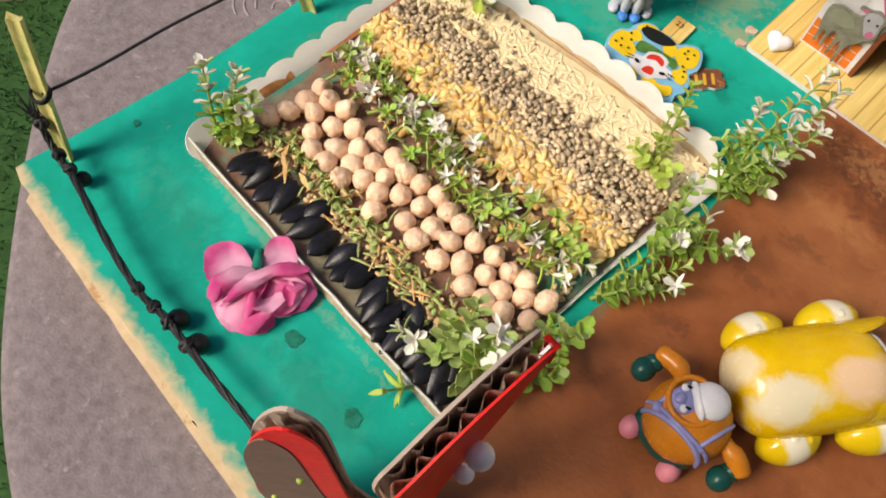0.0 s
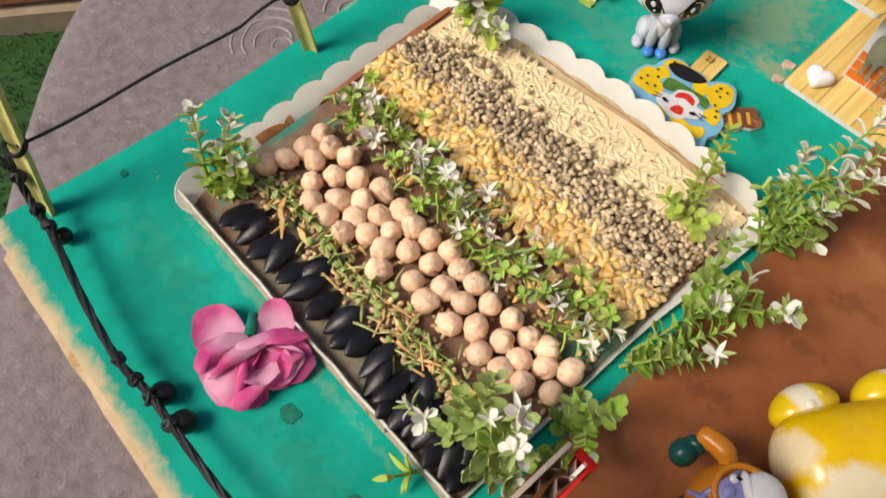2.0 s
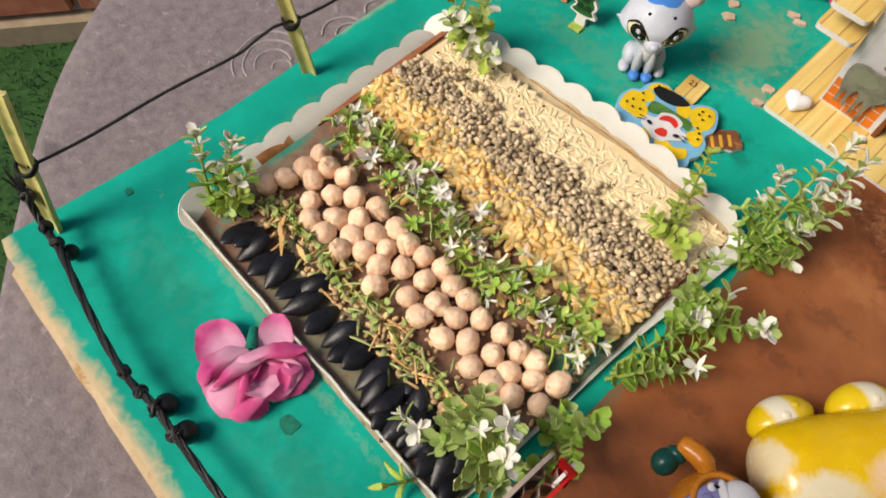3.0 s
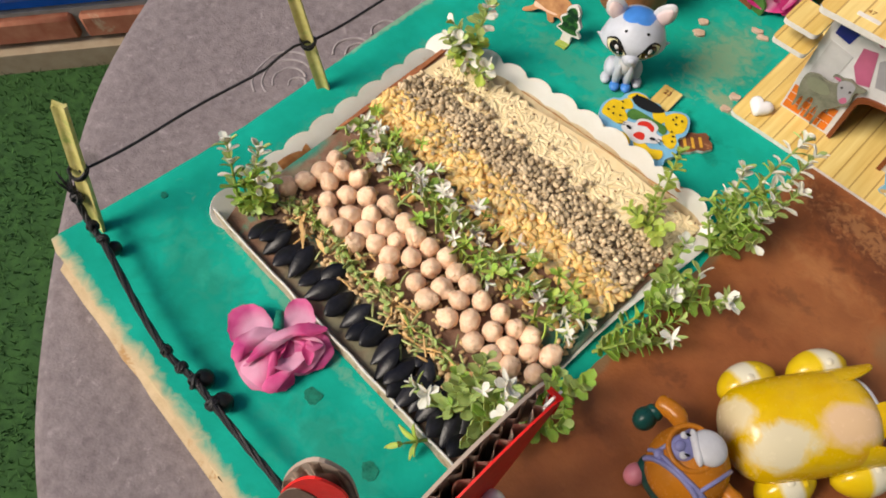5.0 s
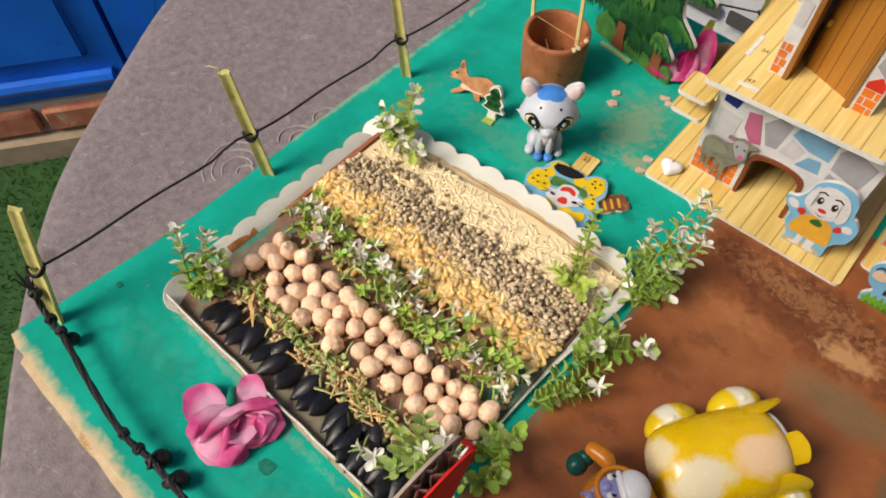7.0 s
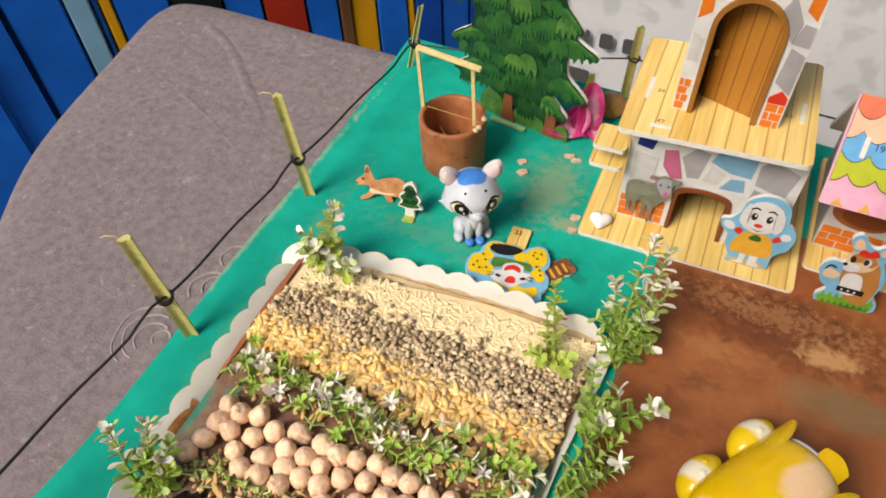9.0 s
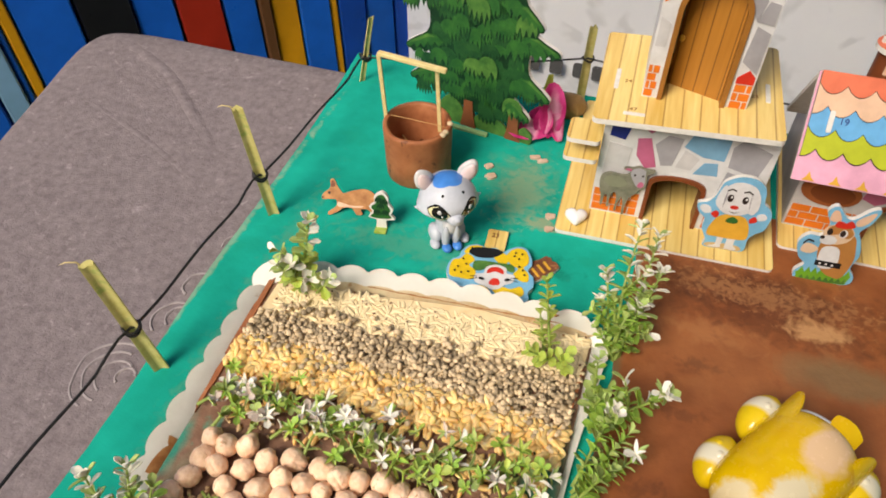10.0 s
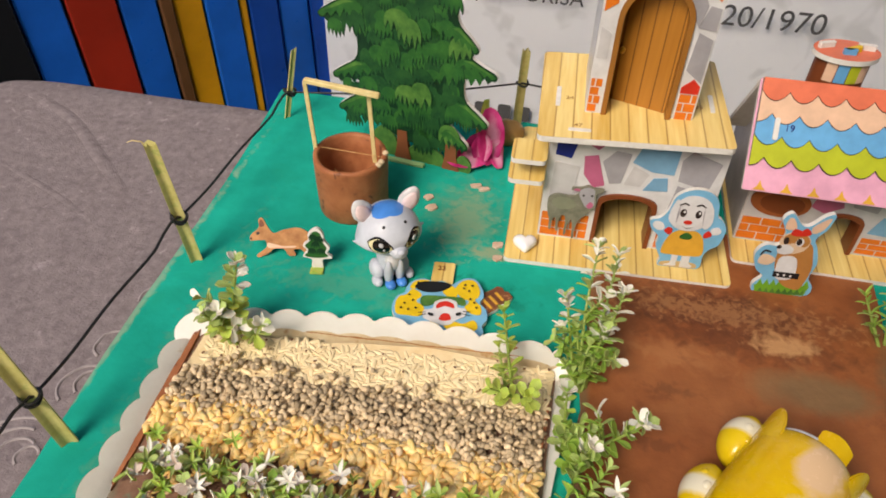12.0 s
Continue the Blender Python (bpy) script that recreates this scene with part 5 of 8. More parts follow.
for k in range(64):
    x = 0.047 + 0.152 * (k + random.random()) / 64
    star(x, random.gauss(0.1470, 0.0062), random.uniform(0.007, 0.0135), random.choice((6, 7, 8)), random.uniform(0.0042, 0.0062), random.choice((("leafpale", "leafpale", "dryleaf"), ("leafpale", "dryleaf", "leafgrey"), ("leaf", "leafy", "leafgrey"), ("leaf", "leaf", "leafy"))), 30)
for x, y, a, L in ((0.066, 0.094, 20, 0.016), (0.073, 0.100, -30, 0.016), (0.084, 0.0975, 5, 0.018), (0.104, 0.097, -15, 0.018), (0.124, 0.098, 20, 0.020), (0.146, 0.0965, -20, 0.018), (0.158, 0.0985, 15, 0.018), (0.172, 0.0985, -5, 0.018)):
    r = radians(a)
    sprig((x - math.cos(r) * L / 2, y - math.sin(r) * L / 2, 0.004), (x + math.cos(r) * L / 2, y + math.sin(r) * L / 2, 0.008), 3, 0.0046, random.choice(("round", "lance")), "leafgrey", "leafgrey", 2, (0, 0, 0.002), "thin cut stalk with small grey-green leaves", 50, "cut sprigs lying in the tray")
# pale open tips over the bush at the tray's front corner
for x, y, z, L in ((0.2010, 0.1010, 0.0340, 0.0068), (0.2085, 0.0930, 0.0290, 0.0072), (0.1960, 0.0930, 0.0310, 0.0058), (0.1790, 0.0800, 0.0165, 0.0062), (0.2290, 0.1700, 0.0175, 0.0060), (0.2330, 0.1920, 0.0320, 0.0066)):
    star(x, y, z, 7, L, ("leafpale", "leafpale", "leafgrey"), 24)
# far side of the brown yard
sprig((0.3500, 0.2830, 0.0), (0.3440, 0.2960, 0.0330), 6, 0.0064, kind="lance", pale_from=0.9)
sprig((0.3520, 0.2840, 0.0), (0.3590, 0.2980, 0.0300), 5, 0.0064, kind="lance", pale_from=0.9)


# ---- silk flowers ----
def petal(ru, rv, cup, wave, seed):
    """A thin cupped petal round the origin in its own plane, its edge ruffled and rolled back."""
    bm = bmesh.new()
    centre = bm.verts.new((0, 0, 0))
    rings = []
    for i in range(1, 9):
        q = i / 8
        ring = []
        for k in range(32):
            a = 2 * math.pi * k / 32
            rim = 1 + 0.12 * noise.noise(Vector((math.cos(a) * 1.5, math.sin(a) * 1.5, seed))) + 0.05 * noise.noise(Vector((math.cos(a) * 5, math.sin(a) * 5, seed)))
            x, y = ru * q * rim * math.cos(a), rv * q * rim * math.sin(a)
            z = cup * min(ru, rv) * q * q - 0.9 * abs(cup) * min(ru, rv) * max(0, q - 0.78) ** 2 * 8
            z += 1.5 * wave * min(ru, rv) * q * q * (math.sin(2 * a + seed * 2.1) + 0.6 * math.sin(3 * a + seed))
            ring.append(bm.verts.new((x, y, z)))
        rings.append(ring)
    for k in range(32):
        bm.faces.new((centre, rings[0][k], rings[0][(k + 1) % 32]))
    for a, b in zip(rings, rings[1:]):
        for k in range(32):
            bm.faces.new((a[k], b[k], b[(k + 1) % 32], a[(k + 1) % 32]))
    bmesh.ops.solidify(bm, geom=bm.faces[:], thickness=0.0003)
    return bm


def flower(name, at, petals, mat_name, label):
    """petals: x, y, z of the middle and the two half sizes in mm, turn in the plane, tilt (far edge up), cup, ruffle."""
    root = thing(name, at, label, "flower")
    for k, (x, y, z, ru, rv, turn, tilt, cup, wave) in enumerate(petals):
        part("petal", petal(ru / 1000, rv / 1000, cup, wave, k * 1.7 + 0.5), mat_name, root, at=pose(x / 1000, y / 1000, z / 1000, 0, 0, turn) @ pose(0, 0, 0, tilt), angle=80)
    return root


def rose_petal(root, outline, z, tilt, dome, pale, seed):
    """A cut silk petal: rounded outline in mm, its height, slope (far edge up), bulge and the middle of its pale patch."""
    pts = []
    n = len(outline)
    for k in range(n):
        p0, p1, p2, p3 = (Vector(outline[(k + d) % n]) for d in (-1, 0, 1, 2))
        for i in range(5):
            u = i / 5
            pts.append(0.5 * (2 * p1 + (p2 - p0) * u + (2 * p0 - 5 * p1 + 4 * p2 - p3) * u * u + (3 * p1 - p0 - 3 * p2 + p3) * u ** 3))
    c = sum(pts, Vector((0, 0))) / len(pts)
    pts = [c + (p - c) * (1 + 0.10 * noise.noise(Vector((p.x * 0.28, p.y * 0.28, seed * 3.1))) + 0.05 * noise.noise(Vector((p.x * 0.9, p.y * 0.9, seed)))) for p in pts]
    slope = math.tan(radians(tilt))
    fold = seed * 1.9
    bm = bmesh.new()

    def at(q, p):
        x, y = c + (p - c) * q
        h = z + slope * (y - c.y) + dome * (1 - q * q) - abs(dome) * 0.25 * max(0, q - 0.8) ** 2 * 12
        h += 1.3 * q * noise.noise(Vector((x * 0.16, y * 0.16, seed))) + 0.35 * q * noise.noise(Vector((x * 0.6, y * 0.6, seed)))
        h += 0.9 * q * (abs(math.sin(0.30 * (x * math.cos(fold) + y * math.sin(fold)) + seed)) - 0.6)
        return bm.verts.new(((x - pale[0]) / 1000, (y - pale[1]) / 1000, max(0.3, h) / 1000))

    centre = at(0, c)
    rings = [[at(q, p) for p in pts] for q in (0.2, 0.4, 0.6, 0.75, 0.88, 0.96, 1.0)]
    m = len(pts)
    for k in range(m):
        bm.faces.new((centre, rings[0][k], rings[0][(k + 1) % m]))
        for a, b in zip(rings, rings[1:]):
            bm.faces.new((a[k], b[k], b[(k + 1) % m], a[(k + 1) % m]))
    bmesh.ops.solidify(bm, geom=bm.faces[:], thickness=0.0003)
    part("petal", bm, "petal", root, at=pose(pale[0] / 1000, pale[1] / 1000, 0), angle=80)


rose = thing("silk_flower", pose(0.1200, 0.0478, 0.0006, 0, 0, 49), "pink silk flower head lying on the green board", "flower")
# outer petals
rose_petal(rose, [(-20.3, 4.2), (-23.4, 10.8), (-22.9, 17.3), (-16.1, 21.1), (-9.7, 19.0), (-4.7, 13.3), (-3.9, 5.6), (-10.7, 2.4)], 5.0, 8, -2.0, (-11, 10), 1)
rose_petal(rose, [(0.4, 9.0), (1.4, 18.7), (4.8, 22.8), (11.2, 20.8), (14.2, 12.1), (7.8, 6.0)], 6.0, 14, -1.6, (7, 12), 2)
rose_petal(rose, [(-18.0, -4.3), (-15.5, -11.2), (-10.7, -16.1), (-3.1, -17.6), (3.3, -16.5), (6.8, -11.2), (2.9, -4.6), (-8.8, -0.7)], 3.0, 16, 1.2, (-10, -9), 3)
rose_petal(rose, [(5.0, 4.6), (17.0, 6.3), (22.6, 0.7), (22.3, -3.3), (18.1, -7.2), (8.2, -10.8), (3.4, -6.7)], 4.2, 20, 1.2, (3, -11), 4)
# folded middle petals
rose_petal(rose, [(-18.9, 4.1), (-20.0, -2.1), (-19.0, -4.8), (-15.5, -6.4), (-12.1, -2.1), (-2.6, 4.9), (-3.1, 9.2), (-12.8, 8.8)], 7.6, -6, 2.6, (-7, 8), 5)
rose_petal(rose, [(3.2, 4.5), (10.0, 4.5), (16.9, 2.9), (19.6, -0.9), (14.2, -8.3), (7.1, -9.9), (2.2, -6.4)], 6.8, 18, -2.0, (15, -1), 6)
rose_petal(rose, [(12.6, -7.2), (10.4, -2.4), (13.0, 1.4), (15.6, -1.5), (14.4, -6.6)], 9.4, 30, -1.4, (22, 4), 12)
rose_petal(rose, [(-0.4, -9.8), (0.4, -2.4), (4.6, 4.0), (11.1, -2.0), (11.7, -5.9), (6.1, -11.0)], 7.8, -20, -1.8, (7, -6), 7)
rose_petal(rose, [(-15.3, -8.5), (-10.4, -3.3), (-1.0, -0.3), (-0.4, -9.6), (-4.6, -15.0), (-6.0, -16.3), (-12.2, -12.7)], 6.6, 24, 1.6, (-13, -10), 8)
rose_petal(rose, [(-3.6, -11.2), (-2.2, -4.8), (-0.4, -3.6), (0.6, -8.0), (-2.8, -13.4)], 9.4, 30, 1.2, (-12, -4), 13)
rose_petal(rose, [(-14.0, -6.0), (-8.0, 1.0), (2.0, 5.0), (12.0, 5.0), (15.0, 0.0), (6.0, -8.0), (-6.0, -10.0)], 5.2, 10, -1.2, (30, 20), 14)
rose_petal(rose, [(-12.5, -8.6), (-9.0, -3.4), (-2.0, 1.6), (4.6, 3.4), (2.6, -1.0), (-3.4, -4.6)], 8.8, -14, 1.4, (-14, -2), 15)
rose_petal(rose, [(-2.6, -6.4), (-0.6, 0.2), (4.2, 3.4), (3.4, -0.6), (0.6, -6.0)], 9.2, 12, -1.0, (20, 20), 16)
rose_petal(rose, [(4.4, 3.6), (10.4, 3.6), (18.6, 0.6), (15.0, -3.0), (9.6, 0.4)], 9.0, -20, 1.2, (2, 8), 17)
# upright inner folds
rose_petal(rose, [(-4.5, 3.4), (7.2, 10.6), (17.7, 9.3), (19.7, 6.4), (14.6, 3.8), (5.9, 3.0), (-1.3, 0.2)], 10.6, -22, 2.4, (-2, 5), 9)
rose_petal(rose, [(-11.8, -7.8), (-8.3, -0.5), (-1.7, 5.2), (7.0, 6.4), (5.4, 2.7), (-1.5, -2.7), (-8.5, -7.1)], 11.2, -12, 2.2, (0, 4), 10)
rose_petal(rose, [(-5.5, -17.3), (-2.6, -12.6), (6.2, -10.1), (3.9, -14.7), (-1.2, -18.5)], 6.6, 26, 1.0, (8, -4), 11)
fl = bpy.data.objects["silk_flower"]
bm = bmesh.new()
tube(bm, [(0, 0, 0), (0, 0.004, 0), (0, 0.009, -0.0004)], [0.0026, 0.0022, 0.0018], 12)
part("flower_base", bm, "greendark", fl, "dark green plastic base", at=pose(-0.0015, 0.0085, 0.0055))
flower("silk_petal_flower", pose(0.1400, 0.3790, 0.0006, 0, 0, 12), (
    (5.5, 3.0, 17.0, 8.0, 17.0, 8, 68, 0.45, 0.14), (-7.0, -3.0, 5.4, 13.0, 6.5, 8, 34, 0.40, 0.12), (1.0, 0.5, 11.0, 6.0, 9.0, -16, 62, 0.5, 0.2), (9.0, -0.5, 8.0, 5.5, 8.5, 25, 60, 0.5, 0.2), (0.0, 6.0, 9.0, 9.0, 9.0, 0, 70, 0.3, 0.1)),
    "petaldark", "curled magenta silk petals leaning by the toy tree")


# ---- toy tree, well and small cut-outs ----
def fan(cx, cy, w, h, n=5, seed=0.0):
    """A drooping frond: narrow at the top, spreading into fingers below."""
    out = [(cx + 0.34 * w, cy + 0.54 * h), (cx - 0.34 * w, cy + 0.54 * h), (cx - 0.80 * w, cy + 0.30 * h), (cx - 1.0 * w, cy - 0.14 * h)]
    for i in range(2 * n - 1):
        f = (i + 0.5) / (2 * n - 1)
        x = cx - w + 2 * w * f
        drop = 0.75 - 0.25 * abs(2 * f - 1) + 0.2 * noise.noise(Vector((i * 1.9, seed, 0)))
        out.append((x, cy - h * (drop if i % 2 == 0 else drop * 0.18)))
    return [(p.x, p.y) for p in smooth_loop(out + [(cx + 1.0 * w, cy - 0.14 * h), (cx + 0.80 * w, cy + 0.30 * h)], 2)]


def conifer_side(tiers):
    """One side of the conifer from the bottom up: drooping branches with a ragged underside, a round tip and a smooth top."""
    out = []
    for k, (z, reach) in enumerate(tiers):
        nxt = tiers[k + 1][0] if k + 1 < len(tiers) else z + 0.022
        h = min(0.0125, 0.62 * (nxt - z))
        for f in range(9):
            q = 0.62 + 0.31 * f / 8
            out.append((reach * q, z + 0.0010 - 0.0030 * f / 8 - (0.0026 if f % 2 else 0.0)))
        out += [(reach * 0.975, z - 0.0020), (reach, z + 0.0004), (reach * 0.96, z + 0.0030), (reach * 0.84, z + 0.62 * h), (reach * 0.71, z + h)]
        out.append((reach * 0.66, z + h + 0.35 * (nxt - z - h)))
    return out


mm0 = lambda pts: [(x * 0.001, y * 0.001) for x, y in pts]
ink("print_trunk", (0.26, 0.085, 0.035))
tree = thing("toy_tree", pose(0.1015, 0.3740, 0, 0, 0, -9), "tall dark green printed board conifer slotted together, white edges", "toy tree")
RIGHT = [(0.0180, 0.033), (0.0355, 0.0445), (0.0665, 0.048), (0.0800, 0.037), (0.1110, 0.038), (0.1330, 0.030), (0.1520, 0.020)]
LEFT = [(0.0270, 0.050), (0.0480, 0.052), (0.0840, 0.058), (0.1120, 0.045), (0.1350, 0.034), (0.1550, 0.020)]
m4 = upright(0, 0, 0, 0)
out = [(0.010, 0.014)] + conifer_side(RIGHT) + [(0.003, 0.176), (-0.003, 0.176)] + [(-x, y) for x, y in conifer_side(LEFT)[::-1]] + [(-0.010, 0.014)]
out = [(p.x, p.y) for p in smooth_loop(out, 2)]
bm = bmesh.new()
slab(bm, out, -0.0013, 0.0013, m4, 0, 1, 0)
tree_board = part("front_board", bm, ["print_leafdark", "white"], tree, "dark green printed board with white edge", smooth=False)


def reach_at(z):
    both = []
    for tiers in (RIGHT, LEFT):
        r = 0.012
        for (z0, a0), (z1, a1) in zip(tiers, tiers[1:] + [(0.176, 0.004)]):
            if z >= z0 - 0.003:
                r = a0 * (1 - 0.36 * min(1, max(0, (z - z0) / (z1 - z0) * 1.5)))
        both.append(r)
    return both


# deep fronds all over, broader lit fronds scattered on them, and lit tops along the branch tips
bm = bmesh.new()
k = 0
for step, w0, w1, h0, h1, gap, tones in ((0.0060, 0.0034, 0.0064, 0.0060, 0.0110, (0.9, 2.0), (3, 3, 3, 0)), (0.0090, 0.0036, 0.0062, 0.0070, 0.0110, (1.5, 3.4), (0, 0, 3)), (0.0210, 0.0060, 0.0085, 0.0095, 0.0130, (3.0, 6.0), (1, 0, 1))):
    z = 0.0195
    while z < 0.172:
        rr, rl = reach_at(z)
        x = -rl * 0.90 + random.uniform(0, 0.006)
        while x < rr * 0.90:
            w, h = random.uniform(w0, w1), random.uniform(h0, h1)
            zz = z + jitter(step * 0.6) - abs(x) * 0.06
            if abs(x) + w < (rr if x > 0 else rl) * 0.93:
                lvl = 0.0013 + 0.00001 * (k % 11) + (0.00014 if w0 > 0.0035 else 0) + (0.00020 if w0 > 0.005 else 0)
                if w0 > 0.0035:
                    patch(bm, fan(x + 0.0005, zz - 0.0012, w * 1.05, h * 1.05, 5, k), lvl, m4, 2, 0.00004)
                patch(bm, fan(x, zz, w, h, random.choice((3, 4, 5, 6)), k), lvl + 0.00006, m4, random.choice(tones), 0.00004)
                k += 1
            x += w * random.uniform(*gap)
        z += step * random.uniform(0.8, 1.2)
for sg, tiers in ((1, RIGHT), (-1, LEFT)):
    for n_, (z, reach) in enumerate(tiers):
        h = min(0.0125, 0.62 * ((tiers[n_ + 1][0] if n_ + 1 < len(tiers) else z + 0.022) - z))
        edge_ = [(0.50, 0.66), (0.58, 0.94), (0.70, 0.94), (0.83, 0.58), (0.95, 0.24), (0.985, 0.04), (0.94, -0.10), (0.88, 0.16), (0.85, -0.04), (0.79, 0.30), (0.75, 0.06), (0.70, 0.46), (0.64, 0.20), (0.61, 0.58), (0.55, 0.34)]
        patch(bm, [(sg * reach * f, z + h * g) for f, g in edge_], 0.0019, m4, 0, 0.00005)
        patch(bm, [(sg * reach * f, z + h * g) for f, g in ((0.60, 0.84), (0.70, 0.91), (0.83, 0.54), (0.95, 0.20), (0.90, 0.24), (0.80, 0.46), (0.70, 0.72))], 0.0020, m4, 1, 0.00005)
part("printed_fronds", bm, ["print_leaf", "print_leaflight", "print_leafdark", "print_leafdeep"], tree_board, "printed fronds in several greens", smooth=False)
bm = bmesh.new()
slab(bm, mm0([(0, 0), (22, 0), (20, 12), (12, 60), (4, 110), (0, 120)]), -0.0012, 0.0012, pose(0, 0.0016, 0, 0, 0, 88) @ pose(0, 0, 0, 90), 0, 1, 0)
part("back_stay", bm, ["print_leafdark", "white"], tree, "slotted green board stay behind", smooth=False)
for sx in (-0.0085, 0.0225):
    bm = bmesh.new()
    slab(bm, [(sx - 0.0055, 0), (sx + 0.0055, 0), (sx + 0.0035, 0.010), (sx + 0.003, 0.020), (sx - 0.003, 0.020), (sx - 0.0035, 0.010)], -0.0011, 0.0016, m4, 0, 0)
    part("trunk", bm, "print_trunk", tree, "printed reddish brown trunk", smooth=False)
bm = bmesh.new()
for x0, x1, h in ((-0.028, -0.014, 0.020), (-0.004, 0.016, 0.013), (0.026, 0.034, 0.011)):
    patch(bm, smooth_loop([(x0, 0), (x1, 0), (x1 + 0.001, h * 0.6), ((x0 + x1) / 2, h), (x0 - 0.001, h * 0.6)], 4), -0.0008, upright(0, 0, 0, 0), 0, 0.0016)
part("bush", bm, "print_leaflight", tree, "printed green undergrowth", smooth=False)

bm = bmesh.new()
box(bm, -0.0125, 0.0125, -0.0016, 0.0016, 0, 0.0022)
bmesh.ops.bevel(bm, geom=bm.edges[:], offset=0.0004, segments=1, affect="EDGES")
ink("green_wood", (0.34, 0.56, 0.24), 0.6)
solid("green_stick", bm, "green_wood", "flat light green stick lying at the tree foot", "stick", pose(0.0955, 0.3688, 0.0003, 0, 0, -6))
bm = bmesh.new()
ball(bm, (0, 0, 0.006), (0.011, 0.009, 0.0085), shape=lambda p: p * (1 + 0.12 * noise.noise(p * 2)))
M["pebble"] = mat("brown_pebble", (0.26, 0.145, 0.045), (0.38, 0.23, 0.08), 120, 0.5, 0.4, 500)
solid("pebble", bm, "pebble", "smooth brown pebble at the board's back edge", "pebble", pose(0.1515, 0.4085, 0))
bm = bmesh.new()
tube(bm, [(0.1375, 0.392, 0.0), (0.138, 0.393, 0.02), (0.1395, 0.394, 0.036)], [0.0045, 0.0045, 0.002], 8, flat=0.35)
solid("yellow_leaf", bm, "leafy", "yellow upright leaf behind the magenta petals", "leaf")

well = thing("clay_well", pose(0.0778, 0.3250, 0), "small brown clay well with a stick frame over it", "toy well")
bm = bmesh.new()
prof = [(0.0185, 0.0), (0.0192, 0.001), (0.0196, 0.012), (0.0198, 0.026), (0.0200, 0.0325), (0.0199, 0.0345), (0.0193, 0.0352), (0.0177, 0.0351), (0.0170, 0.0342), (0.0166, 0.026), (0.0140, 0.006), (0.0, 0.0055)]
rings = []
for r, z in prof[:-1]:
    rings.append([bm.verts.new(((r + 0.0006 * noise.noise(Vector((math.cos(2 * math.pi * k / 40) * 2, math.sin(2 * math.pi * k / 40) * 2, z * 120)))) * math.cos(2 * math.pi * k / 40), (r + 0.0005 * noise.noise(Vector((math.cos(2 * math.pi * k / 40) * 3, math.sin(2 * math.pi * k / 40) * 3, 3 + z * 90)))) * math.sin(2 * math.pi * k / 40), z + (0.0004 * noise.noise(Vector((k * 0.4, z * 99, 0))) if z > 0.01 else 0))) for k in range(40)])
for a, b in zip(rings, rings[1:]):
    for k in range(40):
        bm.faces.new((a[k], a[(k + 1) % 40], b[(k + 1) % 40], b[k]))
bm.faces.new(rings[-1]), bm.faces.new(rings[0][::-1])
part("pot", bm, "clay", well, "rough brown clay ring wall", angle=70)
for sx, nm in ((-0.0185, 0), (0.0140, 1)):
    bm = bmesh.new()
    box(bm, -0.0010, 0.0010, -0.0008, 0.0008, 0.0335 - 0.005 * nm, 0.0745 - 0.0035 * nm)
    part("upright", bm, "splint", well, "thin pale stick", at=pose(sx - 0.001 * nm, 0.001 + 0.003 * nm, 0, jitter(2), -2 + 0.5 * nm, 10), smooth=False)
bm = bmesh.new()
box(bm, -0.0205, 0.0190, -0.0016, 0.0016, 0, 0.0024)
bmesh.ops.bevel(bm, geom=bm.edges[:], offset=0.0004, segments=1, affect="EDGES")
part("crossbar", bm, "splint", well, "flat pale stick laid across", at=pose(-0.0005, -0.001, 0.0732, 0, 3.6, -2))
bm = bmesh.new()
tube(bm, [(-0.0175, 0.002, 0.0345), (0.0175, 0.001, 0.0345)], 0.00015, 5)
tube(bm, [(-0.013, 0.008, 0.016), (0.008, -0.008, 0.012)], 0.0005, 5)
part("thread", bm, "straw", well, "thin straw thread across the mouth")
bm = bmesh.new()
for p in ((0.0185, -0.004, 0.035), (0.0178, -0.007, 0.035), (0.0188, 0.003, 0.036)):
    ball(bm, p, (0.0019, 0.0016, 0.0015), u=10, v=7)
part("glue_drop", bm, "tan", well, "hardened glue drop")


def cutout(name, at, outline, layers, label, category, thick=0.0022, rim="print_cutblue", group="", edge="white"):
    """A printed board cut to shape: outline in its own plane, layers of ink shapes laid on the front."""
    root = thing(name, at, label, category, group)
    bm = bmesh.new()
    slab(bm, outline, -thick, 0.0, Matrix(), 0, 1)
    part("board", bm, [rim, edge], root, smooth=False)
    inks = []
    bm = bmesh.new()
    for k, (ink_name, pts) in enumerate(layers):
        if ink_name not in inks:
            inks.append(ink_name)
        patch(bm, pts, 0.0 + 0.00006 * k, Matrix(), inks.index(ink_name), 0.00015)
    if layers:
        part("print", bm, inks, root, "printed colours", smooth=False)
    return root


S = smooth_loop
ink("print_lichen", (0.25, 0.26, 0.18))
mm = lambda pts, k=0.001: [(x * k, y * k) for x, y in pts]
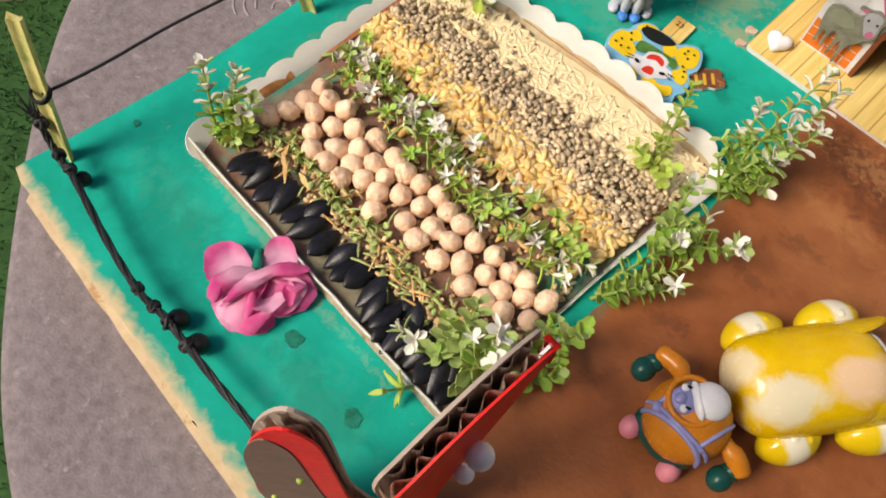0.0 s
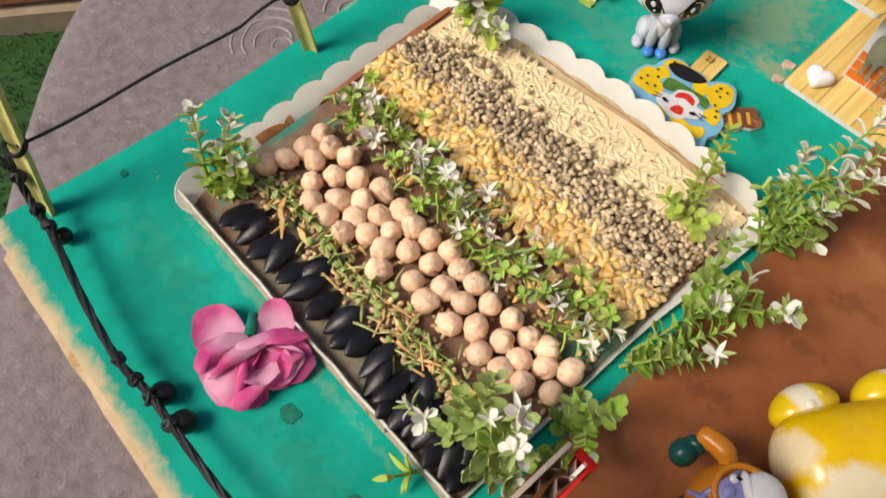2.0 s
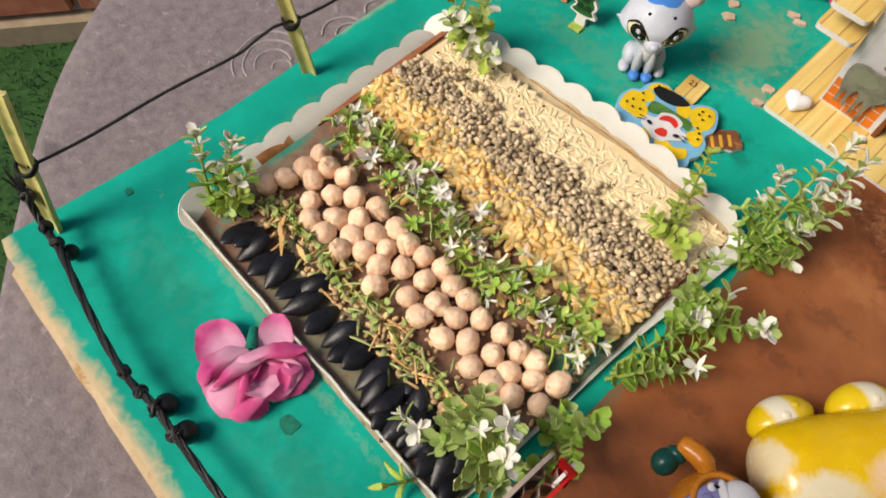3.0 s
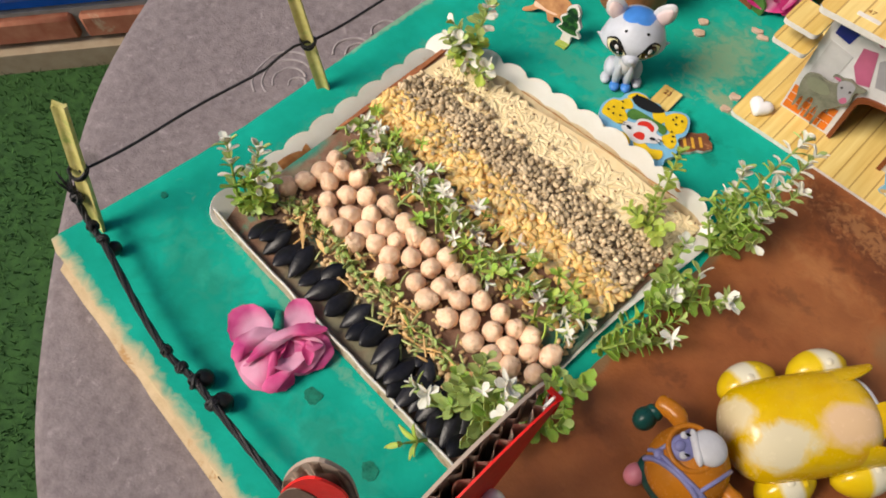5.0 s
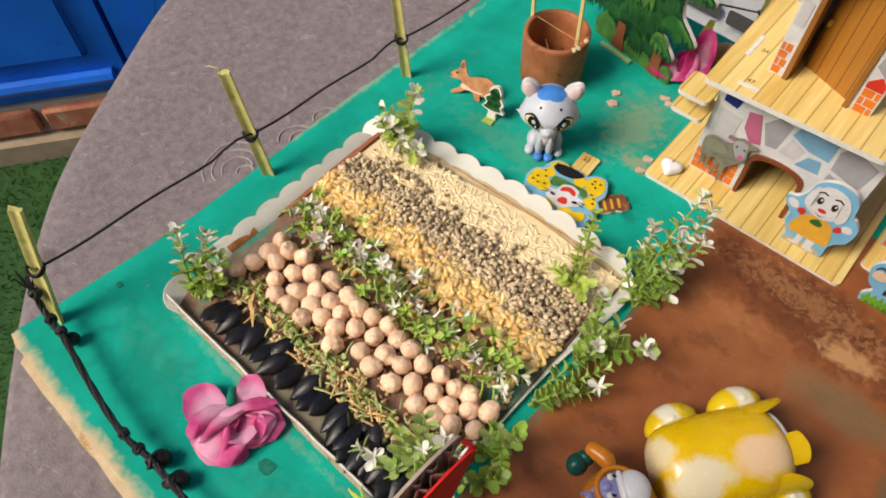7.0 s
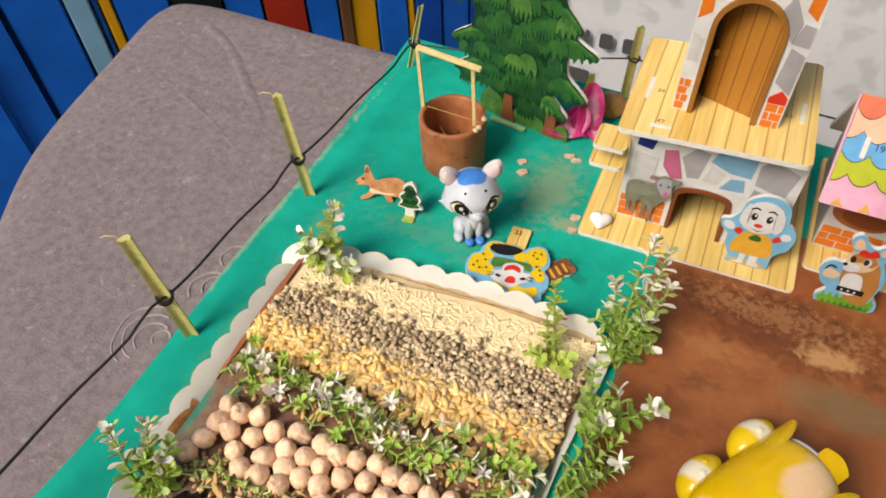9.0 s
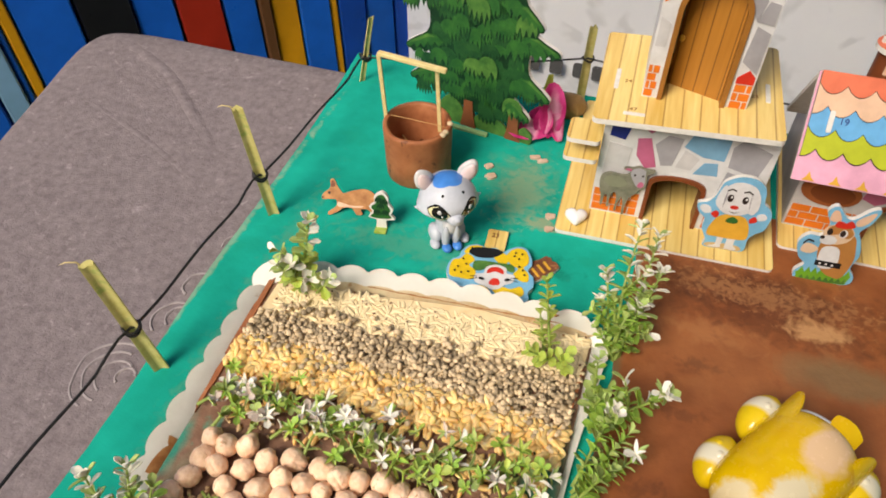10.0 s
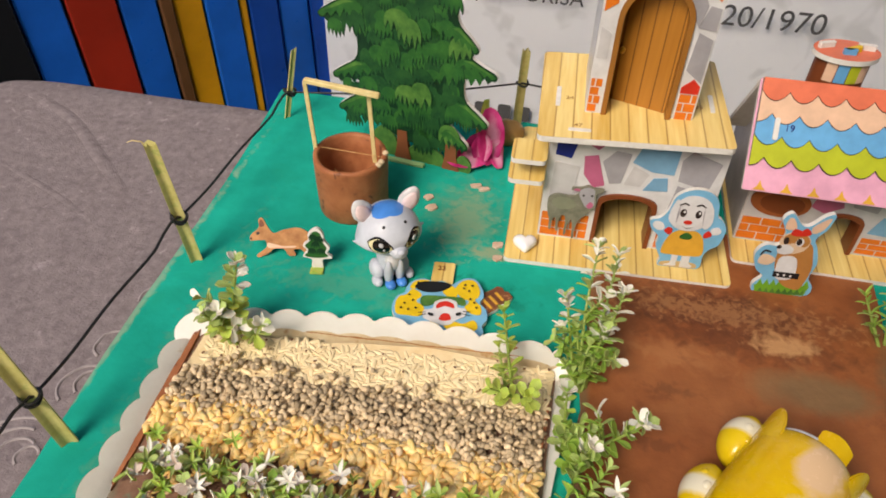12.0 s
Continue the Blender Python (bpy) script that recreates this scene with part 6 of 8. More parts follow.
# deer lying by the fence
cutout("deer_cutout", upright(0.0560, 0.2742, 0.0005, 16, 38), S(mm([(-17, 9), (-16.5, 12), (-12.5, 15.5), (-12.5, 19.5), (-10.5, 20.5), (-8, 16), (-5, 12.5), (0, 14), (7, 15), (12, 13), (14, 9), (13, 4.5), (14.5, 1.5), (12, 0.5), (9, 3.5), (5, 3.5), (6, 0.8), (2.5, 0.5), (0, 4), (-5, 4.2), (-8, 2), (-13, 0), (-13.5, 1.8), (-9, 5), (-9, 8.5), (-12, 9)]), 4),
       [("print_peach", S(mm([(-8, 5), (-8, 7.5), (-4, 6.5), (0, 5.5), (6, 5.5), (5, 4.5), (-3, 4.6)]), 3)), ("print_brown", S(mm([(-12, 16), (-11.8, 19), (-10.6, 19.6), (-9.5, 16.5)]), 3)), ("print_dark", ellipse(-0.0130, 0.0126, 0.0009, 0.0008, 10)), ("print_dark", ellipse(-0.0166, 0.0100, 0.0006, 0.0006, 10))], "brown printed deer cut-out lying on the board", "cut-out", rim="deer_print", thick=0.0012, edge="print_brown")
mt = cutout("small_tree_cutout", upright(0.0755, 0.2705, 0.0005, 10, 12), S(mm([(-2.5, 5), (-7, 6.5), (-4.5, 10), (-6.5, 13), (-3.5, 16), (-3.5, 20), (1, 23), (4, 20), (4.5, 16), (7, 12), (5.5, 9), (8, 6), (3, 5), (3, 0), (-2.5, 0)]), 3),
            [("print_leaf", S(mm([(-6, 7), (-3.5, 10), (-5.5, 13), (-2.5, 16), (-2.5, 19.5), (0.5, 21.5), (3, 19.5), (3.5, 15.5), (5.5, 12), (4.5, 9.3), (6, 7), (0, 6)]), 3))] + [("print_leafdark", mm(fan(x, y, 2.2, 3.2, 4, x))) for x, y in ((-2, 10), (2.5, 10), (0, 14), (-1, 18), (2, 17))], "small green tree cut-out with white edge", "cut-out", rim="white")
bm = bmesh.new()
box(bm, -0.0030, 0.0035, -0.0015, 0.0045, 0.0, 0.0012)
part("foot", bm, "leafy", mt, "folded light green foot tab", at=pose(0, 0.0002, 0.0002, 90), smooth=False)

# ---- grey toy animal figurine ----
bm = bmesh.new()
GREY, BLUE, EAR, WHITE, IRIS, BLACK = range(6)


def head_ink(p):
    a = math.atan2(p.x, -p.y)
    edge_ = 0.46 + 0.07 * abs(math.sin(a * 2.0 + 0.4))
    for s in (-1, 1):
        du = math.degrees(math.atan2(s * p.x, -p.y)) - 35
        dv = math.degrees(math.asin(max(-1.0, min(1.0, p.z)))) - 3 - 0.22 * du
        for ink_, w, h, cu, cv in ((BLACK, 16.5, 16.0, -2.0, 1.5), (IRIS, 23.5, 17.5, 0, 0), (BLACK, 26.5, 21.5, 0, 0.8)):
            a, b = (du - cu) / w, (dv - cv) / h
            if (a * a + b * b < 1 if cu else abs(b) < (1 - abs(a) ** 2.2) and abs(a) < 1):
                return ink_
    return BLUE if p.z > 0.45 and math.hypot(p.x / 1.15, (p.y - 0.02) / 0.9) < edge_ else GREY


def head_shape(p):
    brow = 0.05 * math.exp(-((p.z - 0.25) / 0.25) ** 2) * max(0, -p.y)
    cheek = 0.10 * math.exp(-((p.z + 0.22) / 0.16) ** 2) * abs(p.x) ** 3
    jaw = 1.0 - 0.42 * max(0, -p.z - 0.25)
    return Vector((p.x * (1.0 - 0.10 * max(0, p.z)) * (jaw + cheek), p.y * (1 - 0.10 * max(0, -p.z) + brow), p.z * (0.92 if p.z > 0 else 0.86)))


HC, HR = Vector((0, 0, 0.0330)), (0.0160, 0.0150, 0.0156)


def on_head(az, el, out=0.0):
    """A point on the head: degrees from straight ahead to its left, and up."""
    d = Vector((math.sin(radians(az)) * math.cos(radians(el)), -math.cos(radians(az)) * math.cos(radians(el)), math.sin(radians(el))))
    q = head_shape(d)
    return HC + Vector((q.x * HR[0], q.y * HR[1], q.z * HR[2])) * (1 + out)


ball(bm, HC, HR, mi=head_ink, u=264, v=168, shape=head_shape)
ball(bm, (0, -0.0136, 0.0298), (0.0046, 0.0050, 0.0038), mi=GREY)
ball(bm, (0, -0.0174, 0.0316), (0.0023, 0.0019, 0.0018), mi=GREY)
for s in (-1, 1):
    ball(bm, (s * 0.0150, 0.000, 0.0295), (0.0042, 0.0022, 0.0024), mi=GREY, turn=(0, s * -22, 0), shape=lambda p: Vector((p.x, p.y * (1 - 0.75 * max(0, p.x * s)), p.z * (1 - 0.75 * max(0, p.x * s)))))
    ball(bm, (s * 0.0122, 0.0030, 0.0460), (0.0054, 0.0023, 0.0080), mi=WHITE, turn=(0, s * 26, s * -12), shape=lambda p: Vector((p.x * (1 - 0.22 * max(0, p.z)), p.y, p.z)))
    ball(bm, (s * 0.0121, 0.0012, 0.0457), (0.0039, 0.0017, 0.0061), mi=EAR, turn=(0, s * 26, s * -12), shape=lambda p: Vector((p.x * (1 - 0.22 * max(0, p.z)), p.y, p.z)))
    az = s * 34
    ball(bm, on_head(az - s * 1, 9, 0.004), (0.0013, 0.0004, 0.0014), mi=WHITE, u=10, v=8, turn=(0, 0, az))
    ball(bm, on_head(az - s * 7, -3, 0.004), (0.0006, 0.0003, 0.0006), mi=WHITE, u=8, v=6, turn=(0, 0, az))
    ball(bm, (s * 0.0030, -0.0058, 0.0085), (0.0025, 0.0029, 0.0090), mi=GREY, turn=(8, 0, 0))
    ball(bm, (s * 0.0031, -0.0080, 0.0020), (0.0028, 0.0037, 0.0020), mi=BLUE)
    ball(bm, (s * 0.0068, 0.0025, 0.0056), (0.0038, 0.0062, 0.0054), mi=GREY)
    ball(bm, (s * 0.0086, -0.0030, 0.0022), (0.0028, 0.0042, 0.0022), mi=GREY)
    ball(bm, on_head(s * 31, 44, -0.01), (0.0009, 0.0007, 0.0010), mi=BLACK, u=10, v=8)
ball(bm, (0, 0.002, 0.0120), (0.0064, 0.0066, 0.0130), mi=GREY)
ball(bm, (0, -0.0042, 0.0150), (0.0042, 0.0042, 0.0060), mi=WHITE)
ball(bm, (0.004, 0.0125, 0.0050), (0.0040, 0.0050, 0.0040), mi=GREY)
solid("animal_figurine", bm, ["toy_grey", "toy_blue", "toy_ear", "toy_white", "toy_iris", "toy_black"], "grey-blue plastic big-eyed animal figurine sitting on the board", "figurine", pose(0.1135, 0.2745, 0, 0, 0, 36) @ Matrix.Scale(0.96, 4), angle=75)

# flat foam plaque with colour blobs, and two puzzle pieces under it
spots = ((-19, -2), (-17, 3.5), (-15, 0), (-20.5, -5), (-13.5, -5), (-17, -6), (10, 10.5), (12, 6.5), (13.5, 10), (14.5, -1), (15.5, -4), (9.5, 8), (12.5, 1), (-13, 10.8))
cutout("foam_plaque", pose(0.1447, 0.2588, 0.0046, 2, 0, 11), S(mm([(-23.5, -9), (-25, -3), (-23, 3), (-19.5, 5.5), (-18.5, 9.5), (-15.5, 13.5), (-10.5, 15), (-5.5, 13.2), (-1, 13.6), (3.4, 11.4), (6.5, 13.8), (11, 16), (15.5, 15), (18.5, 9), (19, 4), (17.2, 0), (20, -4), (20.5, -10), (18, -14), (18.5, -18.5), (14, -22), (8.5, -22), (4, -19.8), (-1, -20.8), (-6, -19.5), (-10, -15.8), (-15, -14.8), (-20, -13)]), 4),
        [("print_yellow", S(mm([(-22.5, -8), (-23.5, -2.5), (-22, 2.6), (-18.5, 4), (-16, 7.6), (-12.5, 6.2), (-11, 3.2), (-13.5, 0), (-10, -3), (-9.5, -7), (-12, -9.5), (-17.5, -9)]), 4)), ("print_yellow", S(mm([(-17, 8.6), (-15, 12.6), (-11, 14), (-7, 13), (-10, 10.2), (-14.5, 8)]), 4)), ("print_yellow", S(mm([(5.4, 7.5), (7, 12), (11, 14.6), (15, 13.6), (17.2, 8.4), (16.8, 4), (14.8, 1.4), (17.6, -2.4), (17.4, -7.4), (13, -7), (9.8, -3.6), (12, 0.6), (8.6, 2.6)]), 4)), ("print_yellow", S(mm([(-1, 6.5), (2.5, 10.8), (6.4, 7), (5.6, 2.8), (2.6, 2.6)]), 4))] + [
         ("print_yellow", S(mm([(-10.5, -14.5), (-7, -12.6), (-3, -14), (-1, -17), (-5, -18.4), (-9, -17.4)]), 4)), ("print_yellow", S(mm([(0, -14.5), (5, -12.4), (9, -13.4), (14, -11.2), (16, -14.5), (14.6, -17.4), (8.6, -18.2), (3, -17.6)]), 4)), ("print_leaflight", S(mm([(-11, 2.6), (-6, 3.6), (0, 3.2), (5, 3.0), (9.4, 2.2), (9.6, -2.6), (0, 0.5), (-7, -3), (-11, -2.6)]), 4))] + [
         ("print_black", S(mm([(-14.5, 8.6), (-12.4, 11.8), (-6.3, 12.8), (0.2, 12.2), (3.4, 10.4), (0.2, 7.2), (-4, 5.8), (-10, 5.8)]), 4)), ("print_white", S(mm([(-9.5, -10.6), (-9.6, -6), (-5.4, -4.6), (-4.4, -0.6), (0.8, 1.6), (5.8, 0), (6.6, -3.6), (10.6, -4.6), (10, -9), (6, -11.4), (3, -14.2), (-1, -14.8), (-5, -13)]), 4))] + [
         ("print_red", S(mm([(-3.6, -4.8), (-3, -1.6), (0.6, 0), (4.2, -1.4), (4.8, -4.4), (0.6, -3.2)]), 4)), ("print_red", S(mm([(-2.2, -11.4), (-1, -8.4), (0.8, -7.6), (2.6, -8.2), (3.4, -11.2), (0.6, -12.2)]), 4))]
        + [("print_black", ellipse(x / 1000, y / 1000, 0.0006, 0.0006, 8)) for x, y in spots] + [("print_black", ellipse(x / 1000, y / 1000, 0.0015, 0.0009, 10, tw)) for x, y, tw in ((-6.2, -9.2, -20), (7.0, -8.6, 20))]
        + [("print_black", mm([(x0, y0), (x1, y1), (x1, y1 + 0.35), (x0, y0 + 0.35)])) for x0, y0, x1, y1 in ((-12, -8.6, -8.5, -8.2), (-12, -10.6, -8.4, -9.4), (9.2, -7.4, 12.6, -7.4), (9.0, -8.8, 12.4, -9.8))],
        "flat pale blue foam plaque with yellow, red and black blobs", "plaque", thick=0.0030)
for nm, x, y, yaw, pm, lab in (("puzzle_piece", 0.1395, 0.2800, 6, "plank", "wood-print board puzzle piece on the green board"), ("dark_puzzle_piece", 0.1675, 0.2685, -35, "soildark", "dark brown printed puzzle piece on the green board")):
    root = thing(nm, pose(x, y, 0.0004, 0, 0, yaw), lab, "puzzle piece")
    bm = bmesh.new()
    pts = rounded(-0.0055, 0.0055, -0.008, 0.008, 0.001) if nm == "puzzle_piece" else mm([(-5.5, -7), (-3, -8), (-1.5, -6.8), (0.5, -8.8), (2.5, -7.4), (5, -9), (5.6, -3), (4.8, 0), (6, 3), (5.2, 7.8), (1.5, 8.8), (-0.5, 7.6), (-2.5, 8.6), (-5, 7.5), (-5.2, 3), (-6.2, 0)])
    slab(bm, pts, 0.0, 0.0018, top=0, side=1)
    part("board", bm, [pm, "white"], root, smooth=False)
    if nm == "puzzle_piece":
        letters("number", "23", 0.0042, "print_brown", root, pose(-0.001, 0.0035, 0.00195, 0, 0, 0))
    else:
        bm = bmesh.new()
        for i in range(3):
            patch(bm, mm([(-3.5 + i * 0.4, -5 + i * 4), (3.5, -6 + i * 4), (3.8, -4.6 + i * 4), (-3 + i * 0.3, -3.6 + i * 4)]), 0.0018, Matrix(), 0, 0.0002)
        part("stripe_print", bm, "print_gold", root, "tan printed stripes", smooth=False)

# heart bead on the house deck
bm = bmesh.new()
HEART = smooth_loop(mm([(0, -7), (-4.2, -3.2), (-7, 0.6), (-7, 4), (-4.4, 6), (-1.6, 5.2), (0, 2.8), (1.6, 5.2), (4.4, 6), (7, 4), (7, 0.6), (4.2, -3.2)]), 4)
rings = [[bm.verts.new((p.x * k, p.y * k, z)) for p in HEART] for k, z in ((0.72, 0.0), (0.92, 0.0009), (1.0, 0.0026), (0.95, 0.0043), (0.80, 0.0057), (0.52, 0.0066), (0.2, 0.0069))]
for a, b in zip(rings, rings[1:]):
    for k in range(len(HEART)):
        bm.faces.new((a[k], a[(k + 1) % len(HEART)], b[(k + 1) % len(HEART)], b[k]))
bm.faces.new(rings[0][::-1]), bm.faces.new(rings[-1])
bmesh.ops.recalc_face_normals(bm, faces=bm.faces[:])
solid("heart_bead", bm, "pearl", "glossy white heart-shaped bead on the wooden deck", "bead", pose(0.1768, 0.3088, 0.0030, 0, 0, 8) @ Matrix.Scale(0.86, 4), angle=80)

# ---- printed board farmhouse ----
HOUSE = pose(0.1672, 0.2980, 0, 0, 0, 3.0)
house = thing("toy_house", HOUSE, "two-storey slot-together board toy house with printed stones and plank decks", "toy house")
bm = bmesh.new()
slab(bm, rounded(0, 0.1147, 0, 0.125, 0.003), 0.0004, 0.0030, top=0, side=1)
part("deck", bm, ["plank", "white"], house, "yellow plank-printed base board", smooth=False)
FW = 0.0215
m4 = upright(0, FW, 0)


def arch(x0, x1, y0, y1, n=10, square=0.0):
    """The loop of an opening with a rounded top; square: how flat the top is."""
    cx, r = (x0 + x1) / 2, (x1 - x0) / 2
    rise = r * (1 - square)
    return [(x0, y0)] + [(cx - r * math.cos(math.pi * i / n), y1 - rise + rise * math.sin(math.pi * i / n) ** (1 if square == 0 else 0.6)) for i in range(n + 1)] + [(x1, y0)]


def wall_with_door(bm, x0, x1, y0, y1, op, z0, z1, m, top, side):
    """An upright board from x0 to x1 with a doorway whose loop starts and ends on the lower edge."""
    pts = [(x0, y0)] + op + [(x1, y0), (x1, y1), (x0, y1)]
    return slab(bm, pts, z0, z1, m, top, side)


low_op = arch(0.0435, 0.0735, 0.003, 0.0365, 12, 0.45)
bm = bmesh.new()
wall_with_door(bm, 0.0160, 0.1000, 0.003, 0.0676, low_op, -0.0026, 0.0, m4, 0, 1)
lowwall = part("lower_wall", bm, ["print_white", "white"], house, "pale wall with printed stones", smooth=False)
bm = bmesh.new()
inner = [(x + (0.0022 if x < 0.0585 else -0.0022), y - (0.0022 if y > 0.03 else 0)) for x, y in low_op]
slab(bm, low_op + inner[::-1], -0.012, 0.0012, m4)
part("door_surround", bm, "print_brown", lowwall, "dark brown arched surround", smooth=False)
stones = [("print_navy", [(0.0195, 0.0560), (0.0275, 0.0545), (0.0300, 0.0655), (0.0200, 0.0658)]), ("print_rose", [(0.0345, 0.0460), (0.0400, 0.0385), (0.0455, 0.0405), (0.0400, 0.0580), (0.0335, 0.0565)]), ("print_rose", [(0.0335, 0.0645), (0.0395, 0.0610), (0.0440, 0.0655)]),
          ("print_grey", [(0.0425, 0.0545), (0.0475, 0.0420), (0.0530, 0.0430), (0.0555, 0.0605), (0.0480, 0.0615)]), ("print_lightgrey", [(0.0545, 0.0425), (0.0625, 0.0420), (0.0655, 0.0500), (0.0575, 0.0540)]), ("print_blue", [(0.0565, 0.0560), (0.0665, 0.0515), (0.0770, 0.0510), (0.0775, 0.0660), (0.0600, 0.0660)]),
          ("print_blue", [(0.0640, 0.0400), (0.0760, 0.0410), (0.0745, 0.0490), (0.0680, 0.0480)]), ("print_grey", [(0.0795, 0.0480), (0.0945, 0.0440), (0.0975, 0.0600), (0.0830, 0.0655), (0.0790, 0.0600)]), ("print_grey", [(0.0780, 0.0280), (0.0960, 0.0260), (0.0965, 0.0410), (0.0800, 0.0450)]), ("print_lightgrey", [(0.0190, 0.0250), (0.0300, 0.0240), (0.0320, 0.0500), (0.0200, 0.0520)])]
bm = bmesh.new()
inks = []
for nm, pts in stones:
    if nm not in inks:
        inks.append(nm)
    patch(bm, S(pts, 1), 0.00005, m4, inks.index(nm), 0.0003)
part("stone_print", bm, inks, lowwall, "printed grey, blue and rose stones", smooth=False)


def bricks(parent, x0, x1, y0, y1, m, rows_, w=0.010):
    h = (y1 - y0) / rows_
    for r in range(rows_):
        x = x0 - (w * 0.5 if r % 2 else 0.0)
        while x < x1 - 0.001:
            a, b = max(x, x0), min(x + w - 0.0007, x1)
            if b - a > 0.0015:
                bm = bmesh.new()
                patch(bm, [(a, y0 + r * h + 0.0003), (b, y0 + r * h + 0.0003), (b, y0 + (r + 1) * h - 0.0003), (a, y0 + (r + 1) * h - 0.0003)], 0.00005, m, 0, 0.0002)
                part("brick", bm, "print_orange", parent, smooth=False)
            x += w


bricks(lowwall, 0.0170, 0.0410, 0.0040, 0.0200, m4, 3)
bricks(lowwall, 0.0765, 0.0985, 0.0040, 0.0190, m4, 3)
bm = bmesh.new()
for x in (0.0173, 0.0975):
    slab(bm, [(0, 0.003), (0.062, 0.003), (0.062, 0.0676), (0, 0.0676)], -0.0013, 0.0013, pose(x, FW + 0.0027, 0, 0, 0, 90) @ pose(0, 0, 0, 90), 0, 1, 0)
slab(bm, [(0.0185, 0.003), (0.0965, 0.003), (0.0965, 0.0676), (0.0185, 0.0676)], -0.0026, 0.0, upright(0, FW + 0.066, 0), 0, 1)
part("side_wall", bm, ["plankside", "white"], house, "brown plank-printed side and back walls", smooth=False)
# the upper floor sits a little askew, open above the front wall
BALCONY = pose(0, 0, 0.0006, 0, -1.7)
bm = bmesh.new()
slab(bm, rounded(0.0118, 0.1005, 0.0085, 0.0905, 0.003), 0.0682, 0.0712, top=0, side=1, m=BALCONY @ pose(0, 0, 0.0015, 0, 0, 1.2))
part("balcony_floor", bm, ["plank", "white"], house, "yellow plank-printed upper floor board", smooth=False)
for x0, x1, y0, y1 in ((0.0185, 0.0207, 0.036, 0.054), (0.0915, 0.0937, 0.040, 0.056), (0.0255, 0.0360, 0.0150, 0.0172)):
    bm = bmesh.new()
    slab(bm, rounded(x0, x1, y0, y1, 0.0006), 0.0720, 0.0731, BALCONY)
    part("slot_tab", bm, "white", house, "pale slot tab", smooth=False)
for txt, x, y in (("47", 0.0300, 0.0200), ("25", 0.0865, 0.0440), ("24", 0.0252, 0.0440)):
    letters("number", txt, 0.0038, "print_frame", house, BALCONY @ pose(x, y, 0.0729), "small printed part number", 0.00005)
# little shelf steps on the outer side
for k, (z, x0) in enumerate(((0.0440, -0.0020), (0.0560, -0.0015))):
    bm = bmesh.new()
    slab(bm, rounded(x0, 0.0155, 0.010, 0.028, 0.0025), z, z + 0.0026, top=0, side=1)
    part("shelf", bm, ["plank", "white"], house, "small plank-printed shelf", smooth=False)
# upper storey
UW = 0.0345
UPPER = Matrix.Translation((0.0037, -0.0022, 0.0027)) @ Matrix.Diagonal((0.92, 1, 1, 1))
m5 = upright(0, UW, 0)
up_op = arch(0.0370, 0.0718, 0.0716, 0.1365, 16)
bm = bmesh.new()
wall_with_door(bm, 0.0290, 0.0830, 0.0716, 0.1760, up_op, -0.0028, 0.0, m5, 0, 1)
upwall = part("upper_wall", bm, ["print_white", "white"], house, "pale upper wall with printed stones", at=UPPER, smooth=False)
bm = bmesh.new()
inner = []
cx, cy = 0.0544, 0.1191
for x, y in up_op:
    inner.append((x + (0.0026 if x < cx else -0.0026), y) if y < cy else (cx + (x - cx) * 0.85, cy + (y - cy) * 0.85))
slab(bm, up_op + inner[::-1], -0.010, 0.0014, m5)
part("door_frame", bm, "print_frame", upwall, "brown arched door frame", smooth=False)
bm = bmesh.new()
slab(bm, inner, -0.0026, 0.0, Matrix(), 0, 1)
d_at = upright(0.0692, UW + 0.004, 0, -21) @ Matrix.Translation((-0.0692, 0, 0))
dr = part("house_door", bm, ["door", "print_brown"], upwall, "orange-brown boarded door standing ajar", at=d_at, smooth=False)
bm = bmesh.new()
ball(bm, (0.0418, 0.0985, 0.0012), (0.0016, 0.0019, 0.0014), u=12, v=8)
part("knob", bm, "print_gold", dr, "round golden knob")
ups = [("print_grey", [(0.0735, 0.098), (0.0820, 0.092), (0.0822, 0.113), (0.0750, 0.116)]), ("print_grey", [(0.0650, 0.131), (0.0740, 0.118), (0.0760, 0.128), (0.0690, 0.140)]), ("print_lightgrey", [(0.0300, 0.100), (0.0352, 0.100), (0.0355, 0.112), (0.0302, 0.115)]), ("print_red", [(0.0735, 0.0895), (0.0785, 0.0940), (0.0822, 0.0905), (0.0822, 0.0865), (0.0735, 0.0865)]),
       ("print_orange", [(0.0300, 0.122), (0.0360, 0.126), (0.0350, 0.138), (0.0300, 0.135)]), ("print_orange", [(0.0755, 0.134), (0.0810, 0.130), (0.0818, 0.146), (0.0765, 0.148)]), ("print_blue", [(0.0360, 0.137), (0.0600, 0.140), (0.0570, 0.152), (0.0380, 0.156)]), ("print_navy", [(0.0680, 0.152), (0.0815, 0.156), (0.0815, 0.168), (0.0700, 0.166)]), ("print_grey", [(0.0740, 0.118), (0.0822, 0.117), (0.0822, 0.127), (0.0770, 0.128)])]
bm = bmesh.new()
inks = []
for nm, pts in ups:
    if nm not in inks:
        inks.append(nm)
    patch(bm, pts, 0.00005, m5, inks.index(nm), 0.0003)
part("stone_print", bm, inks, upwall, "printed stones in grey, red, orange and blue", smooth=False)
bricks(upwall, 0.0738, 0.0822, 0.0722, 0.0862, m5, 3, 0.0062)
bricks(upwall, 0.0297, 0.0352, 0.0722, 0.0900, m5, 4, 0.0050)
bm = bmesh.new()
for x in (0.0303, 0.0817):
    slab(bm, [(0, 0.0716), (0.040, 0.0716), (0.040, 0.176), (0, 0.176)], -0.0013, 0.0013, pose(x, UW + 0.0029, 0, 0, 0, 90) @ pose(0, 0, 0, 90), 0, 1, 0)
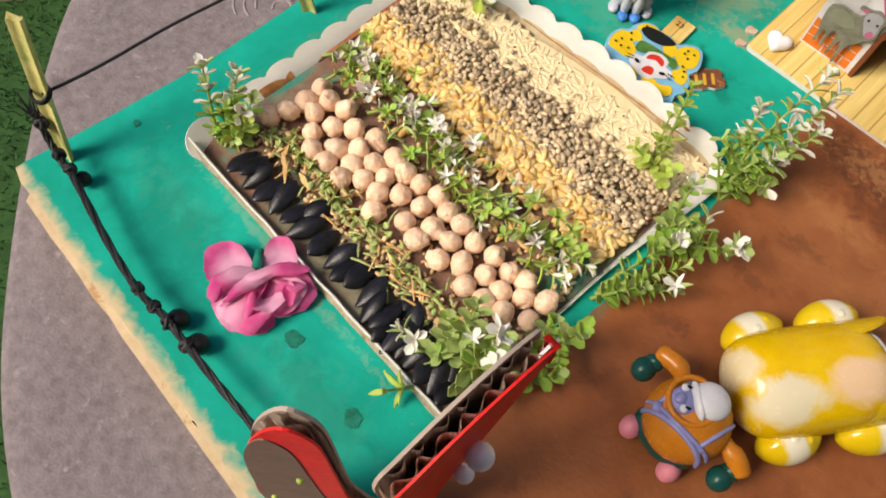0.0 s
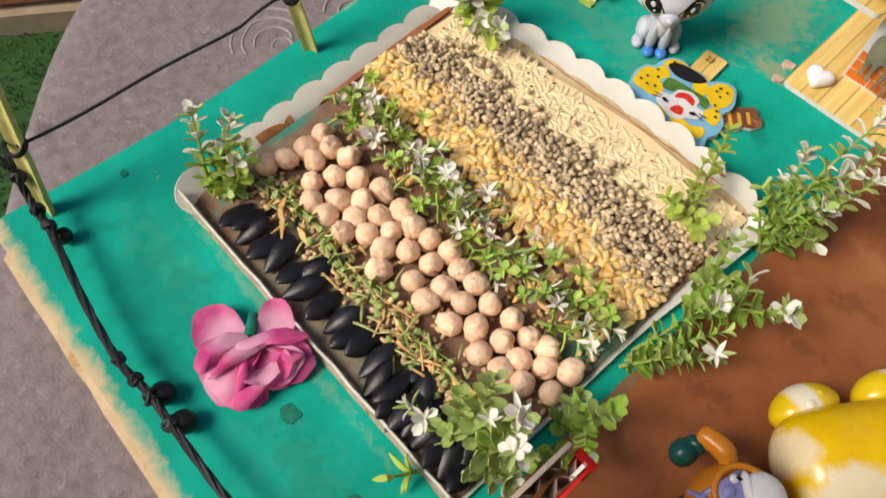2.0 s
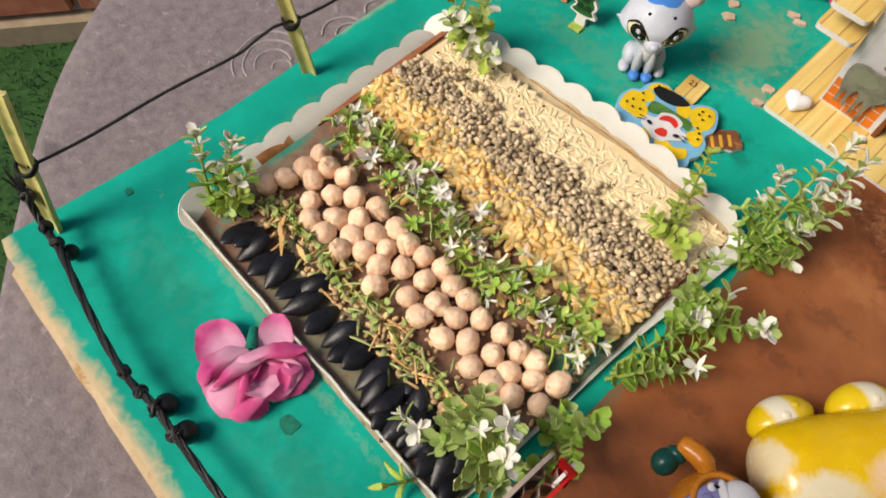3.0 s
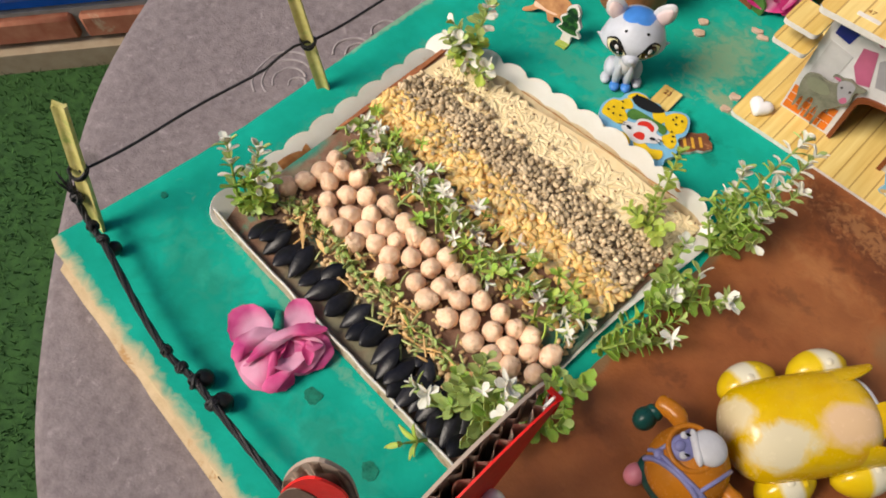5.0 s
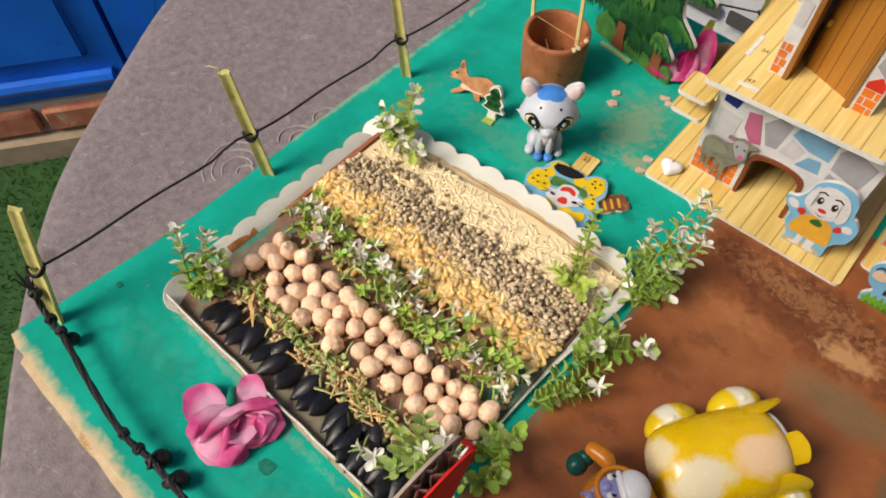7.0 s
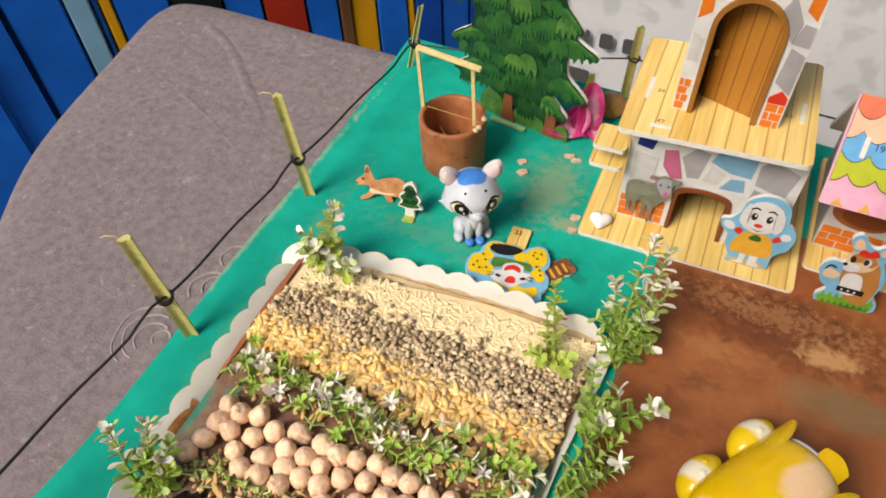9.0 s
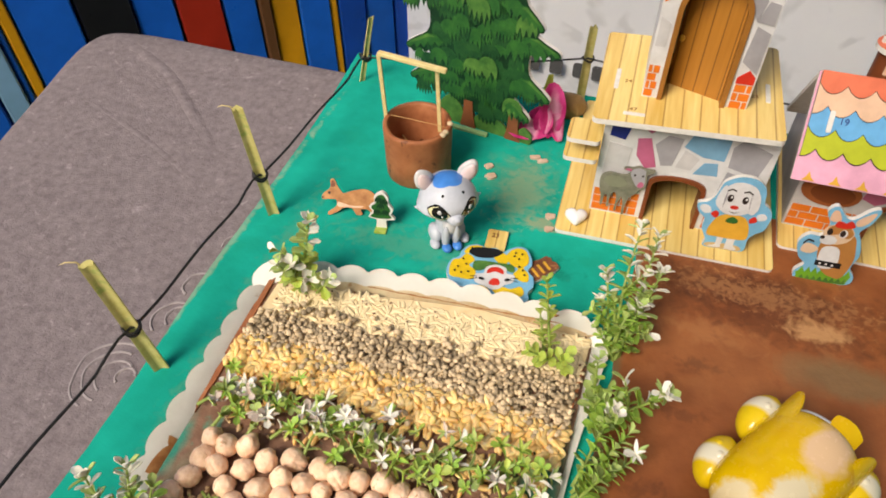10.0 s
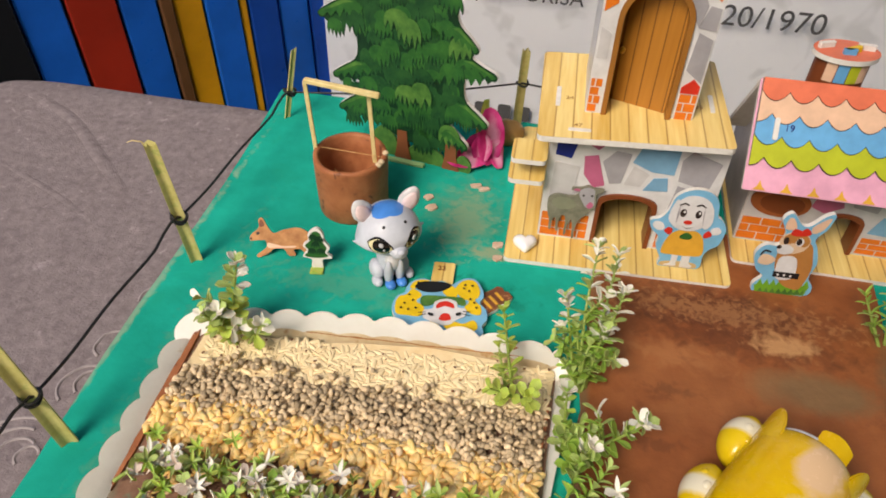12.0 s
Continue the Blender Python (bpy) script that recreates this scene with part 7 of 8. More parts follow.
slab(bm, [(0.0316, 0.0716), (0.0804, 0.0716), (0.0804, 0.176), (0.0316, 0.176)], -0.0026, 0.0, upright(0, UW + 0.044, 0), 0, 1)
part("upper_side_wall", bm, ["print_white", "white"], house, "pale upper side and back walls", at=UPPER, smooth=False)
bm = bmesh.new()
slab(bm, rounded(0.026, 0.086, UW - 0.003, UW + 0.046, 0.002), 0.1762, 0.1790, top=0, side=1)
part("ceiling_board", bm, ["plank", "white"], house, "plank-printed top board", at=UPPER, smooth=False)

# ---- second, low house with a scalloped roof ----
HUT = pose(0.2834, 0.3118, 0, 0, 0, 1.0)
hut = thing("toy_cottage", HUT, "low board toy cottage with a scalloped roof in five colours", "toy house")
bm = bmesh.new()
slab(bm, rounded(0.0, 0.125, 0.0125, 0.105, 0.003), 0.0004, 0.0030, top=0, side=1)
part("deck", bm, ["plank", "white"], hut, "yellow plank-printed base board", smooth=False)
CW = 0.0310
m6 = upright(0, CW, 0)
c_op = arch(0.0405, 0.0610, 0.003, 0.0285, 12, 0.2)
bm = bmesh.new()
wall_with_door(bm, 0.0020, 0.1100, 0.003, 0.0540, c_op, -0.0026, 0.0, m6, 0, 1)
cw = part("front_wall", bm, ["print_lightgrey", "white"], hut, "pale front wall with printed stones", smooth=False)
bm = bmesh.new()
c_in = [(x + (0.0022 if x < 0.0505 else -0.0022), y - (0.002 if y > 0.024 else 0)) for x, y in c_op]
slab(bm, c_op + c_in[::-1], -0.010, 0.0012, m6)
part("door_surround", bm, "print_brown", cw, "brown arched surround", smooth=False)
bm = bmesh.new()
patch(bm, ellipse(0.0180, 0.0305, 0.0148, 0.0092, 26, -4), 0.00005, m6, 0, 0.0008)
patch(bm, ellipse(0.0190, 0.0298, 0.0110, 0.0062, 26, -4), 0.00085, m6, 1, 0.0003)
part("oval_window", bm, ["print_redbrown", "print_brown"], cw, "brown printed oval window", smooth=False)
bm = bmesh.new()
for k, (mi, pts) in enumerate(((0, [(0.0330, 0.0300), (0.0400, 0.0270), (0.0480, 0.0320), (0.0440, 0.0440), (0.0350, 0.0420)]), (1, [(0.0640, 0.0180), (0.0800, 0.0170), (0.0820, 0.0260), (0.0680, 0.0290)]), (1, [(0.0700, 0.0310), (0.0860, 0.0290), (0.0880, 0.0400), (0.0720, 0.0420)]), (2, [(0.0520, 0.0330), (0.0640, 0.0310), (0.0660, 0.0430), (0.0500, 0.0440)]))):
    patch(bm, pts, 0.00005, m6, mi, 0.0003)
part("stone_print", bm, ["print_rose", "print_blue", "print_grey"], cw, "printed rose, blue and grey stones", smooth=False)
bricks(cw, 0.0030, 0.0385, 0.0040, 0.0190, m6, 3)
bricks(cw, 0.0630, 0.1080, 0.0040, 0.0150, m6, 3)
bm = bmesh.new()
gable = [(0.0, 0.003), (0.066, 0.003), (0.066, 0.046), (0.0165, 0.0830), (0.0, 0.0560)]
for x in (0.0035, 0.1075):
    slab(bm, gable, -0.0013, 0.0013, pose(x, CW + 0.0027, 0, 0, 0, 90) @ pose(0, 0, 0, 90), 0, 1, 0)
slab(bm, [(0.005, 0.003), (0.106, 0.003), (0.106, 0.045), (0.005, 0.045)], -0.0026, 0.0, upright(0, CW + 0.069, 0), 0, 1)
part("gable_wall", bm, ["print_grey", "white"], hut, "grey printed gable and back walls", smooth=False)
# roof slopes: local x along the ridge, local y up the slope
run, rise = 0.0330, 0.0415
ang = math.degrees(math.atan2(rise, run))
LEN = math.hypot(run, rise)
front = pose(-0.0080, 0.0130, 0.0480, ang)
bm = bmesh.new()
slab(bm, rounded(0, 0.126, 0, LEN, 0.001), -0.0024, 0.0, front, 0, 1)
roof = part("roof", bm, ["print_pink", "white"], hut, "front roof slope with five colour bands", smooth=False)
bm = bmesh.new()
slab(bm, rounded(0, 0.126, 0, LEN + 0.004, 0.001), -0.0024, 0.0, pose(-0.0080 + 0.126, 0.0130 + 2 * run + 0.0035, 0.0480 - 0.005, ang, 0, 180), 0, 1)
part("back_roof", bm, ["print_brown", "white"], hut, "dark back roof slope", smooth=False)
ROWSC = ["print_coral", "print_peach", "print_sky", "print_lime", "print_pink"]
pitch = 0.0123
for k, nm in enumerate(ROWSC):
    lowy = LEN - (k + 1) * LEN / 5.15
    for j, (dy, ink_name) in enumerate(((-0.0004, "print_dark"), (0.0, nm))):
        if k == 4 and j == 0:
            continue
        pts = [(0.125, LEN - k * 0.0001), (0.001, LEN - k * 0.0001)]
        n = int(0.124 / pitch)
        edge_pts = []
        for i in range(n * 6 + 1):
            x = 0.001 + 0.124 * i / (n * 6)
            ph = (i / 6.0 + (0.5 if k % 2 else 0.0)) % 1.0
            edge_pts.append((x, lowy + dy + 0.0050 * (1 - math.sin(math.pi * ph) ** 0.8) * 0.9))
        bm = bmesh.new()
        if k == 4 and j == 1:
            slab(bm, pts + [(0.001, 0.0004), (0.125, 0.0004)], 0.0, 0.00016, front)
        else:
            slab(bm, pts + edge_pts, 0.0, 0.0003 + 0.00022 * (5 - k) * 2 + (0.00022 if j else 0), front)
        part("colour_band", bm, ink_name, roof, smooth=False)
bm = bmesh.new()
for i in range(10):
    x = 0.0075 + i * pitch
    patch(bm, [(x - 0.0030, 0.0006), (x + 0.0030, 0.0006), (x + 0.0011, 0.0024), (x, 0.0052), (x - 0.0011, 0.0024)], 0.0006, front, 0, 0.0003)
part("gold_trim", bm, "print_gold", roof, "gold pointed trim", smooth=False)
bm = bmesh.new()
slab(bm, rounded(0.0090, 0.0112, 0.0245, 0.0350, 0.0008), 0.0, 0.0030, front)
part("slot_tab", bm, "white", roof, "white slot tab", smooth=False)
for txt, x, y in (("19", 0.0160, 0.0305), ("20", 0.0680, 0.0300)):
    letters("number", txt, 0.0046, "print_navy", roof, front @ Matrix.Translation((x, y, 0.0026)), "small printed part number", 0.00005)
chim = thing("cottage_chimney", pose(0.3110, 0.3720, 0.0880, 0, 0, 4), "round red board turret with a flat disc top on the roof", "toy turret")
bm = bmesh.new()
slab(bm, ellipse(0, 0, 0.0125, 0.0090, 24), -0.006, 0.0105)
part("drum", bm, "print_brown", chim, "dark red drum", angle=30)
for k, (a, nm) in enumerate(((238, "print_peach"), (262, "print_sky"), (286, "print_lime"), (308, "print_peach"))):
    bm = bmesh.new()
    pts = []
    for s in (-11, 0, 11):
        x, y = 0.0127 * math.cos(radians(a + s)), 0.0092 * math.sin(radians(a + s))
        pts.append((x, y))
    slab(bm, pts + [(p[0] * 1.03, p[1] * 1.03) for p in pts[::-1]], 0.0005, 0.0095)
    part("printed_panel", bm, nm, chim, smooth=False)
bm = bmesh.new()
slab(bm, ellipse(0, 0, 0.0150, 0.0110, 30), 0.0105, 0.0130, top=0, side=1)
part("disc_top", bm, ["print_coral", "white"], chim, "flat coral disc with white edge", angle=30)
for x, y, w, a, nm in ((-0.009, 0.002, 0.004, 20, "white"), (0.009, 0.002, 0.004, -10, "white"), (0.002, -0.002, 0.0045, 30, "print_yellow"), (0.0, -0.004, 0.003, 0, "print_sky")):
    bm = bmesh.new()
    slab(bm, rounded(-w, w, -0.0012, 0.0012, 0.0006), 0.0, 0.0026)
    part("slot_tab", bm, nm, chim, at=pose(x, y, 0.0129, 0, 0, a), smooth=False)

# standing animal cut-outs
cutout("dog_cutout", upright(0.2550, 0.3118, 0.0030, 4, 6), S(mm([(-9, 0), (-9.5, 5), (-13, 12), (-13, 18), (-17, 22), (-18.5, 27), (-14, 29), (-11, 34), (-9, 42), (-2, 46.5), (6, 46), (11, 41), (12.5, 33), (15, 31), (18, 26), (17, 17), (13, 13), (11, 9), (11, 2), (7, 0)]), 4),
             [("print_sand", S(mm([(-8, 0.5), (-8, 3), (0, 4), (8, 3.5), (8, 0.5)]), 3)), ("print_white", S(mm([(-7, 1.5), (-4, 3), (-4, 10), (-1, 10), (-1.2, 3), (-1, 1.2), (-6, 0.8)]), 3)), ("print_white", S(mm([(1, 1.5), (1.5, 10), (5, 10), (5, 4), (7, 2), (6, 0.8), (2, 0.8)]), 3))] + [
              ("print_gold", S(mm([(-10, 9), (-8.5, 18), (-4, 23), (5, 23), (9, 18), (10, 9.5), (4, 8), (-4, 8)]), 4)), ("print_white", S(mm([(-17, 24.5), (-16, 27), (-12.5, 26.5), (-11, 23), (-14, 22)]), 3)), ("print_white", S(mm([(16, 25), (14, 27), (11, 25.5), (12, 22.5), (15, 23)]), 3))] + [
              ("print_red", S(mm([(-11, 22), (-9, 24.5), (-7, 23), (-8, 20)]), 3)), ("print_red", S(mm([(8, 22), (10, 24.5), (12, 22), (9, 20)]), 3)), ("print_white", S(mm([(-9, 30), (-8.5, 38), (-4, 43), (2, 43.5), (7, 41), (9, 36), (8, 28), (3, 24), (-3, 23.5), (-8, 26)]), 4))] + [
              ("print_white", S(mm([(4.5, 41), (9, 38), (10.5, 30), (8.5, 25.5), (6, 27), (5, 33)]), 4)), ("print_white", S(mm([(-8, 41), (-10, 36), (-10.5, 30), (-8.5, 27), (-7, 31), (-6.5, 37)]), 4))] + [
              ("print_leaf", S(mm([(-3, 20), (0, 22.5), (3, 20.5), (2, 18.5), (-2, 18.5)]), 3)), ("print_dark", ellipse(-0.0042, 0.0336, 0.0015, 0.0023, 14)), ("print_dark", ellipse(0.0030, 0.0336, 0.0015, 0.0023, 14)), ("print_white", ellipse(-0.0038, 0.0344, 0.0005, 0.0008, 8)), ("print_white", ellipse(0.0034, 0.0344, 0.0005, 0.0008, 8)), ("print_red", ellipse(-0.0010, 0.0286, 0.0021, 0.0012, 14)), ("print_dark", mm([(-6.8, 37.6), (-4.6, 38.9), (-2.4, 38.1), (-2.4, 38.8), (-4.6, 39.8), (-7.0, 38.3)])), ("print_dark", mm([(1.0, 38.1), (3.2, 38.9), (5.4, 37.6), (5.6, 38.3), (3.2, 39.8), (1.0, 38.8)])), ("print_dark", mm([(-3.4, 26.2), (-0.8, 25.4), (2, 26.2), (-0.8, 25.0)])), ("print_grey", mm([(-6.6, 38.5), (-6.1, 33), (-6.7, 27.5), (-7.1, 33)])), ("print_grey", mm([(5.0, 39), (5.2, 33), (6.2, 27), (5.7, 33)]))],
             "small standing dog cut-out in an orange smock, pale blue border", "cut-out", thick=0.0026)
cutout("fawn_cutout", upright(0.3050, 0.3065, 0.0008, 3, 4) @ pose(0, 0, 0, 0, 0, 6) @ Matrix.Diagonal((0.96, 1.13, 1.0, 1)), S(mm([(-12, 0), (-14, 5), (-10, 10), (-14, 14), (-16, 22), (-12, 27), (-6, 27), (-4, 33), (-7, 40), (-3, 43.5), (2, 38), (6, 37.5), (12, 42.5), (16, 43), (14, 36), (10, 31), (12, 26), (14, 18), (12, 10), (15, 5), (13, 0), (0, -1)]), 4),
              [("print_grass", mm([(-12, 0), (-13, 5)] + [(-12 + i * 1.6, 8.5 if i % 2 else 5.2) for i in range(16)] + [(13.5, 5), (12, 0)])), ("print_leaflight", mm([(-11, 0.2)] + [(-11 + i * 1.5, 3.6 if i % 2 else 1.0) for i in range(16)] + [(12, 0.2)])), ("print_fawn", S(mm([(-3, 10), (0, 6), (4, 4), (9, 4), (12, 14), (11, 22), (9, 28), (4, 30), (-2, 30), (-5, 26), (-6, 20), (-5, 14)]), 4))] + [
               ("print_skin", S(mm([(-5, 26), (-6, 31), (-2, 34), (4, 34), (8, 30), (6, 25), (0, 23)]), 4)), ("print_peach", S(mm([(-5, 36), (-4.5, 41), (-2, 41), (0, 36)]), 3)), ("print_peach", S(mm([(7, 37), (12, 41), (14.5, 41.5), (12, 36), (8, 34)]), 3)), ("print_red", S(mm([(-1, 33), (0, 36), (3, 35.2), (5, 36.5), (7, 34), (4, 32)]), 4))] + [
               ("print_white", S(mm([(-4, 10), (-4.5, 20), (0, 22), (4, 20), (5, 12), (2, 9)]), 4)), ("print_black", mm([(-5.5, 10.5), (7, 9.5), (7.2, 12.5), (-5.5, 13.5)])), ("print_skin", S(mm([(-14, 18), (-13, 22), (-10, 22.5), (-6, 20), (-9, 17)]), 3)), ("print_fawn", S(mm([(-4, 28.5), (-4.5, 32), (-1, 34.3), (4, 34), (7.5, 30), (5.5, 27), (1, 29)]), 4)), ("print_white", S(mm([(-6.5, 24.5), (-6, 27.5), (-2, 28), (1, 26), (0, 23.5), (-4, 23)]), 3)), ("print_white", ellipse(0.0030, 0.0296, 0.0019, 0.0022, 12)), ("print_dark", ellipse(-0.0034, 0.0302, 0.0013, 0.0019, 12)), ("print_dark", ellipse(0.0026, 0.0298, 0.0013, 0.0018, 12)), ("print_dark", ellipse(-0.0060, 0.0270, 0.0012, 0.0010, 10)), ("print_red", S(mm([(-2, 33.5), (-1, 36.5), (2, 35.4), (4.5, 37), (7, 34), (3, 32.8)]), 4))] + [("print_white", ellipse(x / 1000, y / 1000, 0.0006, 0.0006, 8)) for x, y in ((-3.2, 12), (-0.2, 11.8), (2.8, 11.5))] + [("print_dark", S(mm([(-14, 23), (-12, 25.5), (-9, 24.5), (-9.6, 24), (-12, 24.6), (-13.4, 22.6)]), 3))],
              "standing deer cut-out in a white vest, pale blue border", "cut-out", thick=0.0026)
cutout("calf_cutout", upright(0.1978, 0.3168, 0.0072, 2.5, 2), S(mm([(-11.7, 14), (-12.6, 20), (-12, 24.5), (-8, 27), (-3, 26.6), (1, 27.5), (2, 30), (-1.5, 30.5), (-1, 32), (3, 32.5), (6, 34), (9, 33), (14, 33), (13.5, 31), (10.8, 29), (11.4, 24), (10.5, 20), (8.6, 19), (7, 15.5), (4.2, 12), (3.0, 5), (3.2, 0.5), (1.9, 0.3), (1.6, 7), (0.2, 12), (-1.2, 6), (-1.2, 2), (-2.4, 2), (-2.3, 9), (-3.2, 14), (-5.2, 13.2), (-5.8, 8), (-5.6, 4), (-6.8, 4), (-7.4, 11), (-8.8, 11), (-9.2, 4.5), (-10.4, 4.5), (-10.6, 10)]), 3),
       [("print_grey", S(mm([(2.5, 28), (2.8, 31), (6, 33), (9.5, 32), (10, 28), (10.4, 23), (9, 20.5), (6.5, 21), (4.5, 24)]), 4)), ("print_rose", S(mm([(6.8, 22), (8.4, 24.5), (10.2, 23), (9.2, 20.8), (7.6, 20.6)]), 3)), ("print_rose", S(mm([(-0.8, 30.8), (0.4, 31.8), (2.4, 31.6), (2, 30.4)]), 3)), ("print_dark", ellipse(0.0046, 0.0282, 0.0006, 0.0007, 8)), ("print_dark", ellipse(0.0088, 0.0284, 0.0006, 0.0007, 8)),
        ("print_lichen", S(mm([(-10.5, 22), (-8, 25.5), (-2, 25.5), (2, 22), (-1, 19), (-7, 18.5)]), 4))], "grey-green printed calf cut-out against the house wall", "cut-out", thick=0.0012, rim="hide_print", edge="hide_print")

# ---- plastic toys on the brown yard ----
toy = thing("yellow_toy", pose(0.2866, 0.1832, 0.0013, 0, 0, 57), "shiny marbled yellow and cream plastic toy on four stubby feet", "toy")


def barrel(p):
    """A rounded drum, blunt at the far end."""
    e = 0.50 if p.x > 0 else 0.55
    rad = math.hypot(p.y, p.z)
    k = (max(0.0, 1 - abs(p.x) ** (2 / e)) ** (e / 2)) / max(rad, 1e-6) if rad > 1e-6 else 0
    return Vector((p.x, p.y * k, p.z * k))


bm = bmesh.new()
ball(bm, (-0.0060, -0.001, 0.0170), (0.0176, 0.0200, 0.0280), u=48, v=40, turn=(0, 90, 0), shape=lambda p: (lambda q: Vector((q.z, q.y, q.x)))(barrel(Vector((p.z, p.y, p.x)))))
for v in bm.verts:
    v.co.z = max(v.co.z, 0.0035)
part("body", bm, "toy_yellow", toy, "marbled yellow and cream drum body", angle=70)
for x, y in ((-0.0155, 0.0205), (0.0150, 0.0215), (-0.0150, -0.0205), (0.0160, -0.0215)):
    bm = bmesh.new()
    ball(bm, (0, 0, 0), (0.0115, 0.0085, 0.0093), u=28, v=20, shape=lambda p: Vector((p.x * (1 + 0.12 * (1 - abs(p.y))), p.y, p.z)))
    ball(bm, (-0.0015, 0, 0.0082), (0.0022, 0.0020, 0.0015), u=12, v=8)
    ball(bm, (0.0035, math.copysign(0.002, y), 0.0078), (0.0018, 0.0018, 0.0012), u=12, v=8)
    part("foot", bm, "toy_foot", toy, "stubby round foot with moulded knobs", at=pose(x, y, 0.0092, 0, 0, 12 if x < 0 else 184), angle=75)


def flap(r0, r1, a0, a1, x_of):
    """A curved plastic plate wrapped round the drum's axis: from angle a0 to a1, edge along x given by x_of."""
    bm = bmesh.new()
    grid = []
    for i in range(13):
        f = i / 12
        a = radians(a0 + (a1 - a0) * f)
        lo, hi = x_of(f)
        grid.append([bm.verts.new((lo + (hi - lo) * k / 6, -0.001 + r0 * math.cos(a), 0.0165 + r1 * math.sin(a))) for k in range(7)])
    for i in range(12):
        for k in range(6):
            bm.faces.new((grid[i][k], grid[i][k + 1], grid[i + 1][k + 1], grid[i + 1][k]))
    bmesh.ops.recalc_face_normals(bm, faces=bm.faces[:])
    bmesh.ops.solidify(bm, geom=bm.faces[:], thickness=0.0016)
    bmesh.ops.bevel(bm, geom=[e for e in bm.edges if e.calc_face_angle(0) > 0.9], offset=0.0005, segments=2, affect="EDGES")
    return bm


part("side_flap", flap(0.0196, 0.0176, -10, 55, lambda f: (0.006, 0.010 + 0.019 * math.sin(math.pi * f) ** 0.6)), "toy_flap", toy, "curved yellow side flap", angle=50)
part("front_flap", flap(0.0160, 0.0130, 84, 134, lambda f: (0.012, 0.0265 + 0.002 * math.sin(math.pi * f))), "toy_flap", toy, "flat yellow front lobe", angle=50)
part("side_flap", flap(0.0198, 0.0170, 130, 200, lambda f: (0.006, 0.009 + 0.017 * math.sin(math.pi * f) ** 0.6)), "toy_flap", toy, "curved yellow side flap", angle=50)
bm = bmesh.new()
tube(bm, smooth_line([Vector((0.0205, 0.0130 * math.cos(radians(a)), 0.0165 + 0.0115 * math.sin(radians(a)))) for a in range(-20, 201, 20)], 3), 0.0014, 8)
part("inner_lip", bm, "toy_white", toy, "white inner lip of the opening")

bm = bmesh.new()
OR, GN, LI, PK, WH, BK = range(6)
ball(bm, (0, 0.001, 0.0195), (0.0168, 0.0178, 0.0172), mi=OR, u=48, v=32)
tube(bm, [(-0.0045 + 0.0092 * math.cos(radians(a)), 0.002 + 0.0092 * math.sin(radians(a)), 0.0352) for a in range(0, 361, 15)], 0.0012, 8, OR)
ball(bm, (-0.0065, 0.0000, 0.0350), (0.0056, 0.0056, 0.0030), mi=LI, u=28, v=18)
ball(bm, (0.0000, 0.0067, 0.0362), (0.0076, 0.0072, 0.0046), mi=WH, u=36, v=24)
ball(bm, (-0.0034, 0.0030, 0.0368), (0.0076, 0.0022, 0.0030), mi=WH, u=24, v=14, turn=(0, 0, -38))
ball(bm, (-0.0083, -0.0015, 0.0374), (0.0022, 0.0026, 0.0018), mi=LI, u=14, v=10)
for px, py in ((-0.0098, 0.0030), (-0.0050, -0.0036)):
    ball(bm, (px, py, 0.0374), (0.0016, 0.0016, 0.0010), mi=WH, u=14, v=10)
    ball(bm, (px + 0.0008, py + 0.0010, 0.0380), (0.0014, 0.0006, 0.0006), mi=BK, u=10, v=8, turn=(0, 0, 30))
for arm, glove in (([(-0.010, 0.009, 0.024), (-0.017, 0.0125, 0.025), (-0.0260, 0.0120, 0.023)], (-0.0250, 0.0035, 0.0190)), ([(0.013, 0.005, 0.021), (0.0220, 0.004, 0.020), (0.0285, 0.0020, 0.017)], (0.0240, -0.0045, 0.0140))):
    tube(bm, smooth_line([Vector(p) for p in arm], 5), [0.0034] * 4 + [0.0042] * 4 + [0.0040] * 2 + [0.0030], 12, OR)
    ball(bm, glove, (0.0050, 0.0056, 0.0054), mi=GN, u=20, v=14)
    ball(bm, Vector(glove) + Vector((0.001, 0.0045, 0.0015)), (0.0042, 0.0032, 0.0042), mi=GN, u=16, v=12)
for x, y in ((-0.0120, -0.0125), (0.0095, -0.0140)):
    ball(bm, (x * 0.85, y + 0.0045, 0.0120), (0.0050, 0.0060, 0.0055), mi=GN, u=18, v=12)
    ball(bm, (x, y - 0.0015, 0.0085), (0.0046, 0.0054, 0.0062), mi=PK, u=20, v=14)
ball(bm, (0, -0.008, 0.0120), (0.0140, 0.0090, 0.0100), mi=GN, u=28, v=18)


def strap(fx, fy, n=37, w=0.0010):
    pts = []
    for i in range(n):
        u = i / (n - 1)
        x, y = fx(u), fy(u)
        d = max(0.0, 1 - (x / 0.0168) ** 2 - (y / 0.0178) ** 2)
        pts.append((x, y + 0.001, 0.0195 + 0.0174 * math.sqrt(d)))
    tube(bm, pts, w, 6, LI)


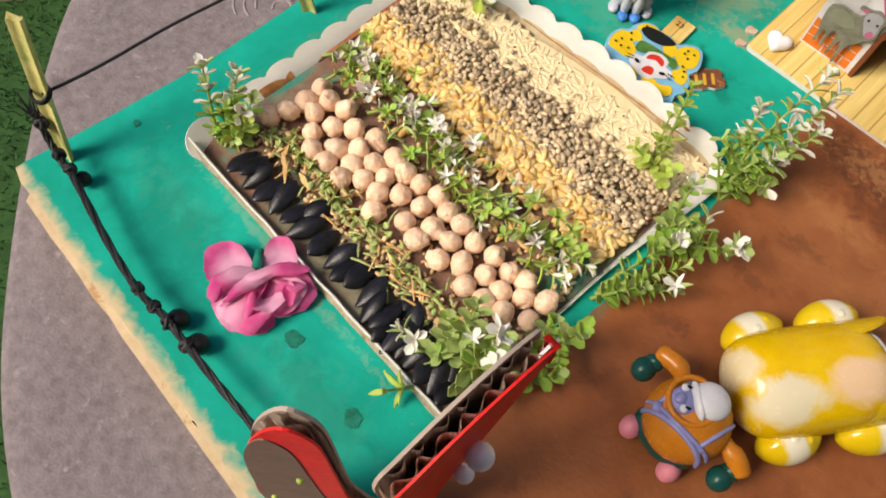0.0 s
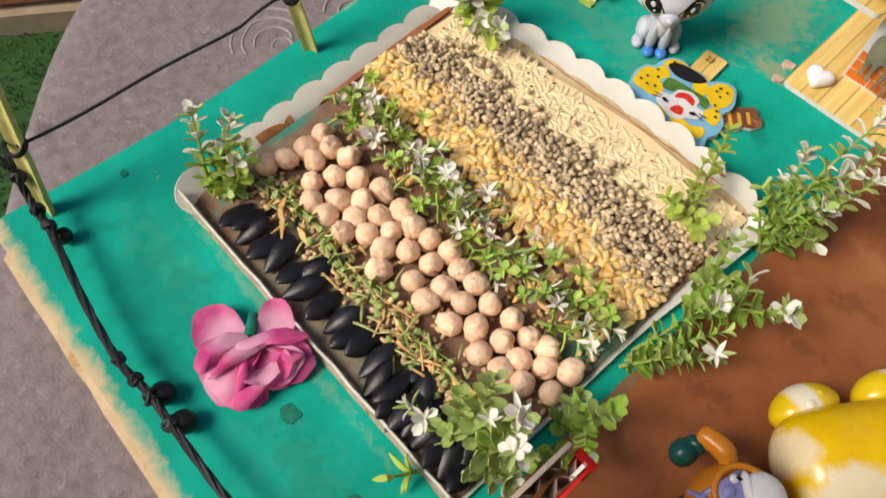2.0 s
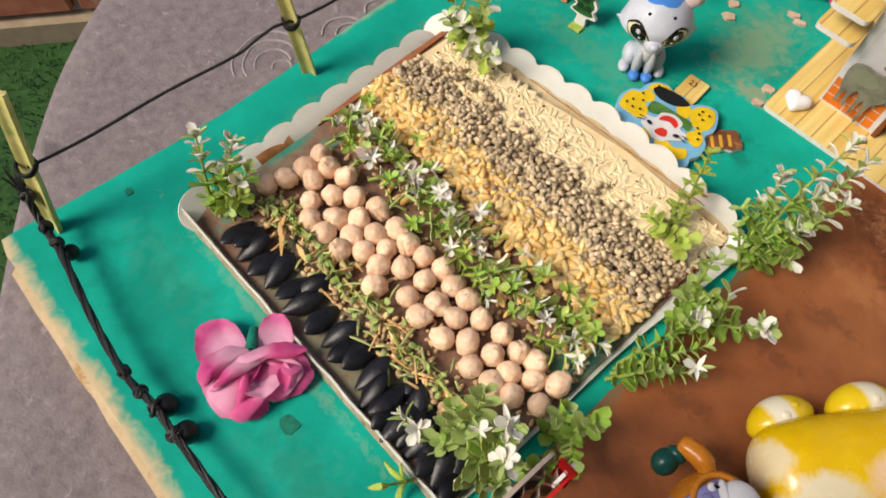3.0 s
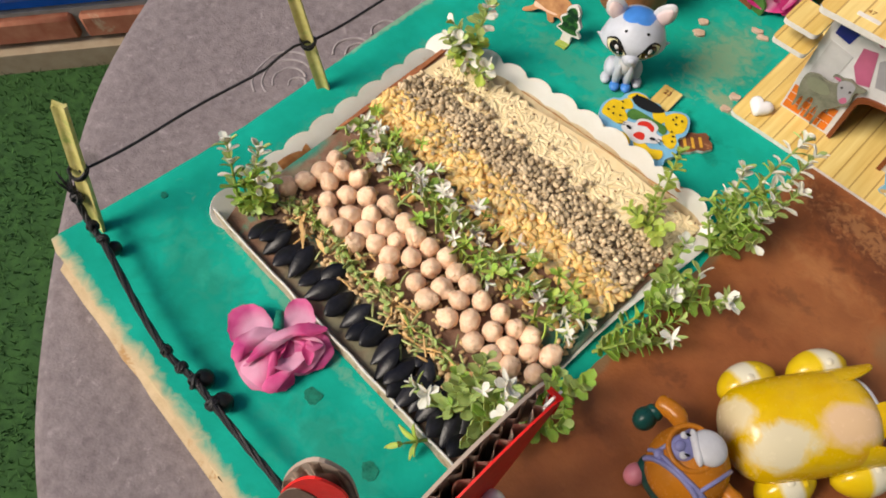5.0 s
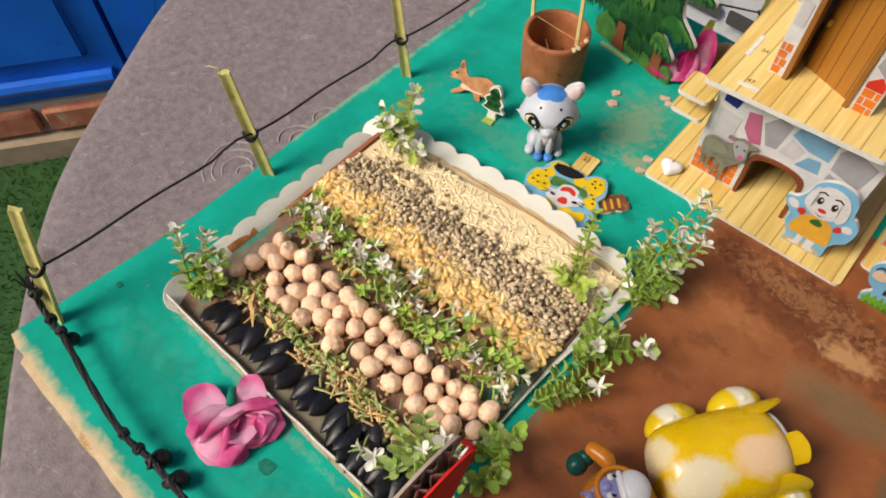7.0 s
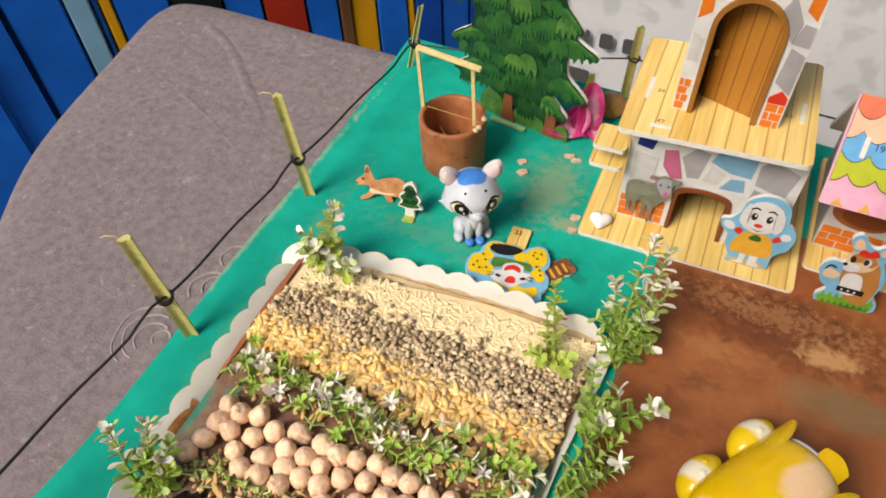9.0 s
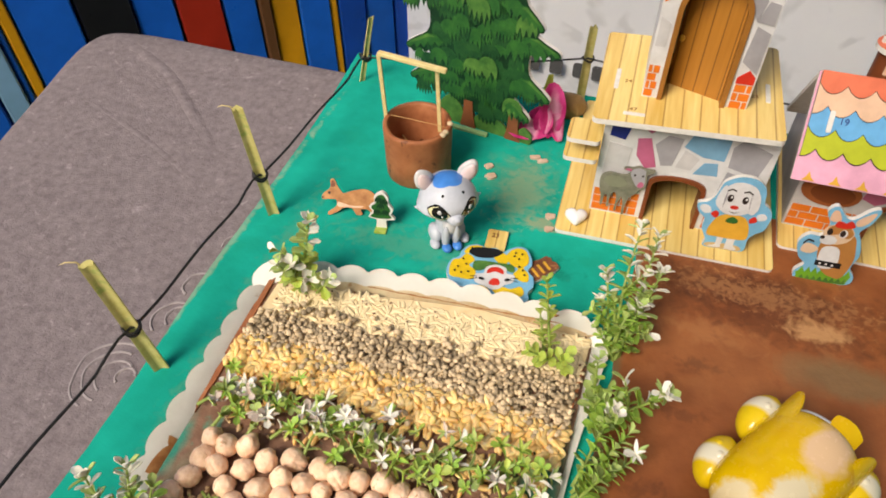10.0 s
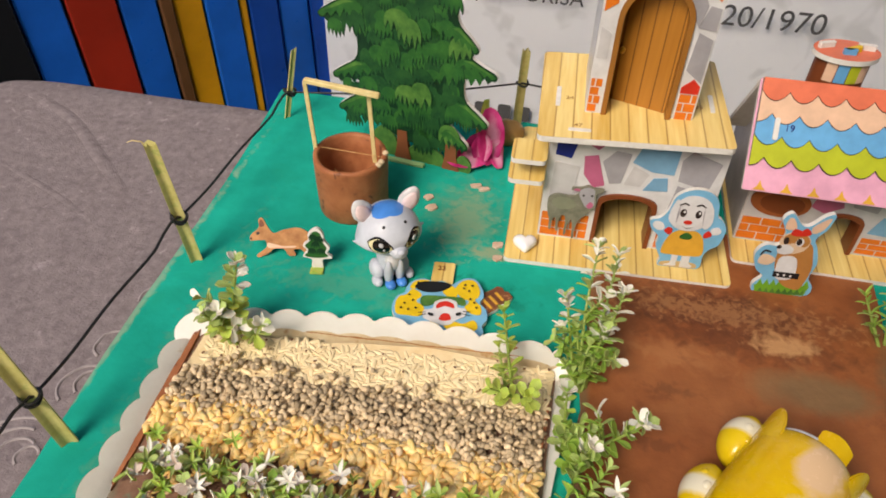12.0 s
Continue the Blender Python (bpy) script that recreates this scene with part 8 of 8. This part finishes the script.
strap(lambda u: -0.0150 + 0.030 * u, lambda u: -0.0075 - 0.002 * math.sin(math.pi * u))
strap(lambda u: -0.0145 + 0.029 * u, lambda u: -0.0105, w=0.0013)
strap(lambda u: -0.0125 + 0.004 * u, lambda u: -0.008 + 0.018 * u)
strap(lambda u: 0.0085 + 0.004 * u, lambda u: -0.0095 + 0.018 * u)
for x in (-0.0115, 0.0090):
    ball(bm, (x, -0.0075, 0.0300), (0.0022, 0.0024, 0.0014), mi=LI, u=14, v=10)
solid("orange_toy", bm, ["toy_orange", "toy_green", "toy_lilac", "toy_pink", "toy_white", "toy_black"], "round orange plastic toy figure with green mitts and white cap", "toy figure", pose(0.2655, 0.1330, 0.0012, 0, 0, 0) @ Matrix.Scale(0.9, 4), angle=75)

# ---- folded red heart of corrugated board at the front ----
heart = thing("red_heart_card", pose(0.2262, 0.0350, 0.0), "red corrugated cardboard heart folded upright, decorated with white pearls", "card")


def wing(name, m, outline, face_mat, T=0.0060):
    bm = bmesh.new()
    slab(bm, outline, 0.0, 0.0007, m, 0, 0)
    slab(bm, outline, -T, -T + 0.0010, m, 1, 1, 1)
    w = part(name, bm, [face_mat, "kraft"], heart, smooth=False)
    xs = [p[0] for p in outline]
    bm = bmesh.new()

    def span(x):
        ys = []
        for (xa, ya), (xb, yb) in zip(outline, outline[1:] + outline[:1]):
            if min(xa, xb) <= x <= max(xa, xb) and abs(xb - xa) > 1e-9:
                ys.append(ya + (yb - ya) * (x - xa) / (xb - xa))
        return (min(ys), max(ys)) if len(ys) > 1 else None

    n = 84
    for half in (-1, 1):
        # two wavy papers with a flat sheet between them
        prev = None
        for i in range(n + 1):
            x = min(xs) + 0.0008 + (max(xs) - min(xs) - 0.0016) * i / n
            sp = span(x)
            if not sp:
                prev = None
                continue
            z = -T / 2 + half * (T / 4 + (T / 4 - 0.0003) * math.sin(i * 2 * math.pi / 11 + 0.5 * math.sin(i * 0.33) + half))
            col = [bm.verts.new(m @ Vector((x, sp[0] + 0.0004, z))), bm.verts.new(m @ Vector((x, sp[1] - 0.0006, z)))]
            if prev:
                bm.faces.new((prev[0], col[0], col[1], prev[1]))
            prev = col
    bmesh.ops.solidify(bm, geom=bm.faces[:], thickness=0.0008)
    part("flute", bm, "flute_paper", w, "wavy inner paper", smooth=False)
    return w


R_OUT = [(p.x, p.y) for p in S(mm([(0, 0), (0, 60), (0, 103), (8, 110), (22, 115), (38, 116), (50, 113), (52.5, 108), (46, 92), (34, 66), (20, 38), (9, 0)]), 4)]
L_OUT = [(p.x, p.y) for p in S(mm([(-1, 0), (-9, 25), (-15, 52), (-15.5, 87), (-15.5, 117), (-18, 128), (-23, 131), (-30, 119), (-36, 99), (-42, 62), (-46, 24), (-34, 0)]), 4)]
LEFTM = pose(0, 0, 0, 0, 0, 40) @ pose(0, 0, 0, 86)
rw = wing("right_wing", pose(0, 0, 0, 0, 0, 91) @ pose(0, 0, 0, 90), R_OUT, "red_card")
lw = wing("left_wing", LEFTM, L_OUT, "red_card", 0.0042)
# the red sheet folded over the outer end, with a torn white tab on it
bm = bmesh.new()
wm = pose(0, 0, 0, 0, 0, 91) @ pose(0, 0, 0, 90)
fold = [p for p in R_OUT if p[0] > 0.0480 and p[1] > 0.100]
rows = [[bm.verts.new(wm @ Vector((x * 1.012, y * 1.006, z + 0.0004 * math.sin(k * 1.3)))) for k, (x, y) in enumerate(fold)] for z in (0.0009, -0.0010, -0.0022, -0.0034)]
for ra, rb in zip(rows, rows[1:]):
    for k in range(len(fold) - 1):
        bm.faces.new((ra[k], ra[k + 1], rb[k + 1], rb[k]))
bmesh.ops.solidify(bm, geom=bm.faces[:], thickness=0.0005)
part("folded_edge", bm, "red_card", rw, "red sheet folded over the end", smooth=False)
bm = bmesh.new()
slab(bm, [(0.0475, 0.1070), (0.0535, 0.1065), (0.0545, 0.1105), (0.0510, 0.1135), (0.0470, 0.1125)], 0.0010, 0.0018, wm @ pose(0, 0, -0.0022), 0, 0)
part("white_tab", bm, "white", rw, "torn white paper tab", smooth=False)
bm = bmesh.new()
patch(bm, [(x * 0.74 - 0.0115, y * 0.915) for x, y in L_OUT], 0.0006, LEFTM, 0, 0.0004)
part("brown_panel", bm, "brown_paper", lw, "brown paper inset", smooth=False)
for y, z, r in ((0.0275, 0.070, 0.0043), (0.0235, 0.0475, 0.0032)):
    bm = bmesh.new()
    ball(bm, (0, 0, 0), r, u=20, v=14)
    part("pearl", bm, "pearl", rw, "round white pearl", at=pose(0.0010 + r * 0.6, y, z))
for x, z in ((-0.0405, 0.036), (-0.026, 0.077), (-0.030, 0.036)):
    bm = bmesh.new()
    ball(bm, (0, 0, 0), (0.0011, 0.0008, 0.0011), u=10, v=8)
    part("green_dot", bm, "leafy", lw, at=LEFTM @ Matrix.Translation((x, z, 0.0013)))
